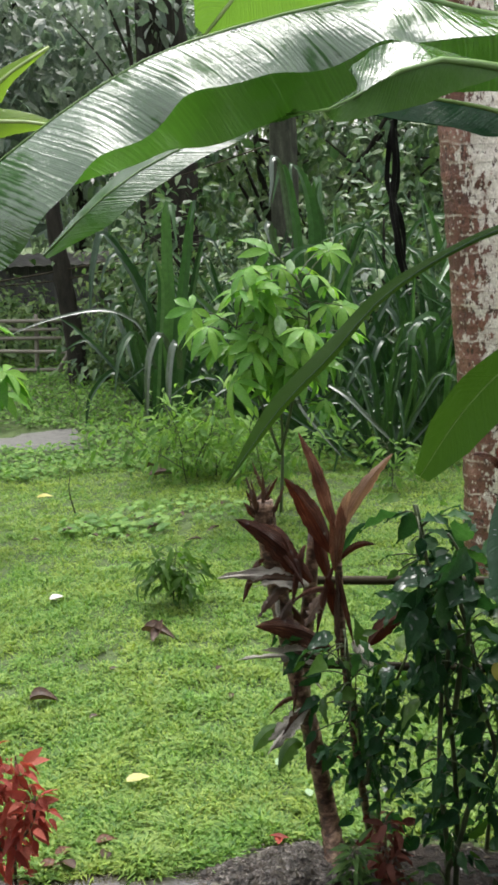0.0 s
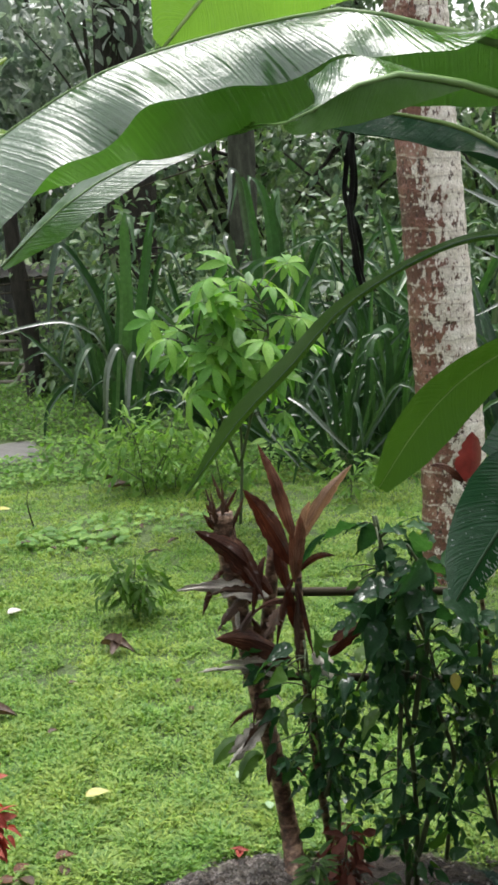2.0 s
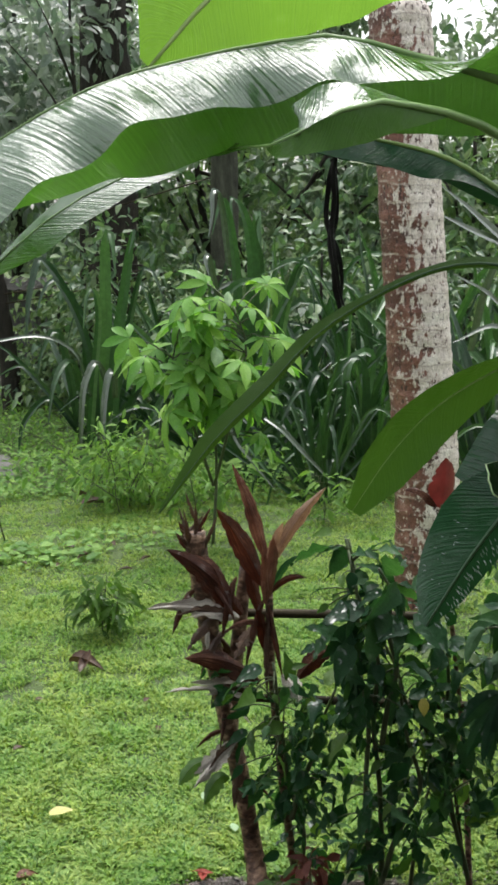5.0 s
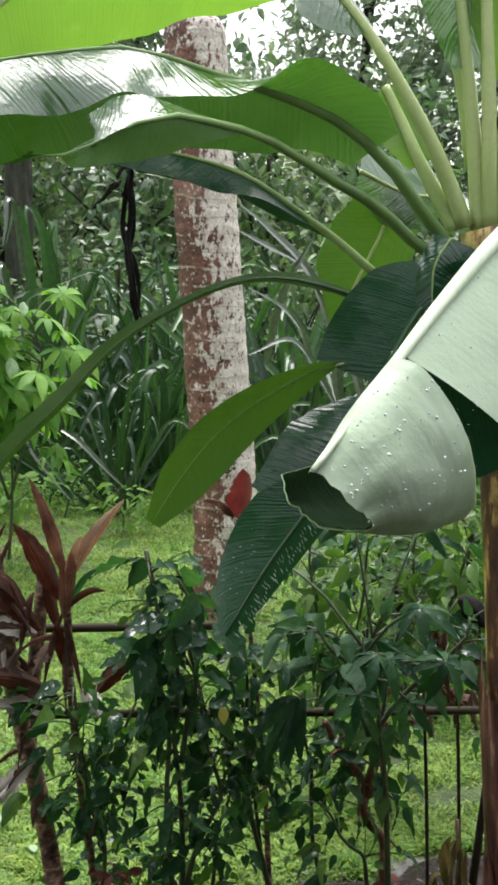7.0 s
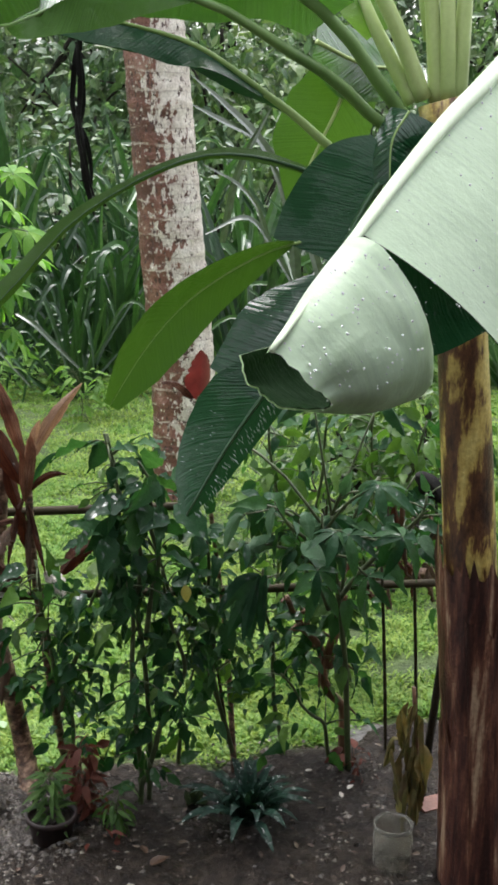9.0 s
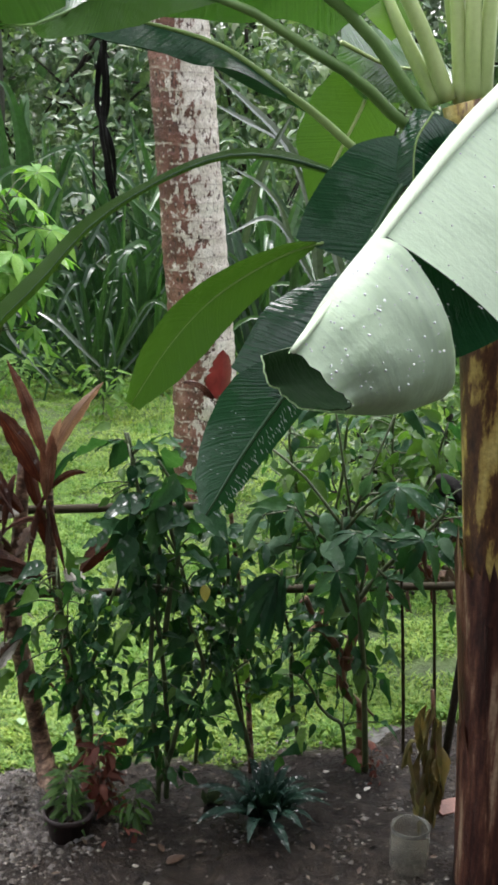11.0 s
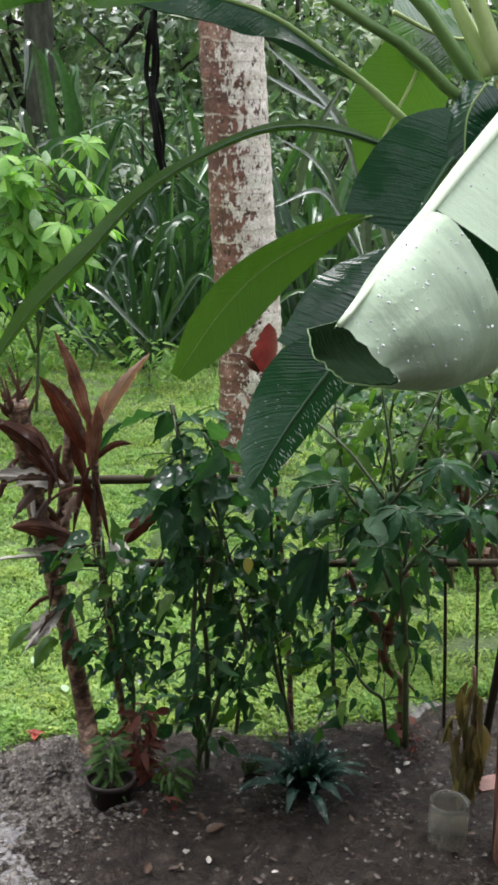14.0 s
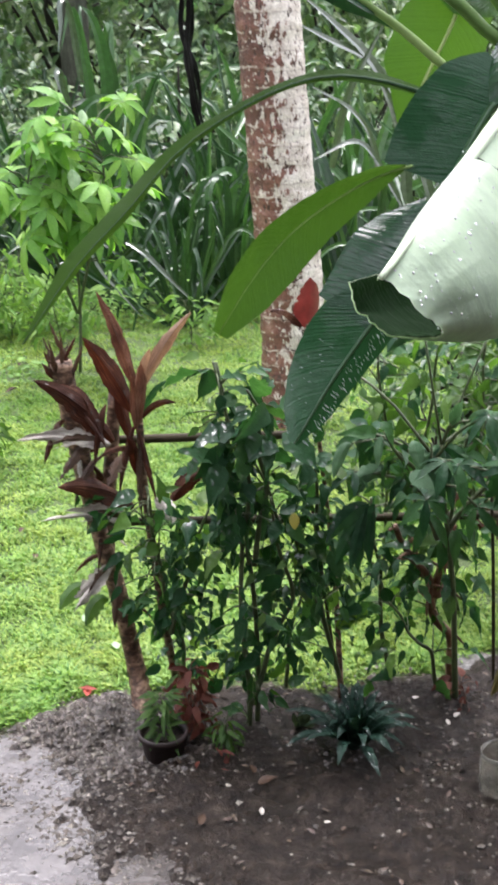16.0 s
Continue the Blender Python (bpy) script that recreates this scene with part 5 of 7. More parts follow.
def ti_plants():
    base = Vector((0.204, 3.057, 0.000))
    ob = thing("ti_plant", base, "ti plant on ringed brown canes with dark red leaves", "ti plant", "ti plants")
    main = [base - Vector((0, 0, 0.05)), (0.185, 3.250, 0.121), (0.136, 3.250, 0.419), (0.083, 3.250, 0.663), (0.037, 3.250, 0.940), (0.006, 3.250, 1.168)]
    n = 70
    c, length = spline(main, n)
    r = along([0.036, 0.03, 0.028, 0.027, 0.03, 0.034], n)
    ph = np.linspace(0, length, n) / 0.04
    cane = tube(main, r * (1 + 0.1 * ((ph - np.floor(ph)) > 0.7)), 12, n)
    part("cane", cane, CANE, ob, "ringed grey-brown cane")
    part("cane", tube([(0.114, 3.270, 0.499), (0.120, 3.280, 0.686), (0.141, 3.280, 0.869), (0.159, 3.280, 1.065)], [0.02, 0.024, 0.022, 0.018], 9), CANE, ob, "ringed grey-brown cane")
    rng = random.Random(4)
    for k in range(20):
        a = Vector((0.000, 3.250, 1.125)) + Vector((rng.uniform(-0.03, 0.03), rng.uniform(-0.03, 0.03), rng.uniform(-0.03, 0.05)))
        lance(ob, a, a + Vector((rng.uniform(-0.05, 0.06), rng.uniform(-0.05, 0.03), rng.uniform(0.02, 0.13))), rng.uniform(0.015, 0.03), DRY if k % 3 else TI, sag=0.0, seed=k)
    for root, tip, w, m, up, lab in (
        ((0.147, 3.220, 0.925), (-0.073, 3.150, 1.145), 0.115, TI, (0, -0.8, 0.6), "dark red leaf with an orange tip"),
        ((0.136, 3.200, 0.922), (-0.146, 3.120, 0.978), 0.085, SILVER, (0, -0.7, 0.7), "withered leaf bleached silver"),
        ((0.086, 3.200, 0.920), (-0.019, 3.120, 0.848), 0.05, DRY, (0, -0.8, 0.5), ""),
        ((0.199, 3.220, 0.713), (-0.026, 3.100, 0.836), 0.12, TI, (0, -0.7, 0.7), ""),
        ((0.207, 3.220, 0.656), (-0.072, 3.120, 0.736), 0.07, SILVER, (0, -0.7, 0.7), "withered leaf bleached silver"),
        ((0.127, 3.200, 0.530), (0.007, 3.100, 0.441), 0.075, SILVER, (0, -0.8, 0.5), "withered leaf bleached silver"),
        ((0.137, 3.200, 0.510), (0.116, 3.120, 0.359), 0.05, DRY, (0, -1, 0.2), ""),
        ((0.082, 3.300, 0.866), (0.042, 3.350, 1.034), 0.06, TI, (0, -0.8, 0.6), ""),
        ((0.020, 3.230, 1.110), (0.120, 3.150, 0.930), 0.045, TI, (0, -0.8, 0.6), ""),
        ((0.010, 3.230, 1.000), (-0.060, 3.150, 0.890), 0.035, TI, (0, -0.8, 0.6), ""),
        ((0.110, 3.220, 0.880), (0.020, 3.130, 0.770), 0.035, DRY, (0, -0.8, 0.6), ""),
        ((0.130, 3.220, 1.040), (0.085, 3.150, 0.880), 0.035, TI, (0, -0.9, 0.4), ""),
        ((0.106, 3.200, 0.417), (0.029, 3.120, 0.373), 0.085, HEDGE_LIT, (0, -0.7, 0.7), "green leaf"),
        ((0.056, 3.200, 0.460), (-0.047, 3.120, 0.434), 0.09, HEDGE_LIT, (0, -0.7, 0.7), "green leaf"),
    ):
        if m is SILVER:
            for q in range(4):
                shift = Vector((rng.gauss(0, 0.012), rng.gauss(0, 0.012), rng.gauss(0, 0.01)))
                lance(ob, root, Vector(root).lerp(Vector(tip), 1.0 - 0.12 * q) + shift, w * (1.0, 0.8, 0.45, 0.4)[q], DRY if q == 2 else SILVER, up, rng.uniform(0.005, 0.02), lab, 20, (60, -50, 30, 30)[q], q, 1.3)
        else:
            lance(ob, root, tip, w, m, up, 0.03, lab)
    rr = random.Random(19)
    for k in range(16):
        u = rr.uniform(0.35, 0.97)
        p0 = Vector(c[int(u * (n - 1))])
        a = rr.uniform(0, 6.28)
        d = Vector((math.cos(a), math.sin(a) * 0.7, rr.uniform(-1.6, -0.3))).normalized()
        lance(ob, p0, p0 + d * rr.uniform(0.1, 0.19), rr.uniform(0.022, 0.04), (TI, DRY, TI, DRY, TI, SILVER)[k % 6], (0, -0.7, 0.7), 0.02, "", 30, 20, k)
    base = Vector((0.331, 3.395, 0.000))
    ob = thing("ti_plant", base, "slender ti plant with a tuft of dark red upright leaves", "ti plant", "ti plants")
    part("cane", tube([base - Vector((0, 0, 0.05)), (0.271, 3.200, 0.361), (0.241, 3.200, 0.652), (0.228, 3.200, 0.837), (0.224, 3.200, 1.032)], [0.014, 0.013, 0.013, 0.012], 8), CANE, ob, "thin dark cane")
    for root, tip, w, m, up, lab in (
        ((0.211, 3.200, 1.015), (0.070, 3.150, 1.262), 0.095, TI, (0, -0.9, 0.4), ""),
        ((0.221, 3.200, 1.084), (0.117, 3.220, 1.381), 0.06, TI_RED, (0, -1, 0.1), "upright red leaf"),
        ((0.232, 3.200, 1.083), (0.386, 3.180, 1.315), 0.06, TI_PALE, (0, -1, 0.2), "upright red leaf, pale inside"),
        ((0.220, 3.180, 0.986), (0.232, 3.150, 1.181), 0.055, TI_RED, (0, -1, 0), ""),
        ((0.213, 3.180, 0.969), (0.198, 3.120, 1.157), 0.04, TI_RED, (0, -1, 0), "dark red young leaf"),
        ((0.235, 3.200, 1.013), (0.313, 3.150, 1.123), 0.03, HEDGE_BROAD, (0, -0.7, 0.7), "thin dark green leaf"),
        ((0.200, 3.200, 0.892), (0.117, 3.100, 0.828), 0.07, DRY, (0, -0.9, 0.4), ""),
        ((0.196, 3.220, 0.930), (0.158, 3.250, 1.091), 0.06, TI, (0, -0.9, 0.4), ""),
        ((0.210, 3.200, 0.820), (0.182, 3.150, 0.963), 0.05, TI, (0, -1, 0.1), ""),
        ((0.260, 3.180, 0.751), (0.311, 3.100, 0.690), 0.085, SILVER, (0, -0.8, 0.6), "withered leaf bleached silver"),
        ((0.215, 3.190, 0.990), (0.150, 3.120, 0.780), 0.026, TI, (0, -1, 0.2), "withered hanging leaf"),
        ((0.222, 3.190, 0.960), (0.260, 3.120, 0.760), 0.024, TI, (0, -1, 0.2), "withered hanging leaf"),
        ((0.222, 3.190, 0.920), (0.215, 3.130, 0.700), 0.028, DRY, (0, -1, 0.2), "withered hanging leaf"),
        ((0.228, 3.190, 1.000), (0.330, 3.130, 1.060), 0.03, TI, (0, -0.8, 0.5), ""),
        ((0.225, 3.190, 0.900), (0.090, 3.120, 0.905), 0.032, TI, (0, -0.8, 0.5), ""),
        ((0.222, 3.190, 1.060), (0.262, 3.170, 1.215), 0.05, TI_PALE, (0, -1, 0.1), "pale brown upright leaf"),
        ((0.309, 3.200, 0.730), (0.438, 3.200, 0.829), 0.08, TI, (0, -0.7, 0.7), ""),
    ):
        lance(ob, root, tip, w, m, up, 0.02, lab)
    # lone red leaf in front of the coconut trunk, on a stalk out of the hedge
    base = Vector((0.834, 3.108, 0.000))
    ob = thing("ti_plant", base, "tall thin ti stalk with one bright red upright leaf", "ti plant", "ti plants")
    part("cane", tube([base - Vector((0, 0, 0.03)), (0.838, 3.250, 0.411), (0.768, 3.200, 0.913), (0.719, 3.150, 1.270)], [0.011, 0.008, 0.006], 7), CANE, ob, "thin dark cane")
    lance(ob, (0.719, 3.150, 1.258), (0.722, 3.130, 1.408), 0.13, SCARLET, (0.2, -1, 0), 0, "bright red leaf", 6, 16)
    lance(ob, (0.705, 3.150, 1.262), (0.598, 3.100, 1.322), 0.06, TI, (0, -0.7, 0.7), 0.02)


ti_plants()




def palmate_mesh(name, material, rays=7, ratio=0.3, droop=0.35, spread=300):
    """A hand-shaped leaf about one metre in radius, joined at its stalk."""
    vs, fs, k = [], [], 0
    for r in range(rays):
        a = radians(-spread / 2 + spread * r / (rays - 1))
        size = 1.0 - 0.35 * abs(r - (rays - 1) / 2) / ((rays - 1) / 2)
        for i in range(6):
            x = i / 5
            w = ratio * 0.5 * size * math.sin(math.pi * min(1, x * 0.95 + 0.05) ** 1.3) ** 0.85
            z = -droop * x * x * size
            for y, zz in ((-w, 0.3 * w), (0, 0), (w, 0.3 * w)):
                vs.append((math.cos(a) * x * size - math.sin(a) * y, math.sin(a) * x * size + math.cos(a) * y, z + zz))
            if i:
                q = k + 3 * (i - 1)
                fs += [(q, q + 1, q + 4, q + 3), (q + 1, q + 2, q + 5, q + 4)]
        k += 18
    return mesh_data(name, vs, fs, material)


def cassava(base, stems, count, size, meshes, seed, label, low=0.45, name="cassava", stem_mat=STEM_TAN, radius=0.018):
    rng = random.Random(seed)
    base = Vector(base)
    ob = thing(name, base, label, "cassava", "cassava plants")
    curves = []
    for s in stems:
        part("stem", tube(s, [radius, radius * 0.8, radius * 0.5], 7), stem_mat, ob)
        curves.append(spline(s, 40)[0])
    for k in range(count):
        c = curves[k % len(curves)]
        u = rng.uniform(low, 1.0)
        p = Vector(c[int(u * 39)])
        a = rng.uniform(0, 2 * math.pi)
        out = Vector((math.cos(a), math.sin(a), rng.uniform(-0.1, 0.5) + 0.5 * (u > 0.93)))
        q = p + out * rng.uniform(0.12, 0.32) * (1.35 - 0.5 * u)
        part("leaf_stalk", tube([p, (p + q) / 2 + Vector((0, 0, 0.03)), q], [0.005, 0.004], 5, 5), STEM, ob)
        d = out + Vector((rng.gauss(0, 0.3), rng.gauss(0, 0.3), rng.uniform(-1.2, 0.0)))
        up = Vector((rng.gauss(0, 0.4), rng.gauss(-0.5, 0.4), 1))
        placed("leaf", meshes[k % len(meshes)], leaf_pose(q, d, up, size * rng.uniform(0.75, 1.15)), ob)
    return ob


CASSAVA_HANDS = [palmate_mesh("cassava_leaf", CASSAVA, 7, 0.38, 0.55), palmate_mesh("cassava_leaf", CASSAVA, 5, 0.42, 0.8, 210), palmate_mesh("cassava_leaf", CASSAVA, 7, 0.36, 0.95, 320), palmate_mesh("cassava_leaf", CASSAVA, 6, 0.4, 0.35, 250)]
DARK_HANDS = [palmate_mesh("umbrella_leaf", HEDGE, 7, 0.34, 0.7, 330), palmate_mesh("umbrella_leaf", HEDGE, 6, 0.36, 0.9, 330)]
b0 = Vector((0.136, 7.472, 0.000))
young_cassava = cassava(b0, [[b0 - Vector((0, 0, 0.05)), (0.168, 7.500, 0.562), (0.124, 7.450, 1.180), (0.126, 7.450, 1.629)], [(0.153, 7.500, 0.407), (0.265, 7.400, 0.883), (0.366, 7.400, 1.327), (0.279, 7.400, 1.621)],
             [(0.146, 7.500, 0.407), (0.004, 7.400, 0.852), (-0.118, 7.400, 1.155), (-0.093, 7.400, 1.412)]], 84, 0.2, CASSAVA_HANDS, 11, "young cassava bush with bright green hand-shaped leaves", stem_mat=STEM, radius=0.012)
PALE_LEAF = leaf_mat("pale_young_leaf", [(0.33, 0.47, 0.30), (0.4, 0.54, 0.36)], 0.5, 0.35, glow=(1.1, 1.2, 0.8), coat=0.0, spec=0.25)
for a, b, w in (((0.160, 7.20, 1.370), (0.162, 7.15, 1.245), 0.13), ((-0.03, 7.20, 1.64), (-0.035, 7.15, 1.54), 0.10), ((0.242, 7.20, 1.72), (0.245, 7.15, 1.63), 0.09)):
    lance(young_cassava, a, b, w, PALE_LEAF, (0.1, -1, 0.3), 0.01, "pale broad young leaf", 14, 30)
b1 = Vector((-1.88, 7.0, 0.0))
cassava(b1, [[b1 - Vector((0, 0, 0.05)), b1 + Vector((0.02, 0, 0.6)), b1 + Vector((0.06, 0, 1.3))]], 26, 0.2, CASSAVA_HANDS, 12, "cassava bush at the lawn's far side", low=0.68)
b2 = Vector((1.466, 3.748, 0.000))
cassava(b2, [[b2 - Vector((0, 0, 0.05)), (1.110, 3.000, 0.619), (1.049, 2.950, 0.818), (1.032, 2.920, 0.956)]], 14, 0.105, DARK_HANDS, 13, "umbrella-leaved shrub with dark drooping leaf fingers", name="umbrella_shrub", stem_mat=STEM, radius=0.008, low=0.85)


def broad_leaf_shrub():
    base = Vector((1.20, 3.05, 0.0))
    ob = thing("broad_leaf_shrub", base, "thin shrub with large grey-green drooping leaves and a dead brown one", "shrub", "hedge shrubs")
    hub = Vector((1.072, 2.950, 0.940))
    part("stem", tube([base - Vector((0, 0, 0.04)), (1.15, 3.0, 0.45), (1.09, 2.96, 0.78), hub], [0.011, 0.009, 0.006], 7), STEM, ob)
    part("stem", tube([(1.11, 2.97, 0.72), (0.99, 2.96, 0.93), (0.90, 2.95, 0.97), (0.80, 2.94, 0.965)], [0.004, 0.003, 0.002], 6), STEM, ob)
    part("stem", tube([hub, (1.11, 2.95, 1.0), (1.205, 2.95, 1.01)], [0.005, 0.004, 0.003], 6), STEM, ob)
    for k, (a, b, w, m) in enumerate((
        ((1.111, 2.95, 0.986), (1.108, 2.90, 1.085), 0.065, GREY_LEAF), ((1.205, 2.95, 1.008), (1.300, 2.90, 0.948), 0.06, GREY_LEAF), ((1.15, 2.95, 1.005), (1.235, 2.90, 1.02), 0.04, GREY_LEAF),
        ((0.905, 2.95, 0.858), (0.791, 2.90, 0.850), 0.07, GREY_LEAF), ((0.985, 2.95, 0.958), (0.997, 2.90, 0.880), 0.055, GREY_LEAF),
        ((1.072, 2.95, 0.936), (1.047, 2.90, 0.782), 0.06, HEDGE_BROAD), ((1.072, 2.95, 0.936), (1.133, 2.90, 0.777), 0.06, HEDGE_BROAD), ((1.072, 2.95, 0.936), (0.977, 2.90, 0.812), 0.06, GREY_LEAF),
        ((1.072, 2.95, 0.936), (1.172, 2.90, 0.845), 0.055, HEDGE_BROAD), ((1.072, 2.95, 0.936), (1.09, 2.88, 0.76), 0.055, HEDGE_BROAD), ((1.072, 2.95, 0.936), (1.01, 2.88, 0.77), 0.055, HEDGE_BROAD),
        ((0.858, 2.95, 0.773), (0.750, 2.90, 0.608), 0.07, HEDGE_BROAD), ((0.867, 2.95, 0.755), (0.818, 2.90, 0.585), 0.075, HEDGE_BROAD), ((0.875, 2.95, 0.772), (0.855, 2.90, 0.600), 0.06, HEDGE_BROAD), ((0.855, 2.95, 0.77), (0.79, 2.88, 0.60), 0.06, HEDGE_BROAD),
        ((0.858, 2.95, 0.773), (0.720, 2.90, 0.680), 0.07, HEDGE_BROAD), ((0.80, 2.94, 0.965), (0.74, 2.90, 0.88), 0.05, GREY_LEAF), ((0.90, 2.95, 0.97), (0.87, 2.90, 0.90), 0.045, GREY_LEAF))):
        lance(ob, a, b, w, m, (0.1, -1, 0.35), 0.02, "large grey-green leaf" if m is GREY_LEAF else "", 10, 14, k)
    for k, (a, b, w) in enumerate((((1.30, 3.02, 0.930), (1.318, 3.0, 0.675), 0.07), ((1.325, 3.02, 0.950), (1.345, 3.0, 0.70), 0.05), ((1.28, 3.02, 0.93), (1.275, 3.0, 0.72), 0.045))):
        lance(ob, a, b, w, DRY if k else TI, (0.1, -1, 0.1), 0.0, "dead brown hanging leaf", 20, 40, k)
    lance(ob, (1.006, 2.95, 1.282), (0.887, 2.9, 1.236), 0.09, HEDGE_BROAD, (0, -0.6, 0.8), 0.03, "", 25, 20, 5)
    lance(ob, (1.202, 2.95, 1.269), (1.269, 2.9, 1.178), 0.08, HEDGE_BROAD, (0, -0.6, 0.8), 0.03, "", 25, 20, 6)
    part("stem", tube([hub, (1.006, 2.95, 1.282)], [0.004, 0.003], 6), STEM, ob)
    part("stem", tube([hub, (1.202, 2.95, 1.269)], [0.004, 0.003], 6), STEM, ob)
    lance(ob, (1.36, 3.02, 1.02), (1.45, 3.0, 0.93), 0.1, BLACKENED, (0.1, -1, 0.3), 0.02, "blackened dead leaf", 10, 20, 3)
    part("stem", tube([hub, (1.2, 3.0, 0.99), (1.30, 3.02, 0.94), (1.36, 3.02, 1.02)], [0.004, 0.003, 0.003], 6), STEM, ob)


broad_leaf_shrub()


def strap(parent, pts, width, material=STRAP, fold=28, seed=0):
    p = half_blade(pts, (0.05, -0.9, 0.6), 1, 0, 1, [width * 0.42, width * 0.5, width * 0.45, width * 0.35, 0.004], -fold, 0, 22, 3, 0.05, seed)
    q = half_blade(pts, (0.05, -0.9, 0.6), -1, 0, 1, [width * 0.42, width * 0.5, width * 0.45, width * 0.35, 0.004], -fold, 0, 22, 3, 0.05, seed + 1)
    return part("leaf", join(p[:2], q[:2]), material, parent)


def strap_clump(base, count, length, width, seed, label, lean=(0, 0), explicit=(), material=STRAP):
    rng = random.Random(seed)
    base = Vector(base)
    ob = thing("strap_leaf_clump", base, label, "strap-leaved plant", "strap-leaved clumps")
    for k in range(count):
        a = rng.uniform(0, 2 * math.pi)
        e = rng.uniform(0.6, 1.5)
        L = length * rng.uniform(0.7, 1.15)
        d = Vector((math.cos(a) * math.cos(e) + lean[0], math.sin(a) * math.cos(e) * 0.8 + lean[1], math.sin(e))).normalized()
        h = Vector((d.x, d.y, 0)).normalized()
        pts = [base + Vector((rng.gauss(0, 0.06), rng.gauss(0, 0.06), 0))]
        kink = rng.uniform(0.5, 0.85)
        pts += [pts[0] + d * L * 0.3, pts[0] + d * L * kink]
        bend = rng.choice((0.2, 0.8, 1.6, 2.2))
        pts += [pts[2] + (d * (1 - bend * 0.5) + h * 0.5 * bend - Vector((0, 0, bend * 0.4))).normalized() * L * (1 - kink) * 0.55]
        pts += [pts[3] + (d * (1 - bend * 0.6) + h * 0.3 * bend - Vector((0, 0, bend * 0.9))).normalized() * L * (1 - kink) * 0.6]
        strap(ob, pts, width * rng.uniform(0.8, 1.2), material, seed=k)
    for k, pts in enumerate(explicit):
        strap(ob, pts, width * 1.1, seed=50 + k)
    return ob


first_clump = strap_clump((-0.837, 10.582, 0.000), 26, 1.5, 0.085, 21, "tall clump of dark strap leaves folded over by the rain", material=STRAP_SHADE)
for k, (pts, wd, mt) in enumerate((
    ([(-0.772, 9.750, 0.221), (-0.721, 9.690, 1.018), (-0.710, 9.630, 1.595), (-0.694, 9.570, 2.037), (-0.658, 9.510, 2.132), (-0.630, 9.450, 2.035), (-0.606, 9.390, 1.762)], 0.125, STRAP),
    ([(-0.694, 9.700, 0.228), (-0.641, 9.640, 1.021), (-0.548, 9.580, 1.639), (-0.482, 9.520, 2.031), (-0.446, 9.460, 2.143), (-0.455, 9.400, 2.088), (-0.494, 9.340, 1.941)], 0.110, STRAP),
    ([(-0.812, 9.700, 0.332), (-0.838, 9.640, 1.027), (-0.964, 9.580, 1.464), (-1.087, 9.520, 1.695), (-1.143, 9.460, 1.727), (-1.207, 9.400, 1.621), (-1.250, 9.340, 1.465)], 0.085, STRAP_SHADE),
    ([(-0.722, 9.800, 0.311), (-0.589, 9.740, 1.009), (-0.465, 9.680, 1.585), (-0.382, 9.620, 1.819), (-0.297, 9.560, 1.771), (-0.210, 9.500, 1.539)], 0.070, STRAP_SHADE),
    ([(-0.694, 9.400, 0.859), (-0.739, 9.340, 1.017), (-0.788, 9.280, 1.063), (-0.844, 9.220, 0.955), (-0.880, 9.160, 0.778), (-0.905, 9.100, 0.252)], 0.060, SHINE),
    ([(-0.625, 9.350, 0.768), (-0.627, 9.290, 0.954), (-0.658, 9.230, 0.994), (-0.693, 9.170, 0.841), (-0.715, 9.110, 0.572), (-0.718, 9.050, 0.209)], 0.060, SHINE),
    ([(-0.867, 9.600, 0.351), (-0.819, 9.540, 0.845), (-0.759, 9.480, 1.417), (-0.790, 9.420, 1.653), (-0.842, 9.360, 1.611), (-0.869, 9.300, 1.340)], 0.070, STRAP),
    ([(-0.831, 9.400, 0.768), (-0.921, 9.340, 1.107), (-1.030, 9.280, 1.218), (-1.176, 9.220, 1.283), (-1.341, 9.160, 1.289), (-1.653, 9.100, 1.231), (-1.942, 9.040, 1.137)], 0.035, SHINE),
    ([(-0.925, 9.900, 1.396), (-1.166, 9.840, 1.791), (-1.273, 9.780, 1.891), (-1.323, 9.720, 1.728), (-1.360, 9.660, 1.519), (-1.381, 9.600, 1.192)], 0.070, STRAP_SHADE))):
    strap(first_clump, pts, wd, mt, 20, 70 + k)
second_clump = strap_clump((0.35, 10.4, 0.05), 26, 1.9, 0.095, 22, "clump of broad dark strap leaves under the trees", explicit=(
    [(0.433, 10.400, 0.848), (0.423, 10.400, 1.769), (0.306, 10.300, 2.414), (0.197, 10.200, 2.098)], [(0.433, 10.400, 0.848), (0.576, 10.400, 1.765), (0.604, 10.300, 2.309), (0.634, 10.100, 1.770)],
    [(0.218, 10.200, 0.773), (0.206, 10.200, 1.382), (0.192, 10.200, 1.878), (0.192, 10.000, 1.614)]))
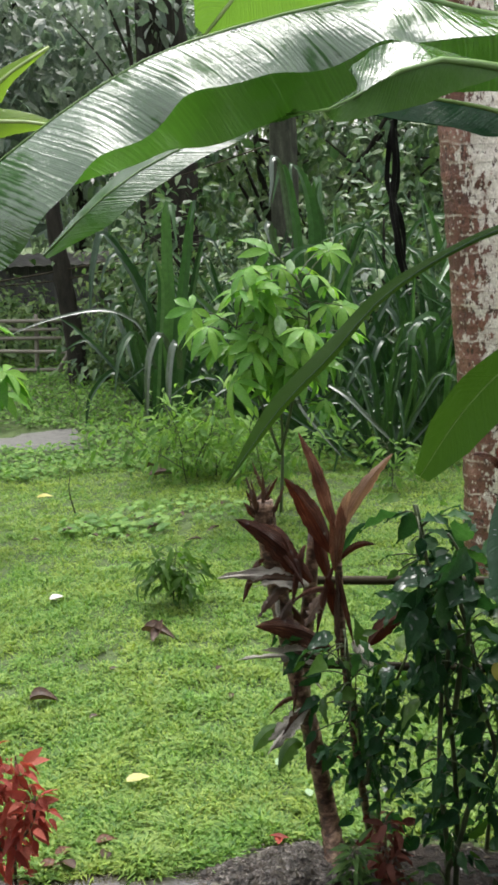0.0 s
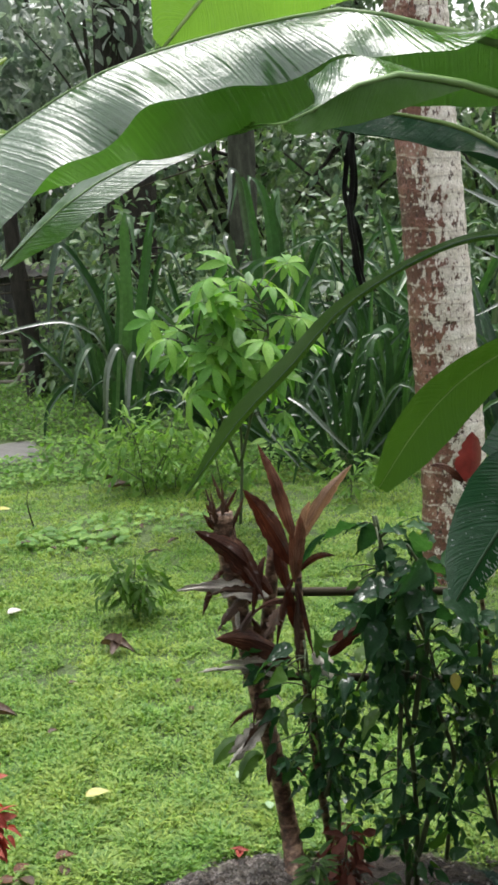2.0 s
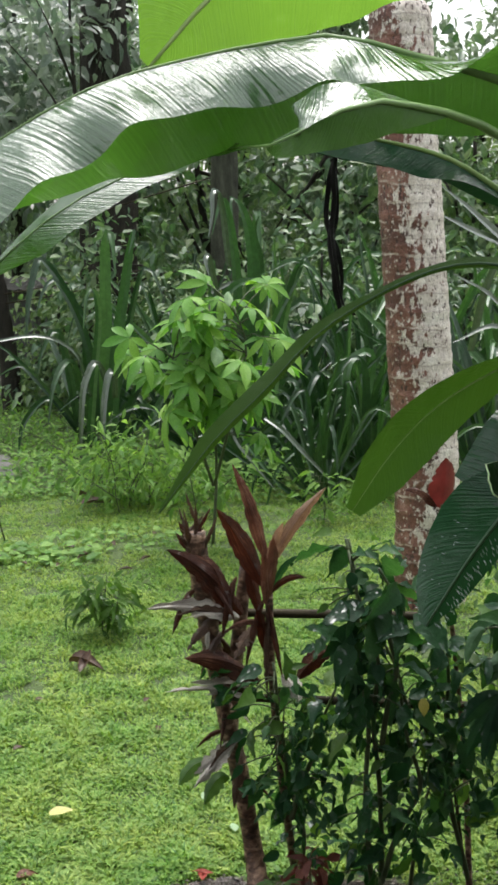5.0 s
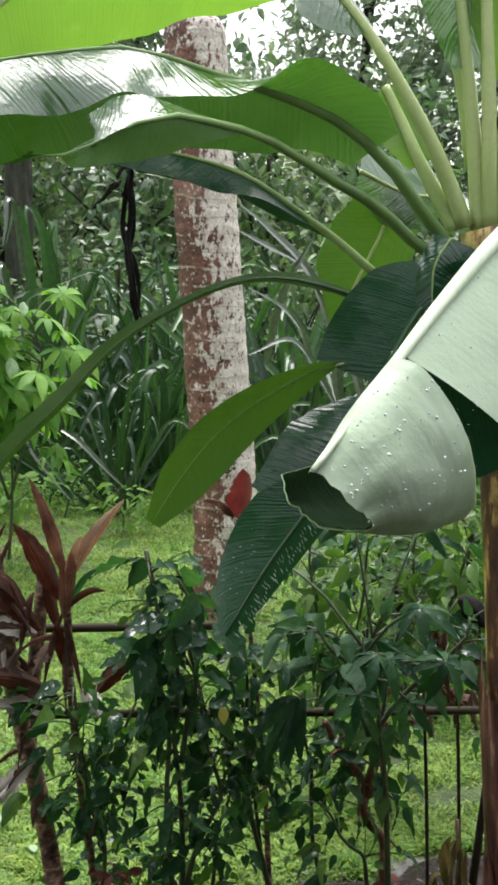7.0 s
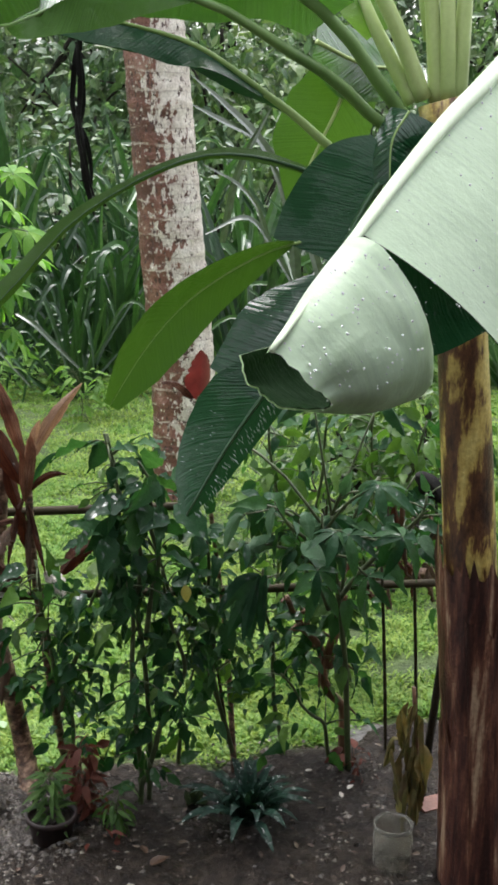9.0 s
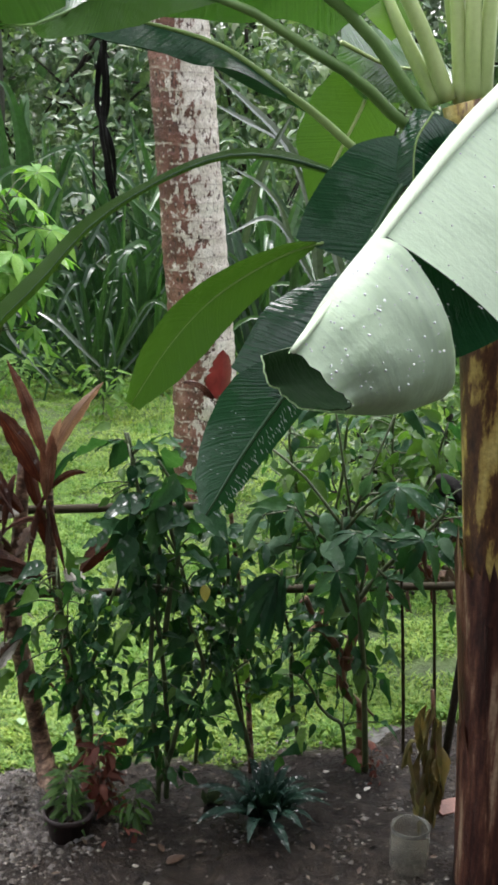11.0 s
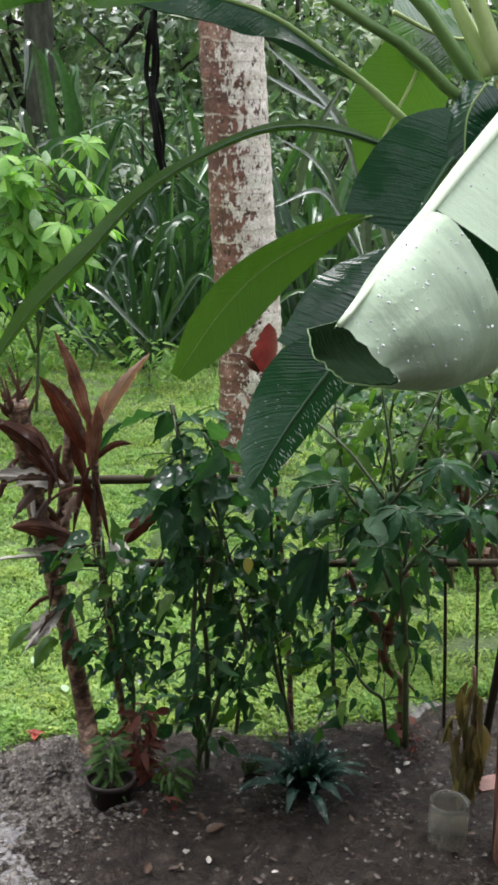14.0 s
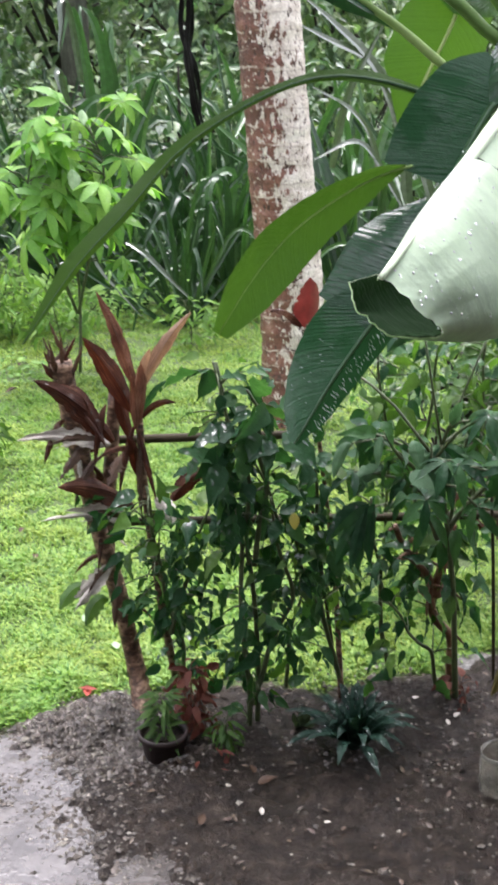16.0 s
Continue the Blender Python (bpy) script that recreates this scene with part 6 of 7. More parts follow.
for k, (pts, wd, mt) in enumerate((
    ([(0.561, 10.100, 0.834), (0.561, 10.040, 1.439), (0.543, 9.980, 1.928), (0.483, 9.920, 2.239), (0.407, 9.860, 2.380), (0.348, 9.800, 2.402), (0.366, 9.740, 2.261)], 0.130, STRAP),
    ([(0.628, 10.200, 0.820), (0.634, 10.140, 1.331), (0.620, 10.080, 1.828), (0.569, 10.020, 2.119), (0.602, 9.960, 2.260)], 0.100, STRAP_SHADE),
    ([(0.337, 9.900, 1.839), (0.280, 9.840, 2.313), (0.235, 9.780, 2.460), (0.195, 9.720, 2.440), (0.189, 9.660, 2.264), (0.159, 9.600, 2.071)], 0.060, SHINE),
    ([(0.242, 9.900, 1.553), (0.197, 9.840, 1.749), (0.163, 9.780, 1.922), (0.132, 9.720, 1.886), (0.165, 9.660, 1.755)], 0.060, SHINE),
    ([(0.185, 9.900, 1.604), (0.356, 9.840, 1.687), (0.547, 9.780, 1.711), (0.768, 9.720, 1.730)], 0.035, SHINE),
    ([(0.662, 9.600, 0.791), (0.787, 9.540, 1.459), (0.905, 9.480, 1.828), (0.955, 9.420, 1.900), (0.998, 9.360, 1.736), (1.021, 9.300, 1.465)], 0.060, STRAP_SHADE),
    ([(0.621, 9.900, 1.445), (0.770, 9.840, 1.827), (1.006, 9.780, 1.915), (1.240, 9.720, 2.094)], 0.045, STRAP),
    ([(0.259, 8.400, 0.782), (0.336, 8.340, 0.584), (0.464, 8.280, 0.411), (0.624, 8.220, 0.212)], 0.050, SHINE),
    ([(0.308, 8.350, 0.788), (0.397, 8.290, 0.590), (0.520, 8.230, 0.410), (0.671, 8.170, 0.230)], 0.045, STRAP),
    ([(0.554, 8.400, 0.730), (0.675, 8.340, 0.650), (0.835, 8.280, 0.485), (1.036, 8.220, 0.276)], 0.045, SHINE),
    ([(1.400, 9.000, 0.104), (1.401, 8.940, 0.623), (1.383, 8.880, 0.991), (1.330, 8.820, 1.132), (1.251, 8.760, 1.140), (1.172, 8.700, 1.061)], 0.085, STRAP_SHADE),
    ([(1.277, 9.200, 0.067), (1.285, 9.140, 0.643), (1.270, 9.080, 1.200), (1.290, 9.020, 1.560)], 0.060, STRAP))):
    strap(second_clump, pts, wd, mt, 20, 140 + k)
strap_clump((1.25, 9.6, 0.03), 28, 1.5, 0.08, 23, "clump of arching strap leaves beside the coconut trunk", material=STRAP_SHADE, explicit=(
    [(1.271, 9.300, 0.093), (1.316, 9.300, 0.759), (1.370, 9.200, 1.093), (1.219, 9.100, 1.016), (1.239, 9.000, 0.433)],))
strap_clump((2.6, 9.4, 0.03), 26, 1.8, 0.10, 24, "clump of long arching strap leaves shining with rain")
strap_clump((3.9, 9.0, 0.0), 22, 1.7, 0.10, 25, "clump of strap leaves at the lawn's far corner")
strap_clump((2.1, 11.0, 0.1), 22, 2.3, 0.12, 26, "tall clump of strap leaves under the trees")


for k, (cx, cy, cnt, ln, wd) in enumerate(((0.0, 10.6, 26, 1.9, 0.06), (0.9, 10.9, 26, 2.2, 0.07), (1.7, 10.2, 26, 2.0, 0.06), (2.9, 10.3, 28, 2.2, 0.07), (3.5, 9.6, 26, 2.0, 0.06), (1.5, 9.0, 22, 1.3, 0.05))):
    strap_clump((cx, cy, ground_height(cx, cy)), cnt, ln, wd, 40 + k, "clump of long narrow blades bent over by the rain", material=STRAP if k % 2 else STRAP_SHADE)


# ---- woods behind the lawn ----
def bush(name, center, radii, clumps, per, size, material, seed, label, category="bush", trunk=None, group="woodland bushes", flat=0.7):
    rng = np.random.default_rng(seed)
    c = np.array(center, dtype=float)
    base = (c[0], c[1], float(ground_z(c[0], c[1])))
    ob = thing(name, base, label, category, group)
    d = rand_dirs(rng, clumps)
    r = rng.uniform(0.35, 1.0, clumps) ** 0.6
    cc = c + d * r[:, None] * np.array(radii)
    cc[:, 2] = np.maximum(cc[:, 2], base[2] + 0.05)
    pos = np.repeat(cc, per, 0) + rng.normal(0, 1, (clumps * per, 3)) * size * 1.6
    k = len(pos)
    out = np.repeat(d, per, 0) * 0.6 + rng.normal(0, 0.7, (k, 3))
    out[:, 2] -= 0.45
    up = rng.normal(0, 0.45, (k, 3)) + np.array((0, -0.35, 1))
    L = size * rng.uniform(0.6, 1.3, k)
    v, f = leaf_cloud(pos, out, up, L, L * rng.uniform(0.38, 0.6, k))
    stuff("foliage", v, f, material, ob)
    top = c + np.array((0, 0, radii[2] * 0.6))
    rad = trunk or 0.035
    pts = [np.array(base) - (0, 0, 0.1), np.array(base) * 0.5 + c * 0.5 + rng.normal(0, 0.08, 3), c, top]
    part("trunk", tube(pts, [rad, rad * 0.8, rad * 0.3], 10 if trunk else 6), BARK, ob)
    for j in range(min(clumps, 7)):
        e = cc[j]
        s = spline(pts, 20)[0][rng.integers(8, 18)]
        part("limb", tube([s, (s + e) / 2 + (0, 0, 0.08), e], [rad * 0.4, rad * 0.15], 5, 6), BARK, ob)
    return ob


def woods():
    rng = np.random.default_rng(31)
    k = 0
    for x in np.arange(-1.2, 7.2, 0.75):
        y = 11.8 + rng.uniform(-0.7, 0.9)
        h = rng.uniform(0.8, 1.5)
        bush("bush", (x + rng.uniform(-0.3, 0.3), y, 0.3 + h * 0.75), (0.75, 0.7, h), 60, 12, 0.13, BUSH if k % 2 else BUSH_PALE, 100 + k, "dense wet green bush at the edge of the wood")
        k += 1
    for x in np.arange(-0.95, 9.0, 1.15):
        y = 14.3 + rng.uniform(-0.8, 1.0)
        h = rng.uniform(1.3, 2.0) * (0.8 if 2.4 < x < 4.6 else 1.0)
        bush("small_tree", (x + rng.uniform(-0.4, 0.4), y, 1.6 + h * 0.8), (1.1, 1.0, h), 90, 12, 0.17, (BUSH, BUSH_PALE, BUSH)[k % 3], 100 + k, "leafy small tree in the wood behind the lawn", "tree", 0.07, "woodland trees")
        k += 1
    for x in np.arange(-7.0, 14.0, 2.0):
        y = 19.5 + rng.uniform(-1.0, 1.5)
        gap = 4.5 < x < 6.5
        bush("tall_tree", (x - 0.5 * (2 < x < 4), y, 2.9 if gap else 5.2), (1.9, 1.6, 2.2 if gap else 4.2), 200, 24 if x < 3 else 36, 0.17 if x < 3 else 0.2, HAZE_CANOPY, 100 + k, "tall tree far back in the wood, leaves paled for haze", "tree", 0.16, "woodland trees")
        k += 1
    for x, y, h, m in ((-1.5, 13.1, 0.85, BUSH_LIGHT), (-1.55, 12.7, 0.3, BUSH), (-3.3, 14.2, 0.45, BUSH_LIGHT), (-2.6, 14.4, 0.5, BUSH_LIGHT), (-0.9, 12.8, 0.75, BUSH_PALE), (-3.2, 15.3, 0.5, BUSH_PALE)):
        bush("bush", (x, y, 0.25 + h * 0.8), (0.6, 0.5, h), 50, 12, 0.11, m, 300 + k, "leafy olive green bush near the fence")
        k += 1
    for x in np.arange(-1.3, 9.0, 1.05):
        bush("bush", (x + rng.uniform(-0.3, 0.3), 17.0 + rng.uniform(-0.5, 0.5), 1.25), (0.85, 0.5, 0.95), 55, 13, 0.15, BUSH, 500 + k, "dim undergrowth bush deep in the wood")
        k += 1
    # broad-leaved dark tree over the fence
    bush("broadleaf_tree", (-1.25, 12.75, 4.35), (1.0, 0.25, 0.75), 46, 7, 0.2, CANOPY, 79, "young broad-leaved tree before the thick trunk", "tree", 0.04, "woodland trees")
    bush("broadleaf_tree", (-3.9, 15.0, 4.0), (2.9, 1.1, 1.35), 420, 10, 0.2, CANOPY, 77, "broad-leaved tree, its grey shine and haze put into pale leaf colour", "tree", 0.12, "woodland trees")
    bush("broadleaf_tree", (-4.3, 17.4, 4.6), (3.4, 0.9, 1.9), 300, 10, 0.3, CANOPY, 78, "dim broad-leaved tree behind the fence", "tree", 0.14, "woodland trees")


woods()


MOSSY = solid_mat("mossy_bark", [(0.3, (0.02, 0.022, 0.016)), (0.55, (0.055, 0.06, 0.042)), (0.75, (0.12, 0.12, 0.095))], 7.0, 0.75, 0.9, 0.02, stretch=(2, 2, 0.6), spec=0.15)


def far_trunk(points, r, label, bark=BARK):
    base = Vector(points[0])
    ob = thing("tree_trunk", base, label, "tree trunk", "woodland trees")
    part("trunk", tube([base - Vector((0, 0, 0.2)), *points[1:]], r, 14, 24, 0.05, np.random.default_rng(6)), bark, ob)
    for k, (u, dx) in enumerate(((0.62, 0.5), (0.8, -0.6), (0.9, 0.4))):
        a = Vector(points[1]).lerp(Vector(points[-1]), u)
        part("limb", tube([a, a + Vector((dx * 0.5, -0.1, 0.3)), a + Vector((dx, -0.15, 0.5 + 0.1 * k))], [r[-1] * 0.3, r[-1] * 0.2, r[-1] * 0.08], 7), BARK, ob)


far_trunk([(-0.925, 13.200, -0.024), (-0.869, 13.200, 1.744), (-0.878, 13.200, 2.811), (-0.927, 13.200, 4.670), (-0.98, 13.25, 7.2)], [0.3, 0.27, 0.26], "thick dark wet tree trunk")
far_trunk([(0.429, 12.000, 0.127), (0.369, 12.000, 1.679), (0.361, 12.000, 2.707), (0.360, 12.000, 4.077), (0.37, 12.05, 6.2)], [0.15, 0.14, 0.12], "mossy grey tree trunk", MOSSY)

# pale backdrop of cloud-veiled hills behind the trees
HILL = solid_mat("far_woods", [(0.3, (0.08, 0.11, 0.09)), (0.7, (0.12, 0.15, 0.125))], 0.5, 0.9)
hx = np.linspace(-60, 70, 60)
v = []
for x in hx:
    v += [(x, 46, 0.5), (x, 46, 4.2 + 1.2 * math.sin(x * 0.21) + 0.5 * math.sin(x * 0.83))]
tagged(part("backdrop", (v, [(2 * i, 2 * i + 2, 2 * i + 3, 2 * i + 1) for i in range(len(hx) - 1)]), HILL), "dim wooded rise far behind the trees", "backdrop", kind="structure")


# ---- bamboo rails and fence post ----
def rails():
    ob = thing("bamboo_fence", (0.5, 3.2, 0.0), "low fence of thin bamboo rails tied to sticks", "fence")
    for pts, r in (([(0.017, 3.300, 0.911), (0.221, 3.300, 0.901), (0.498, 3.280, 0.898), (0.706, 3.250, 0.899)], 0.013), ([(0.107, 3.220, 0.668), (0.693, 3.200, 0.639), (1.120, 3.150, 0.633), (1.524, 3.100, 0.629)], 0.013)):
        part("rail", tube(pts, [r, r * 1.1, r], 9, 16), BAMBOO, ob)
    for a, b in (((1.534, 3.266, 0.000), (1.396, 3.100, 0.857)), ((1.371, 3.146, 0.000), (1.278, 3.050, 0.734)), ((0.893, 3.387, 0.000), (0.686, 3.200, 1.042))):
        part("stake", tube([Vector(a) - Vector((0, 0, 0.1)), (Vector(a) + Vector(b)) / 2, b], [0.006, 0.006, 0.005], 7), BAMBOO, ob)


rails()


def fence_post():
    base = Vector((-1.998, 12.600, 0.033))
    ob = thing("fence_post", base, "dark weathered tree-trunk post carrying sagging wires", "fence post")
    part("post", tube([base - Vector((0, 0, 0.4)), (-1.988, 12.600, 0.544), (-2.059, 12.600, 1.173), (-2.119, 12.600, 1.729), (-2.175, 12.600, 2.334)], [0.12, 0.11, 0.1, 0.08], 12, 24, 0.06, np.random.default_rng(1)), BARK, ob)
    for a, m, b in (((-3.018, 12.600, 1.322), (-2.070, 12.550, 1.380), (-0.626, 12.400, 1.635)), ((-3.015, 12.600, 1.353), (-2.064, 12.550, 1.484), (-0.500, 12.400, 1.751)), ((-1.922, 12.550, 1.785), (-1.085, 12.400, 2.301), (0.245, 12.000, 2.710))):
        part("wire", tube([a, m, b], [0.008, 0.008], 5, 12), BAMBOO, ob)


fence_post()


# ---- more strap leaves and herbs along the lawn's far edge ----
clump = strap_clump((2.35, 8.6, 0.0), 24, 1.9, 0.07, 28, "clump of narrow arching leaves behind the coconut trunk", material=STRAP_SHADE)
for k, pts in enumerate((
    [(2.675, 8.300, 0.713), (2.602, 8.300, 1.412), (2.366, 8.200, 1.921), (2.037, 8.100, 2.219), (1.749, 8.000, 2.424)],
    [(2.848, 8.300, 0.977), (2.640, 8.300, 1.585), (2.329, 8.200, 1.962), (1.997, 8.100, 2.117), (1.742, 8.000, 2.227)],
    [(2.496, 8.300, 0.626), (2.403, 8.300, 1.324), (2.210, 8.200, 1.626), (1.879, 8.100, 1.810)],
    [(2.767, 8.300, 0.712), (2.541, 8.200, 1.033), (2.233, 8.100, 1.423), (1.869, 8.000, 1.325)],
    [(2.073, 8.300, 1.236), (2.163, 8.200, 1.750), (2.378, 8.100, 2.209)])):
    strap(clump, pts, 0.10 if k < 2 else 0.06, SHINE, 15, 90 + k)
strap_clump((3.2, 8.2, 0.0), 26, 1.6, 0.055, 29, "clump of narrow grassy leaves at the lawn's edge")
strap_clump((1.0, 8.7, 0.0), 26, 1.25, 0.05, 30, "clump of narrow drooping grassy leaves", material=STRAP_SHADE)
strap_clump((0.55, 9.3, 0.0), 20, 1.45, 0.07, 32, "clump of bent strap leaves behind the cassava", material=STRAP_SHADE, explicit=(
    [(0.453, 9.200, 0.594), (0.612, 9.200, 1.235), (0.879, 9.100, 1.863), (0.555, 9.000, 1.779)], [(0.657, 9.200, 0.592), (0.746, 9.200, 1.327), (0.892, 9.100, 1.863), (1.197, 9.000, 1.526)],
    [(1.391, 9.000, 0.617), (1.453, 9.000, 1.122), (1.323, 8.900, 1.154), (1.221, 8.800, 1.007), (1.259, 8.800, 0.467)], [(0.209, 9.000, 1.511), (0.382, 9.000, 1.710), (0.678, 8.900, 1.732)]))
strap_clump((4.6, 8.4, 0.0), 20, 1.6, 0.08, 33, "clump of strap leaves behind the banana plant")
for hx0, hy0, hs in ((-1.75, 10.9, 61), (-2.35, 11.4, 62), (-1.2, 10.6, 63), (-2.9, 11.2, 64), (-0.75, 9.6, 65)):
    shrub((hx0, hy0, ground_height(hx0, hy0)), [[None, (hx0, hy0, 0.35), (hx0 - 0.1, hy0 - 0.05, 0.5)], [(hx0, hy0, 0.1), (hx0 + 0.35, hy0, 0.3), (hx0 + 0.5, hy0 - 0.05, 0.4)], [(hx0, hy0, 0.1), (hx0 - 0.35, hy0, 0.28), (hx0 - 0.5, hy0, 0.36)]],
          190, 0.06, HERB_LEAVES, hs, "low leafy herb on the rough ground beyond the lawn", twig=0.3, low=0.05, group="herbs", name="herb", radius=0.005)
def edge_herbs():
    shrub((-0.647, 8.797, 0.0), [[None, (-0.649, 8.772, 0.325), (-0.650, 8.747, 0.650)], [(-0.647, 8.797, 0.050), (-0.559, 8.722, 0.325), (-0.789, 8.692, 0.455)]], 90, 0.125, HERB_LANCES, 140, "light green herb with upright narrow leaves at the lawn's edge", twig=0.2, low=0.08, group="herbs", name="herb", radius=0.005)
    shrub((-0.483, 8.655, 0.0), [[None, (-0.482, 8.630, 0.267), (-0.481, 8.605, 0.534)], [(-0.483, 8.655, 0.050), (-0.392, 8.580, 0.267), (-0.342, 8.550, 0.374)]], 90, 0.125, HERB_LANCES, 141, "light green herb with upright narrow leaves at the lawn's edge", twig=0.2, low=0.08, group="herbs", name="herb", radius=0.005)
    shrub((-0.337, 8.674, 0.0), [[None, (-0.286, 8.649, 0.339), (-0.236, 8.624, 0.678)], [(-0.337, 8.674, 0.050), (-0.196, 8.599, 0.339), (-0.426, 8.569, 0.475)]], 90, 0.125, HERB_LANCES, 142, "light green herb with upright narrow leaves at the lawn's edge", twig=0.2, low=0.08, group="herbs", name="herb", radius=0.005)
    shrub((-0.220, 8.818, 0.0), [[None, (-0.202, 8.793, 0.192), (-0.183, 8.768, 0.384)], [(-0.220, 8.818, 0.050), (-0.112, 8.743, 0.192), (-0.061, 8.713, 0.269)]], 90, 0.125, HERB_LANCES, 143, "light green herb with upright narrow leaves at the lawn's edge", twig=0.2, low=0.08, group="herbs", name="herb", radius=0.005)
    shrub((-0.793, 8.940, 0.0), [[None, (-0.784, 8.915, 0.236), (-0.776, 8.890, 0.472)], [(-0.793, 8.940, 0.050), (-0.695, 8.865, 0.236), (-0.924, 8.835, 0.330)]], 90, 0.125, HERB_LANCES, 144, "light green herb with upright narrow leaves at the lawn's edge", twig=0.2, low=0.08, group="herbs", name="herb", radius=0.005)


edge_herbs()
shrub((-0.55, 8.5, 0.0), [[None, (-0.6, 8.5, 0.3), (-0.7, 8.45, 0.62)], [(-0.5, 8.5, 0.1), (-0.35, 8.45, 0.4), (-0.3, 8.4, 0.66)], [(-0.55, 8.45, 0.1), (-0.9, 8.4, 0.35), (-1.05, 8.35, 0.5)]], 260, 0.08, HERB_LEAVES, 41, "light green leafy herb at the lawn's edge", twig=0.28, low=0.02, group="herbs", name="herb", radius=0.005)
shrub((0.05, 8.3, 0.0), [[None, (0.0, 8.25, 0.25), (-0.08, 8.2, 0.5)], [(0.08, 8.3, 0.1), (0.3, 8.25, 0.3), (0.42, 8.2, 0.45)]], 210, 0.09, HERB_LEAVES, 42, "light green leafy herb under the cassava", twig=0.28, low=0.02, group="herbs", name="herb", radius=0.005)
shrub((0.95, 8.0, 0.0), [[None, (0.95, 8.0, 0.25), (0.9, 7.95, 0.4)], [(1.0, 8.0, 0.05), (1.25, 7.95, 0.2), (1.4, 7.9, 0.35)]], 180, 0.08, HERB_LEAVES, 43, "low green herb beside the coconut trunk", twig=0.25, low=0.05, group="herbs", name="herb", radius=0.005)
shrub((2.4, 7.6, 0.0), [[None, (2.4, 7.6, 0.25), (2.35, 7.55, 0.45)], [(2.5, 7.6, 0.05), (2.9, 7.55, 0.3), (3.0, 7.5, 0.5)]], 200, 0.08, HERB_LEAVES, 44, "low green herb at the lawn's far corner", twig=0.3, low=0.05, group="herbs", name="herb", radius=0.005)
shrub((-0.475, 5.714, 0.000), [[None, (-0.462, 5.650, 0.214), (-0.442, 5.650, 0.336)], [(-0.483, 5.650, 0.060), (-0.532, 5.600, 0.201), (-0.558, 5.600, 0.263)], [(-0.453, 5.650, 0.059), (-0.386, 5.600, 0.197), (-0.368, 5.600, 0.273)]], 210, 0.08, [leaf_shape("weed_leaf", HEDGE_LIT, 0.28, 0.4, 0.3)], 45, "tuft of upright weed standing on the lawn", twig=0.13, low=0.1, group="herbs", name="weed", radius=0.005)


# ---- lawn litter ----
def flat_weeds(center, rx, ry, count, size, seed, label):
    rng = np.random.default_rng(seed)
    a, r = rng.uniform(0, 2 * np.pi, count), np.sqrt(rng.random(count))
    x, y = center[0] + rx * r * np.cos(a), center[1] + ry * r * np.sin(a)
    ax = rand_dirs(rng, count, 0.3)
    ax[:, 2] = np.abs(ax[:, 2])
    L = size * rng.uniform(0.5, 1.3, count)
    v, f = leaf_cloud(np.stack([x, y, ground_z(x, y) + rng.uniform(0.01, 0.07, count)], 1), ax, np.tile((0, -0.3, 1.0), (count, 1)), L, L * 0.75, 0.2)
    stuff("weed_patch", v, f, WEED, label=label, category="weeds")


flat_weeds((-0.981, 7.153, 0.000), 0.42, 0.3, 130, 0.075, 51, "patch of broad-leaved weeds on the lawn")
flat_weeds((-0.488, 7.609, 0.000), 0.5, 0.35, 90, 0.06, 52, "sparse broad-leaved weeds on the lawn")


def litter_leaf(pos, length, width, material, label, turn=0.0, curl=0.6, fold=0.9, lift=0.03):
    me = leaf_shape("fallen_leaf", material, width / length, curl, fold, 8)
    ob = new("fallen_leaf", me)
    ob.matrix_basis = Matrix.Translation(Vector(pos) + Vector((0, 0, lift))) @ pose(0, 0, 0, 6, -8, turn) @ Matrix.Scale(length, 4)
    return tagged(ob, label, "leaf", "fallen leaves")


litter_leaf((-0.591, 5.207, 0.000), 0.17, 0.07, DRY, "curled dark brown dead leaf on the lawn", -20, 0.3, 1.4, 0.04)
litter_leaf((-0.534, 5.093, 0.000), 0.12, 0.05, DRY, "curled dark brown dead leaf on the lawn", 70, -0.5, 1.2, 0.03)
litter_leaf((-0.991, 4.437, 0.000), 0.12, 0.07, DRY, "curled dark brown dead leaf on the lawn", 10, 0.3, 1.2, 0.04)
litter_leaf((-0.509, 3.718, 0.000), 0.085, 0.05, YELLOW, "yellow fallen leaf on the lawn", 15, 0.1, 0.3, 0.04)
litter_leaf((-1.124, 5.691, 0.000), 0.08, 0.06, SILVER, "whitish fallen leaf on the lawn", 30, 0.1, 0.4, 0.05)
litter_leaf((-1.613, 7.960, 0.000), 0.12, 0.07, YELLOW, "pale fallen leaf on the lawn", 0, 0.1, 0.4, 0.05)
litter_leaf((-0.841, 8.494, 0.000), 0.22, 0.1, DRY, "brown dead leaf at the lawn's edge", 20, 0.2, 0.8, 0.06)
litter_leaf((-0.790, 8.680, 0.000), 0.2, 0.09, DRY, "brown dead leaf at the lawn's edge", 120, 0.3, 0.8, 0.08)
litter_leaf((0.027, 3.803, 0.000), 0.05, 0.04, PALE_LEAF, "whitish fallen leaf on the lawn", 40, 0.1, 0.4, 0.04)
litter_leaf((0.137, 3.570, 0.000), 0.05, 0.03, PALE_LEAF, "whitish fallen leaf on the lawn", 100, 0.1, 0.4, 0.04)
for k, (p, t) in enumerate((((-0.702, 4.778, 0.000), 0), ((-0.218, 4.735, 0.000), 60), ((-0.719, 4.277, 0.000), 40), ((-1.457, 6.934, 0.000), 10), ((-0.149, 4.434, 0.000), 90))):
    litter_leaf(p, 0.05, 0.025, DRY, "small brown dead leaf on the lawn", t, 0.2, 0.8, 0.025)

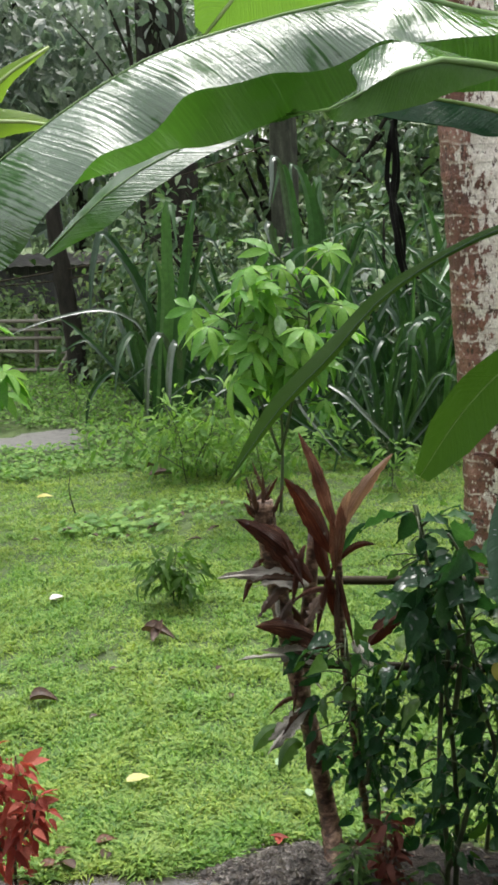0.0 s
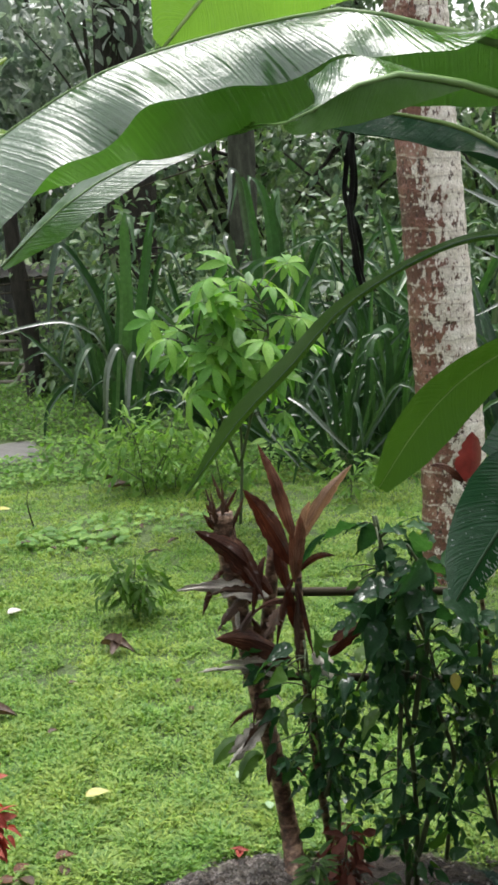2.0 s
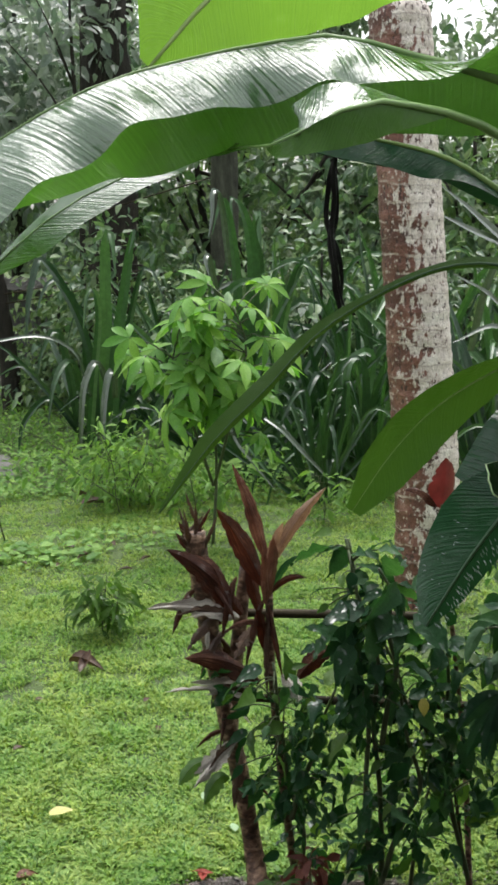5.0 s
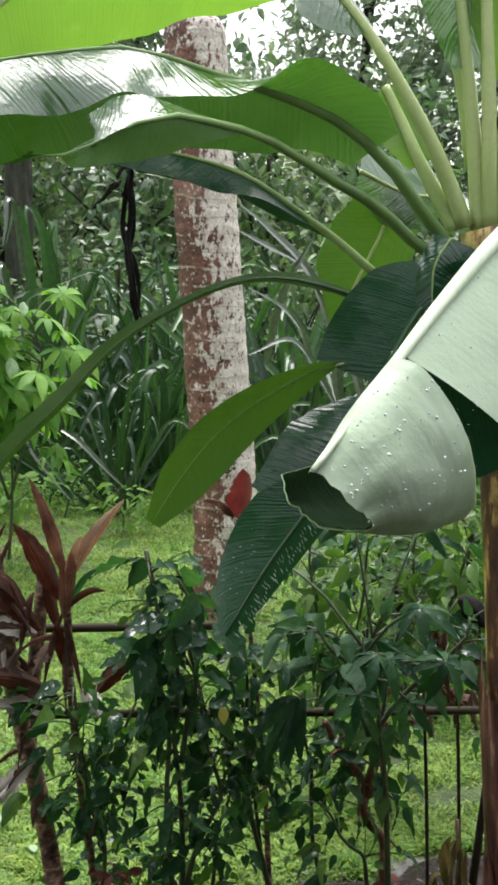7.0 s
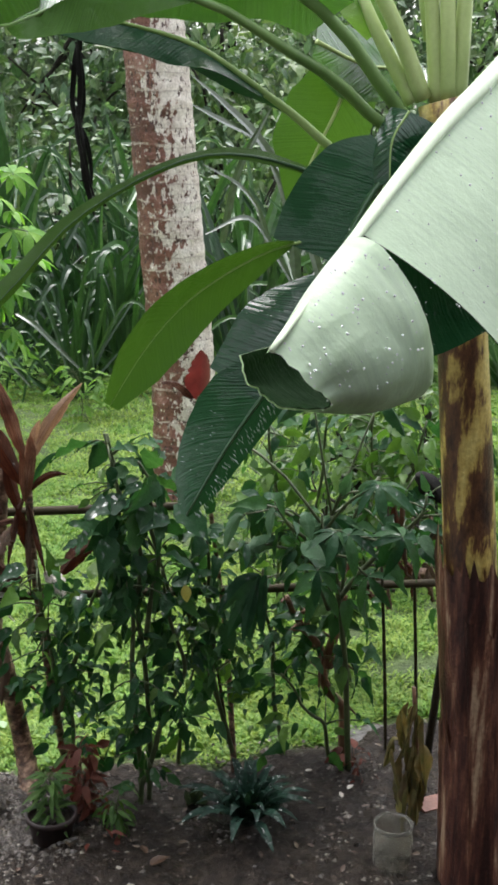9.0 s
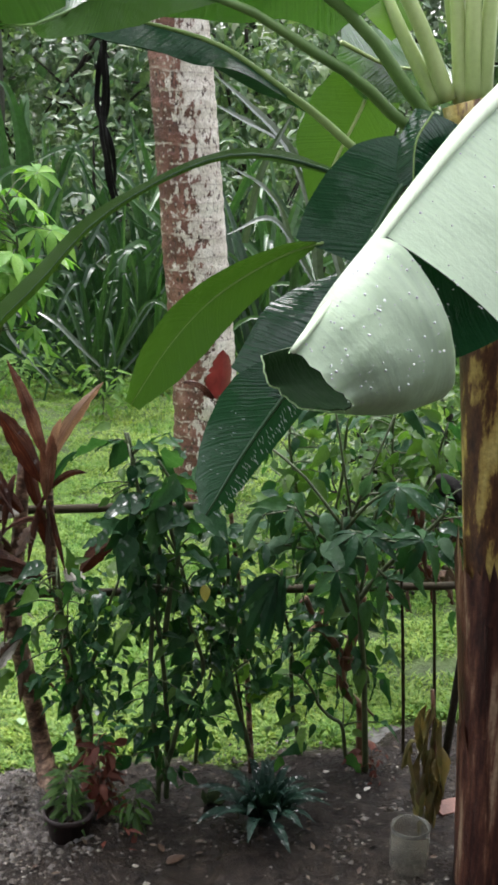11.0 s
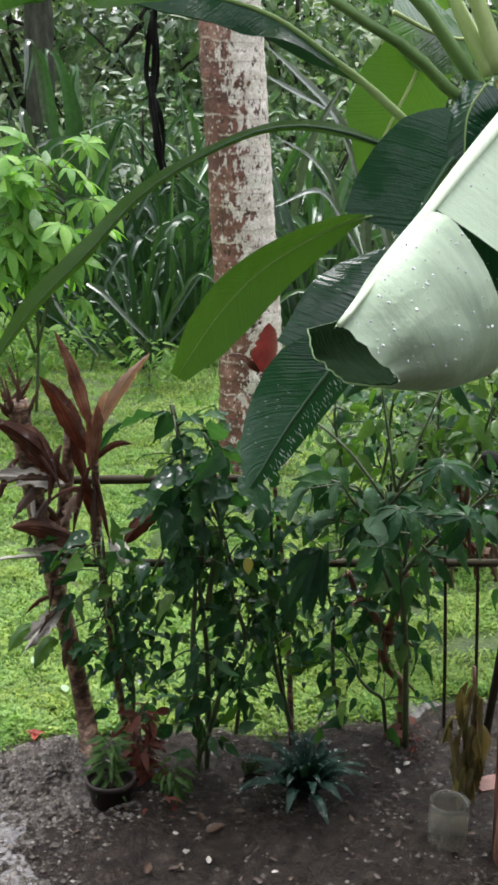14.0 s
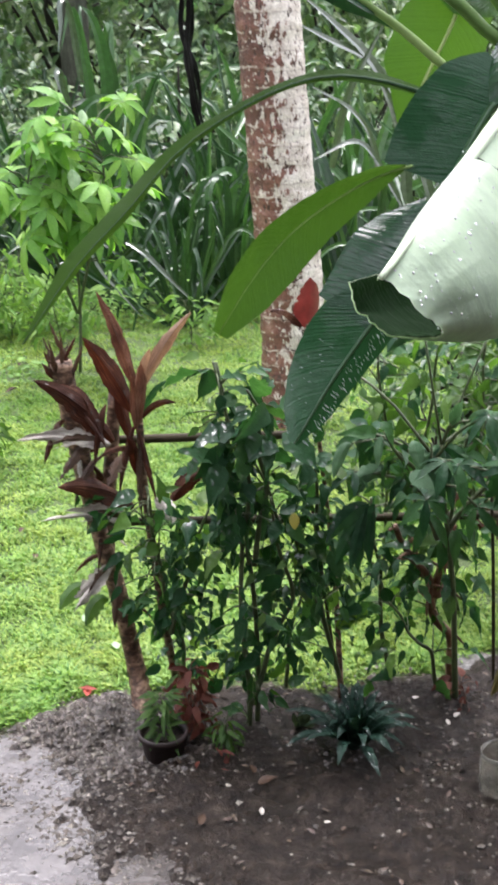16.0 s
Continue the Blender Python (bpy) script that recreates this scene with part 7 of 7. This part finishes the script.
tw = part("lawn_twig", tube([(-1.281, 7.611, 0.000), (-1.272, 7.350, 0.237), (-1.267, 7.400, 0.330)], [0.006, 0.005, 0.003], 6), BARK)
tagged(tw, "thin brown twig standing up from the lawn", "twig")

rl = random.Random(57)
for k in range(16):
    c0 = Vector((-0.846, 7.278, 0.000)) + Vector((rl.uniform(-0.5, 0.6), rl.uniform(-0.5, 0.5), 0))
    litter_leaf((c0.x, c0.y, ground_height(c0.x, c0.y)), rl.uniform(0.05, 0.11), 0.035, DRY, "small brown dead leaf among the weeds", rl.uniform(0, 360), 0.2, 0.8, 0.035)

for p, t in (((0.008, 3.304, 0.000), 10), ((0.020, 3.274, 0.000), 80), ((0.036, 3.306, 0.000), 150)):
    litter_leaf(p, 0.05, 0.025, COLEUS, "small red fallen leaf at the lawn's edge", t, 0.2, 0.6, 0.04)

SAND = solid_mat("bare_earth", [(0.3, (0.08, 0.077, 0.07)), (0.7, (0.15, 0.147, 0.137))], 14.0, 0.6, 0.7, 0.01)


def bare_patch(c, rx, ry, label):
    n = 28
    v = [(c[0], c[1], ground_height(c[0], c[1]) + 0.012)]
    for ring in (0.5, 1.0):
        for k in range(n):
            a = 2 * math.pi * k / n
            r = ring * (1 + 0.25 * math.sin(3 * a + c[0]) + 0.12 * math.sin(7 * a))
            x, y = c[0] + rx * r * math.cos(a), c[1] + ry * r * math.sin(a)
            v.append((x, y, ground_height(x, y) + (0.012 if ring < 1 else -0.01)))
    f = [(0, 1 + k, 1 + (k + 1) % n) for k in range(n)] + [(1 + k, 1 + n + k, 1 + n + (k + 1) % n, 1 + (k + 1) % n) for k in range(n)]
    tagged(part("bare_patch", (v, f), SAND), label, "ground", kind="structure")


bare_patch((1.356, 3.292, 0.000), 0.16, 0.12, "small bare sandy patch in the lawn")
bare_patch((-2.019, 10.138, 0.000), 0.55, 0.4, "bare pale earth beyond the lawn")


# ---- planting bed: pebbles, litter, pot, small plants ----
def pebbles():
    rng = np.random.default_rng(61)
    n = 4200
    x, y = rng.uniform(-0.4, 2.0, n), rng.uniform(1.9, 3.35, n)
    keep = (x > np.array([path_edge(b) for b in y]) + 0.1) & (rng.random(n) < 0.25 + 0.75 * ((y > 2.75) | (x > 0.95)))
    x, y = x[keep], y[keep]
    # gravel washed from the bed on to the path
    gy = rng.uniform(1.9, 3.25, 1800)
    gx = np.array([path_edge(b) for b in gy]) + 0.14 + rng.normal(0, 0.07, 1800)
    hx, hy = rng.normal(0.0, 0.17, 2600), rng.normal(3.02, 0.16, 2600)
    on = (hy < 3.3) & (hx < 0.4)
    x, y = np.r_[x, gx, hx[on]], np.r_[y, gy, hy[on]]
    n = len(x)
    z = np.array([max(0.012, bed_height(a, b), gravel_height(a, b) if a < 0.42 and b > 2.6 else 0) for a, b in zip(x, y)])
    r = rng.gamma(2.0, 0.0019, n) + 0.0015
    ico = np.array([(1, 0, 0), (-1, 0, 0), (0, 1, 0), (0, -1, 0), (0, 0, 1), (0, 0, -1)], dtype=float)
    v = np.stack([x, y, z], 1)[:, None] + ico[None] * r[:, None, None] * rng.uniform(0.5, 1.2, (n, 6, 1)) * np.array((1.2, 1, 0.7))
    f = np.array([(0, 2, 4), (2, 1, 4), (1, 3, 4), (3, 0, 4), (2, 0, 5), (1, 2, 5), (3, 1, 5), (0, 3, 5)])
    stone = leaf_mat("pebble_stone", [(0.07, 0.055, 0.045), (0.12, 0.1, 0.085), (0.04, 0.032, 0.028), (0.08, 0.065, 0.055), (0.10, 0.085, 0.07), (0.05, 0.04, 0.03), (0.035, 0.028, 0.022), (0.06, 0.05, 0.04), (0.3, 0.28, 0.25)], 0.4, 0, coat=0.2)
    stuff("pebbles", v.reshape(-1, 3), (f[None] + (np.arange(n) * 6)[:, None, None]).reshape(-1, 3), stone, label="small wet stones and shell bits strewn over the soil", category="pebbles")
    m = 420
    x, y = rng.uniform(-0.1, 2.0, m), 3.35 - 1.2 * rng.random(m) ** 1.6
    keep = x > np.array([path_edge(b) for b in y])
    x, y = x[keep], y[keep]
    m = len(x)
    z = np.array([bed_height(a, b) for a, b in zip(x, y)]) + 0.006
    ax = rand_dirs(rng, m, 0.15)
    L = rng.uniform(0.01, 0.032, m)
    v, f = leaf_cloud(np.stack([x, y, z], 1), ax, np.tile((0, 0, 1.0), (m, 1)) + rng.normal(0, 0.35, (m, 3)), L, L * rng.uniform(0.2, 0.6, m), -0.1)
    stuff("leaf_litter", v, f, LITTER, label="rotting brown leaf litter on the wet soil", category="leaf litter")


LITTER = leaf_mat("leaf_litter", [(0.03, 0.018, 0.012), (0.06, 0.035, 0.022), (0.08, 0.055, 0.036), (0.05, 0.025, 0.018), (0.13, 0.1, 0.07)], 0.5, 0, coat=0.0)
pebbles()
for k, (p, ln, t) in enumerate((((0.486, 2.712, 0.000), 0.06, 20), ((0.297, 2.562, 0.000), 0.045, 70), ((0.484, 2.767, 0.000), 0.04, 100), ((0.628, 2.507, 0.000), 0.02, 0), ((0.468, 2.574, 0.000), 0.03, 80), ((1.119, 2.898, 0.000), 0.03, 80), ((1.152, 2.939, 0.000), 0.03, 30), ((0.805, 2.486, 0.000), 0.02, 0), ((1.056, 3.068, 0.000), 0.025, 0))):
    ob = litter_leaf(p, ln, ln * 0.5, SILVER if k in (3, 4, 5, 6, 7, 8) else DRY, "pale dead leaf on the wet soil" if k > 2 else "pinkish brown dead leaf on the wet soil", t, 0.1, 0.4, 0.035)


def bed_things():
    z = 0.02
    c = Vector((0.234, 2.908, 0.000))
    pot = thing("flower_pot", c, "dark maroon plastic pot of soil standing in the bed", "flower pot")
    POT = solid_mat("pot_plastic", [(0.3, (0.012, 0.007, 0.007)), (0.7, (0.03, 0.016, 0.014))], 10.0, 0.5, 0.2)
    part("body", lathe([(0.0, 0.0), (0.052, 0.0), (0.054, 0.008), (0.066, 0.1), (0.074, 0.1), (0.075, 0.118), (0.068, 0.12), (0.064, 0.1), (0.055, 0.02)], c), POT, pot)
    part("soil", lathe([(0.0, 0.1), (0.03, 0.103), (0.064, 0.098)], c), SOIL, pot, "dark damp potting soil")
    plant = thing("potted_fern", c + Vector((0, 0, 0.1)), "small feathery green plant growing in the pot", "plant", "bed plants")
    rng = random.Random(71)
    FERN = leaf_mat("fern_leaves", [(0.03, 0.075, 0.02), (0.05, 0.11, 0.028), (0.08, 0.15, 0.04)], 0.45, 0.35, coat=0.0, spec=0.2)
    fern = leaf_shape("fern_leaf", FERN, 0.22, 0.5, 0.3)
    for k in range(90):
        a = rng.uniform(0, 6.28)
        h = rng.uniform(0.0, 0.15)
        p = c + Vector((0.02 * math.cos(a), 0.02 * math.sin(a), 0.1 + h))
        placed("leaf", fern, leaf_pose(p, (math.cos(a), math.sin(a), rng.uniform(-0.3, 0.8)), (0, -0.3, 1), rng.uniform(0.03, 0.07)), plant)
    part("stem", tube([c + Vector((0, 0, 0.09)), c + Vector((0.003, 0, 0.16)), c + Vector((-0.004, 0, 0.24))], [0.004, 0.002], 6), STEM, plant)
    coleus = [leaf_shape("coleus_leaf", TI_ROSE, 0.5, 0.4, 0.3), leaf_shape("coleus_leaf", TI_ROSE, 0.4, 0.7, 0.3)]
    for base, top, nn, size, seed in (((0.325, 2.956, 0.000), (0.338, 3.050, 0.238), 150, 0.042, 72), ((0.365, 2.748, 0.000), (0.377, 2.850, 0.035), 22, 0.045, 73), ((1.205, 3.006, 0.000), (1.211, 3.050, 0.081), 26, 0.05, 75)):
        shrub(base, [[None, (Vector(base) + Vector(top)) / 2, top]], nn, size, coleus, seed, "low plant with drooping dull red leaves in the bed", twig=0.06, low=0.1, group="bed plants", name="red_leaf_plant", radius=0.005, stem_mat=CANE)
    shrub((0.420, 2.893, 0.000), [[None, (0.418, 2.900, 0.085), (0.414, 2.900, 0.153)]], 80, 0.045, [fern], 74, "small feathery green seedling in the bed", twig=0.05, low=0.1, group="bed plants", name="seedling", radius=0.004)
    c = Vector((0.794, 2.822, 0.000))
    ros = thing("rosette_plant", c, "dark blue-green rosette of pointed leaves with wet white glints", "plant", "bed plants")
    ROS = leaf_mat("rosette_leaves", [(0.007, 0.022, 0.017), (0.012, 0.033, 0.025), (0.02, 0.048, 0.037)], 0.45, 0.1, coat=0.0, spec=0.12, ripple=(50.0, 0.7), glint=(1.0, 60.0, 0.57))
    for k in range(40):
        a = k * 2.4
        e = 0.25 + 1.1 * (k / 40)
        L = rng.uniform(0.16, 0.25) * (1.1 - 0.35 * k / 40)
        d = Vector((math.cos(a) * math.cos(e), math.sin(a) * math.cos(e), math.sin(e)))
        lance(ros, c + Vector((0, 0, 0.035)) + d * 0.01, c + Vector((0, 0, 0.02)) + d * L, 0.05, ROS, (0, -0.1, 1), 0.045, "", -12, 0, k)
    c = Vector((0.666, 2.984, 0.000))
    lily = thing("broad_leaf_seedling", c, "seedling with upright grey-green striped leaves", "plant", "bed plants")
    for k, (dx, dz) in enumerate(((-0.03, 0.10), (0.0, 0.12), (0.03, 0.10), (0.05, 0.06))):
        lance(lily, c + Vector((0, 0, 0.02)), c + Vector((dx, -0.03, dz)), 0.035, SHINE, (0, -1, 0.2), 0, "", 15, 10, k)
    # preserving jar and withered leaves by the banana stem
    c = Vector((1.145, 2.559, 0.000))
    JAR = solid_mat("clear_plastic", [(0.3, (0.9, 0.9, 0.8)), (0.7, (0.95, 0.95, 0.88))], 30.0, 0.06, 0.1, 0.002, speck=0.1)
    clear = JAR.node_tree.nodes["Principled BSDF"].inputs
    clear["Transmission Weight"].default_value = 0.94
    clear["IOR"].default_value = 1.15
    jar = thing("plastic_jar", c, "clear cut-off plastic jar standing in the wet soil", "jar")
    part("body", lathe([(0.0, 0.006), (0.03, 0.0), (0.05, 0.006), (0.055, 0.02), (0.054, 0.05), (0.052, 0.056), (0.055, 0.064), (0.056, 0.13), (0.053, 0.14), (0.056, 0.16), (0.053, 0.162), (0.05, 0.14), (0.0525, 0.128), (0.0515, 0.066), (0.049, 0.056), (0.0505, 0.048), (0.0515, 0.022), (0.045, 0.01), (0.0, 0.012)], c), JAR, jar)
    c = Vector((1.336, 2.818, 0.000))
    dry = thing("withered_plant", c, "withered plant with limp yellow-brown hanging leaves", "plant", "bed plants")
    WITHER = leaf_mat("withered_leaves", [(0.14, 0.115, 0.05), (0.23, 0.19, 0.09), (0.075, 0.055, 0.03), (0.13, 0.13, 0.05)], 0.5, 0.3, glow=(1.3, 1.2, 0.6), coat=0.0, spec=0.2, patches=30.0)
    part("stem", tube([c - Vector((0, 0, 0.03)), (1.278, 2.720, 0.279), (1.257, 2.720, 0.482)], [0.008, 0.006], 7), STEM_TAN, dry)
    rr = random.Random(81)
    for k in range(30):
        h = rr.uniform(0.0, 1.0)
        top = Vector((1.262 - 0.02 * h, 2.705, 0.14 + 0.36 * h)) + Vector((rr.gauss(0, 0.03), rr.gauss(0, 0.03), 0))
        hang = Vector((rr.gauss(-0.006, 0.02), rr.gauss(-0.01, 0.02), -rr.uniform(0.08, 0.17)))
        lance(dry, top, top + hang, rr.uniform(0.045, 0.09), WITHER, (rr.gauss(0, 1.2), -1, 0.2), rr.uniform(-0.015, 0.03), "", rr.uniform(10, 70), rr.uniform(20, 110), k, 1.4)
    # leaning stick and broken tile by the stem
    tile = part("broken_tile", box(-0.075, 0.075, -0.03, 0.03, 0, 0.018), solid_mat("clay_tile", [(0.3, (0.11, 0.045, 0.03)), (0.7, (0.18, 0.08, 0.055))], 20.0, 0.5, 0.4), smooth=False)
    tile.matrix_basis = Matrix.Translation(Vector((1.396, 2.806, 0.000)) + Vector((0, 0, 0.02))) @ pose(0, 0, 0, 8, 6, 15)
    tagged(tile, "broken red clay tile lying on the soil", "tile")
    st = part("leaning_stick", tube([(1.357, 2.845, 0.000), (1.335, 2.750, 0.330), (1.288, 2.600, 0.744)], [0.012, 0.012, 0.009], 8), BARK)
    tagged(st, "dark stick leaning on the banana stem", "stick")


bed_things()


def brush_pile():
    c = Vector((1.977, 4.520, 0.000))
    ob = thing("brush_pile", c, "heap of cut branches, dead leaves and a brown log", "brush pile")
    rng = random.Random(91)
    part("log", tube([(1.843, 4.600, 0.036), (1.972, 4.550, 0.061), (2.143, 4.500, 0.056)], [0.03, 0.032, 0.028], 10), CANE, ob, "brown cut log")
    for k in range(60):
        a = c + Vector((rng.uniform(-0.45, 0.5), rng.uniform(-0.2, 0.3), rng.uniform(0, 0.32)))
        d = Vector((rng.gauss(0, 1), rng.gauss(0, 0.6), rng.gauss(0.3, 0.4))).normalized() * rng.uniform(0.2, 0.5)
        part("branch", tube([a, a + d * 0.5 + Vector((0, 0, 0.03)), a + d], [0.009, 0.006, 0.003], 5, 6), BARK, ob)
    for k in range(60):
        a = c + Vector((rng.uniform(-0.35, 0.35), rng.uniform(-0.3, 0.2), rng.uniform(0.05, 0.4)))
        lance(ob, a, a + Vector((rng.uniform(-0.1, 0.1), -0.05, rng.uniform(-0.2, 0.05))), 0.06, DRY if k % 3 else TI, (0, -0.8, 0.5), 0, "", 30, 20, k)


brush_pile()
bush("bush", (2.043, 5.300, 0.413), (0.55, 0.3, 0.34), 80, 11, 0.075, BUSH, 401, "dense low green bush behind the bamboo rails")
bush("bush", (2.399, 5.200, 0.487), (0.45, 0.3, 0.38), 70, 11, 0.07, HEDGE_LIT, 402, "dense low green bush behind the banana stem")


# ---- at the far left: plants, hut and slat fence ----
def left_plants():
    coleus = [leaf_shape("coleus_leaf", COLEUS, 0.5, 0.4, 0.3), leaf_shape("coleus_leaf", COLEUS, 0.42, 0.6, 0.3)]
    base = (-0.804, 3.197, 0.000)
    shrub(base, [[None, (-0.770, 3.120, 0.264), (-0.752, 3.120, 0.448)], [(-0.816, 3.100, 0.147), (-0.837, 3.100, 0.332), (-0.835, 3.100, 0.478)], [(-0.785, 3.100, 0.108), (-0.725, 3.080, 0.230), (-0.706, 3.080, 0.340)]], 280, 0.048, coleus, 95, "rose-red leafy plant at the path's edge", twig=0.05, low=0.05, group="bed plants", name="red_leaf_plant", radius=0.006, stem_mat=CANE)
    for k, (p, t) in enumerate((((-0.566, 3.332, 0.000), 20), ((-0.526, 3.233, 0.000), 90), ((-0.727, 3.210, 0.000), 0), ((-0.617, 3.190, 0.000), 140), ((-0.681, 3.255, 0.000), 60))):
        litter_leaf(p, 0.07, 0.04, DRY if k % 2 else TI_RED, "reddish dead leaf at the path's edge", t, 0.2, 0.6, 0.03)
    base = Vector((-1.35, 2.75, 0.0))
    plant = thing("banana_plant", base, "young banana plant with yellow-green leaf tips", "banana plant")
    part("pseudostem", tube([base - Vector((0, 0, 0.05)), base + Vector((0.02, 0, 0.9)), base + Vector((0.05, 0, 1.75))], [0.07, 0.055, 0.035], 14), SHEATH, plant)
    top = base + Vector((0.05, 0, 1.7))
    for rib, w in (([top, top + Vector((0.12, 0.02, 0.35)), (-0.668, 2.750, 2.258), (-0.557, 2.750, 2.338), (-0.451, 2.750, 2.399)], 0.034), ([top, top + Vector((0.2, 0, 0.3)), (-0.698, 2.700, 2.211), (-0.554, 2.700, 2.232), (-0.422, 2.700, 2.216)], 0.05)):
        banana_leaf(plant, rib, (0.1, -1.0, -0.1), [(1, 0.3, 1, [0.02, w, w * 1.1, w, 0.004], 10, dict(curl=30, n=22, wave=0.3)), (-1, 0.3, 1, [0.02, w, w, w, 0.004], 10, dict(curl=30, n=22, wave=0.3, seed=2))],
                    BANANA_YELLOW, [0.012, 0.008, 0.003], label="yellow-green leaf end")


left_plants()


def hut():
    base = Vector((-4.2, 16.5, 0.3))
    ob = thing("hut", base, "small dark plank hut under a rusty tin roof", "hut")
    PLANK = solid_mat("dark_planks", [(0.3, (0.06, 0.06, 0.062)), (0.7, (0.14, 0.137, 0.13))], 5.0, 0.7, 0.5, stretch=(4, 4, 0.3))
    for k in range(16):
        part("plank", box(-6.2 + k * 0.25, -5.955 + k * 0.25, 16.4 + 0.01 * (k % 2), 16.46, 0.2, 1.4), PLANK, ob, smooth=False)
    part("side_wall", box(-2.25, -2.2, 16.46, 18.4, 0.2, 1.4), PLANK, ob, smooth=False)
    TIN = solid_mat("tin_roof", [(0.3, (0.08, 0.075, 0.07)), (0.7, (0.18, 0.165, 0.155))], 4.0, 0.75, 0.3)
    v, f = [], []
    for k in range(61):
        x = -6.5 + k * 0.078
        z = 0.025 * (k % 2)
        v += [(x, 16.0, 1.4 + z), (x, 18.6, 1.5 + z)]
        if k:
            f.append((2 * k - 2, 2 * k, 2 * k + 1, 2 * k - 1))
    part("roof", (v, f), TIN, ob, "grey corrugated tin roof", smooth=False)


hut()


def slat_fence():
    base = Vector((-2.628, 13.400, -0.010))
    ob = thing("slat_fence", base, "weathered fence of split bamboo slats beside the post", "fence")
    PALE = solid_mat("weathered_bamboo", [(0.3, (0.16, 0.14, 0.11)), (0.7, (0.28, 0.26, 0.21))], 8.0, 0.6, 0.4, stretch=(0.3, 2, 2))
    for a, b in (((-3.372, 13.400, 0.886), (-2.252, 13.400, 0.857)), ((-3.380, 13.400, 0.780), (-2.311, 13.400, 0.758)), ((-3.388, 13.400, 0.680), (-2.284, 13.400, 0.657)), ((-3.373, 13.300, 0.550), (-1.977, 13.300, 0.487)), ((-3.391, 13.300, 0.309), (-1.955, 13.300, 0.285))):
        part("slat", tube([a, (Vector(a) + Vector(b)) / 2, b], [0.022, 0.024, 0.02], 7), PALE, ob)
    for a, b in (((-2.624, 13.450, -0.018), (-2.576, 13.450, 0.941)), ((-3.180, 13.450, -0.003), (-3.124, 13.450, 0.955)), ((-2.451, 13.200, 0.084), (-2.015, 13.200, 0.737))):
        part("stake", tube([a, (Vector(a) + Vector(b)) / 2, b], [0.03, 0.028, 0.025], 7), PALE, ob)


slat_fence()
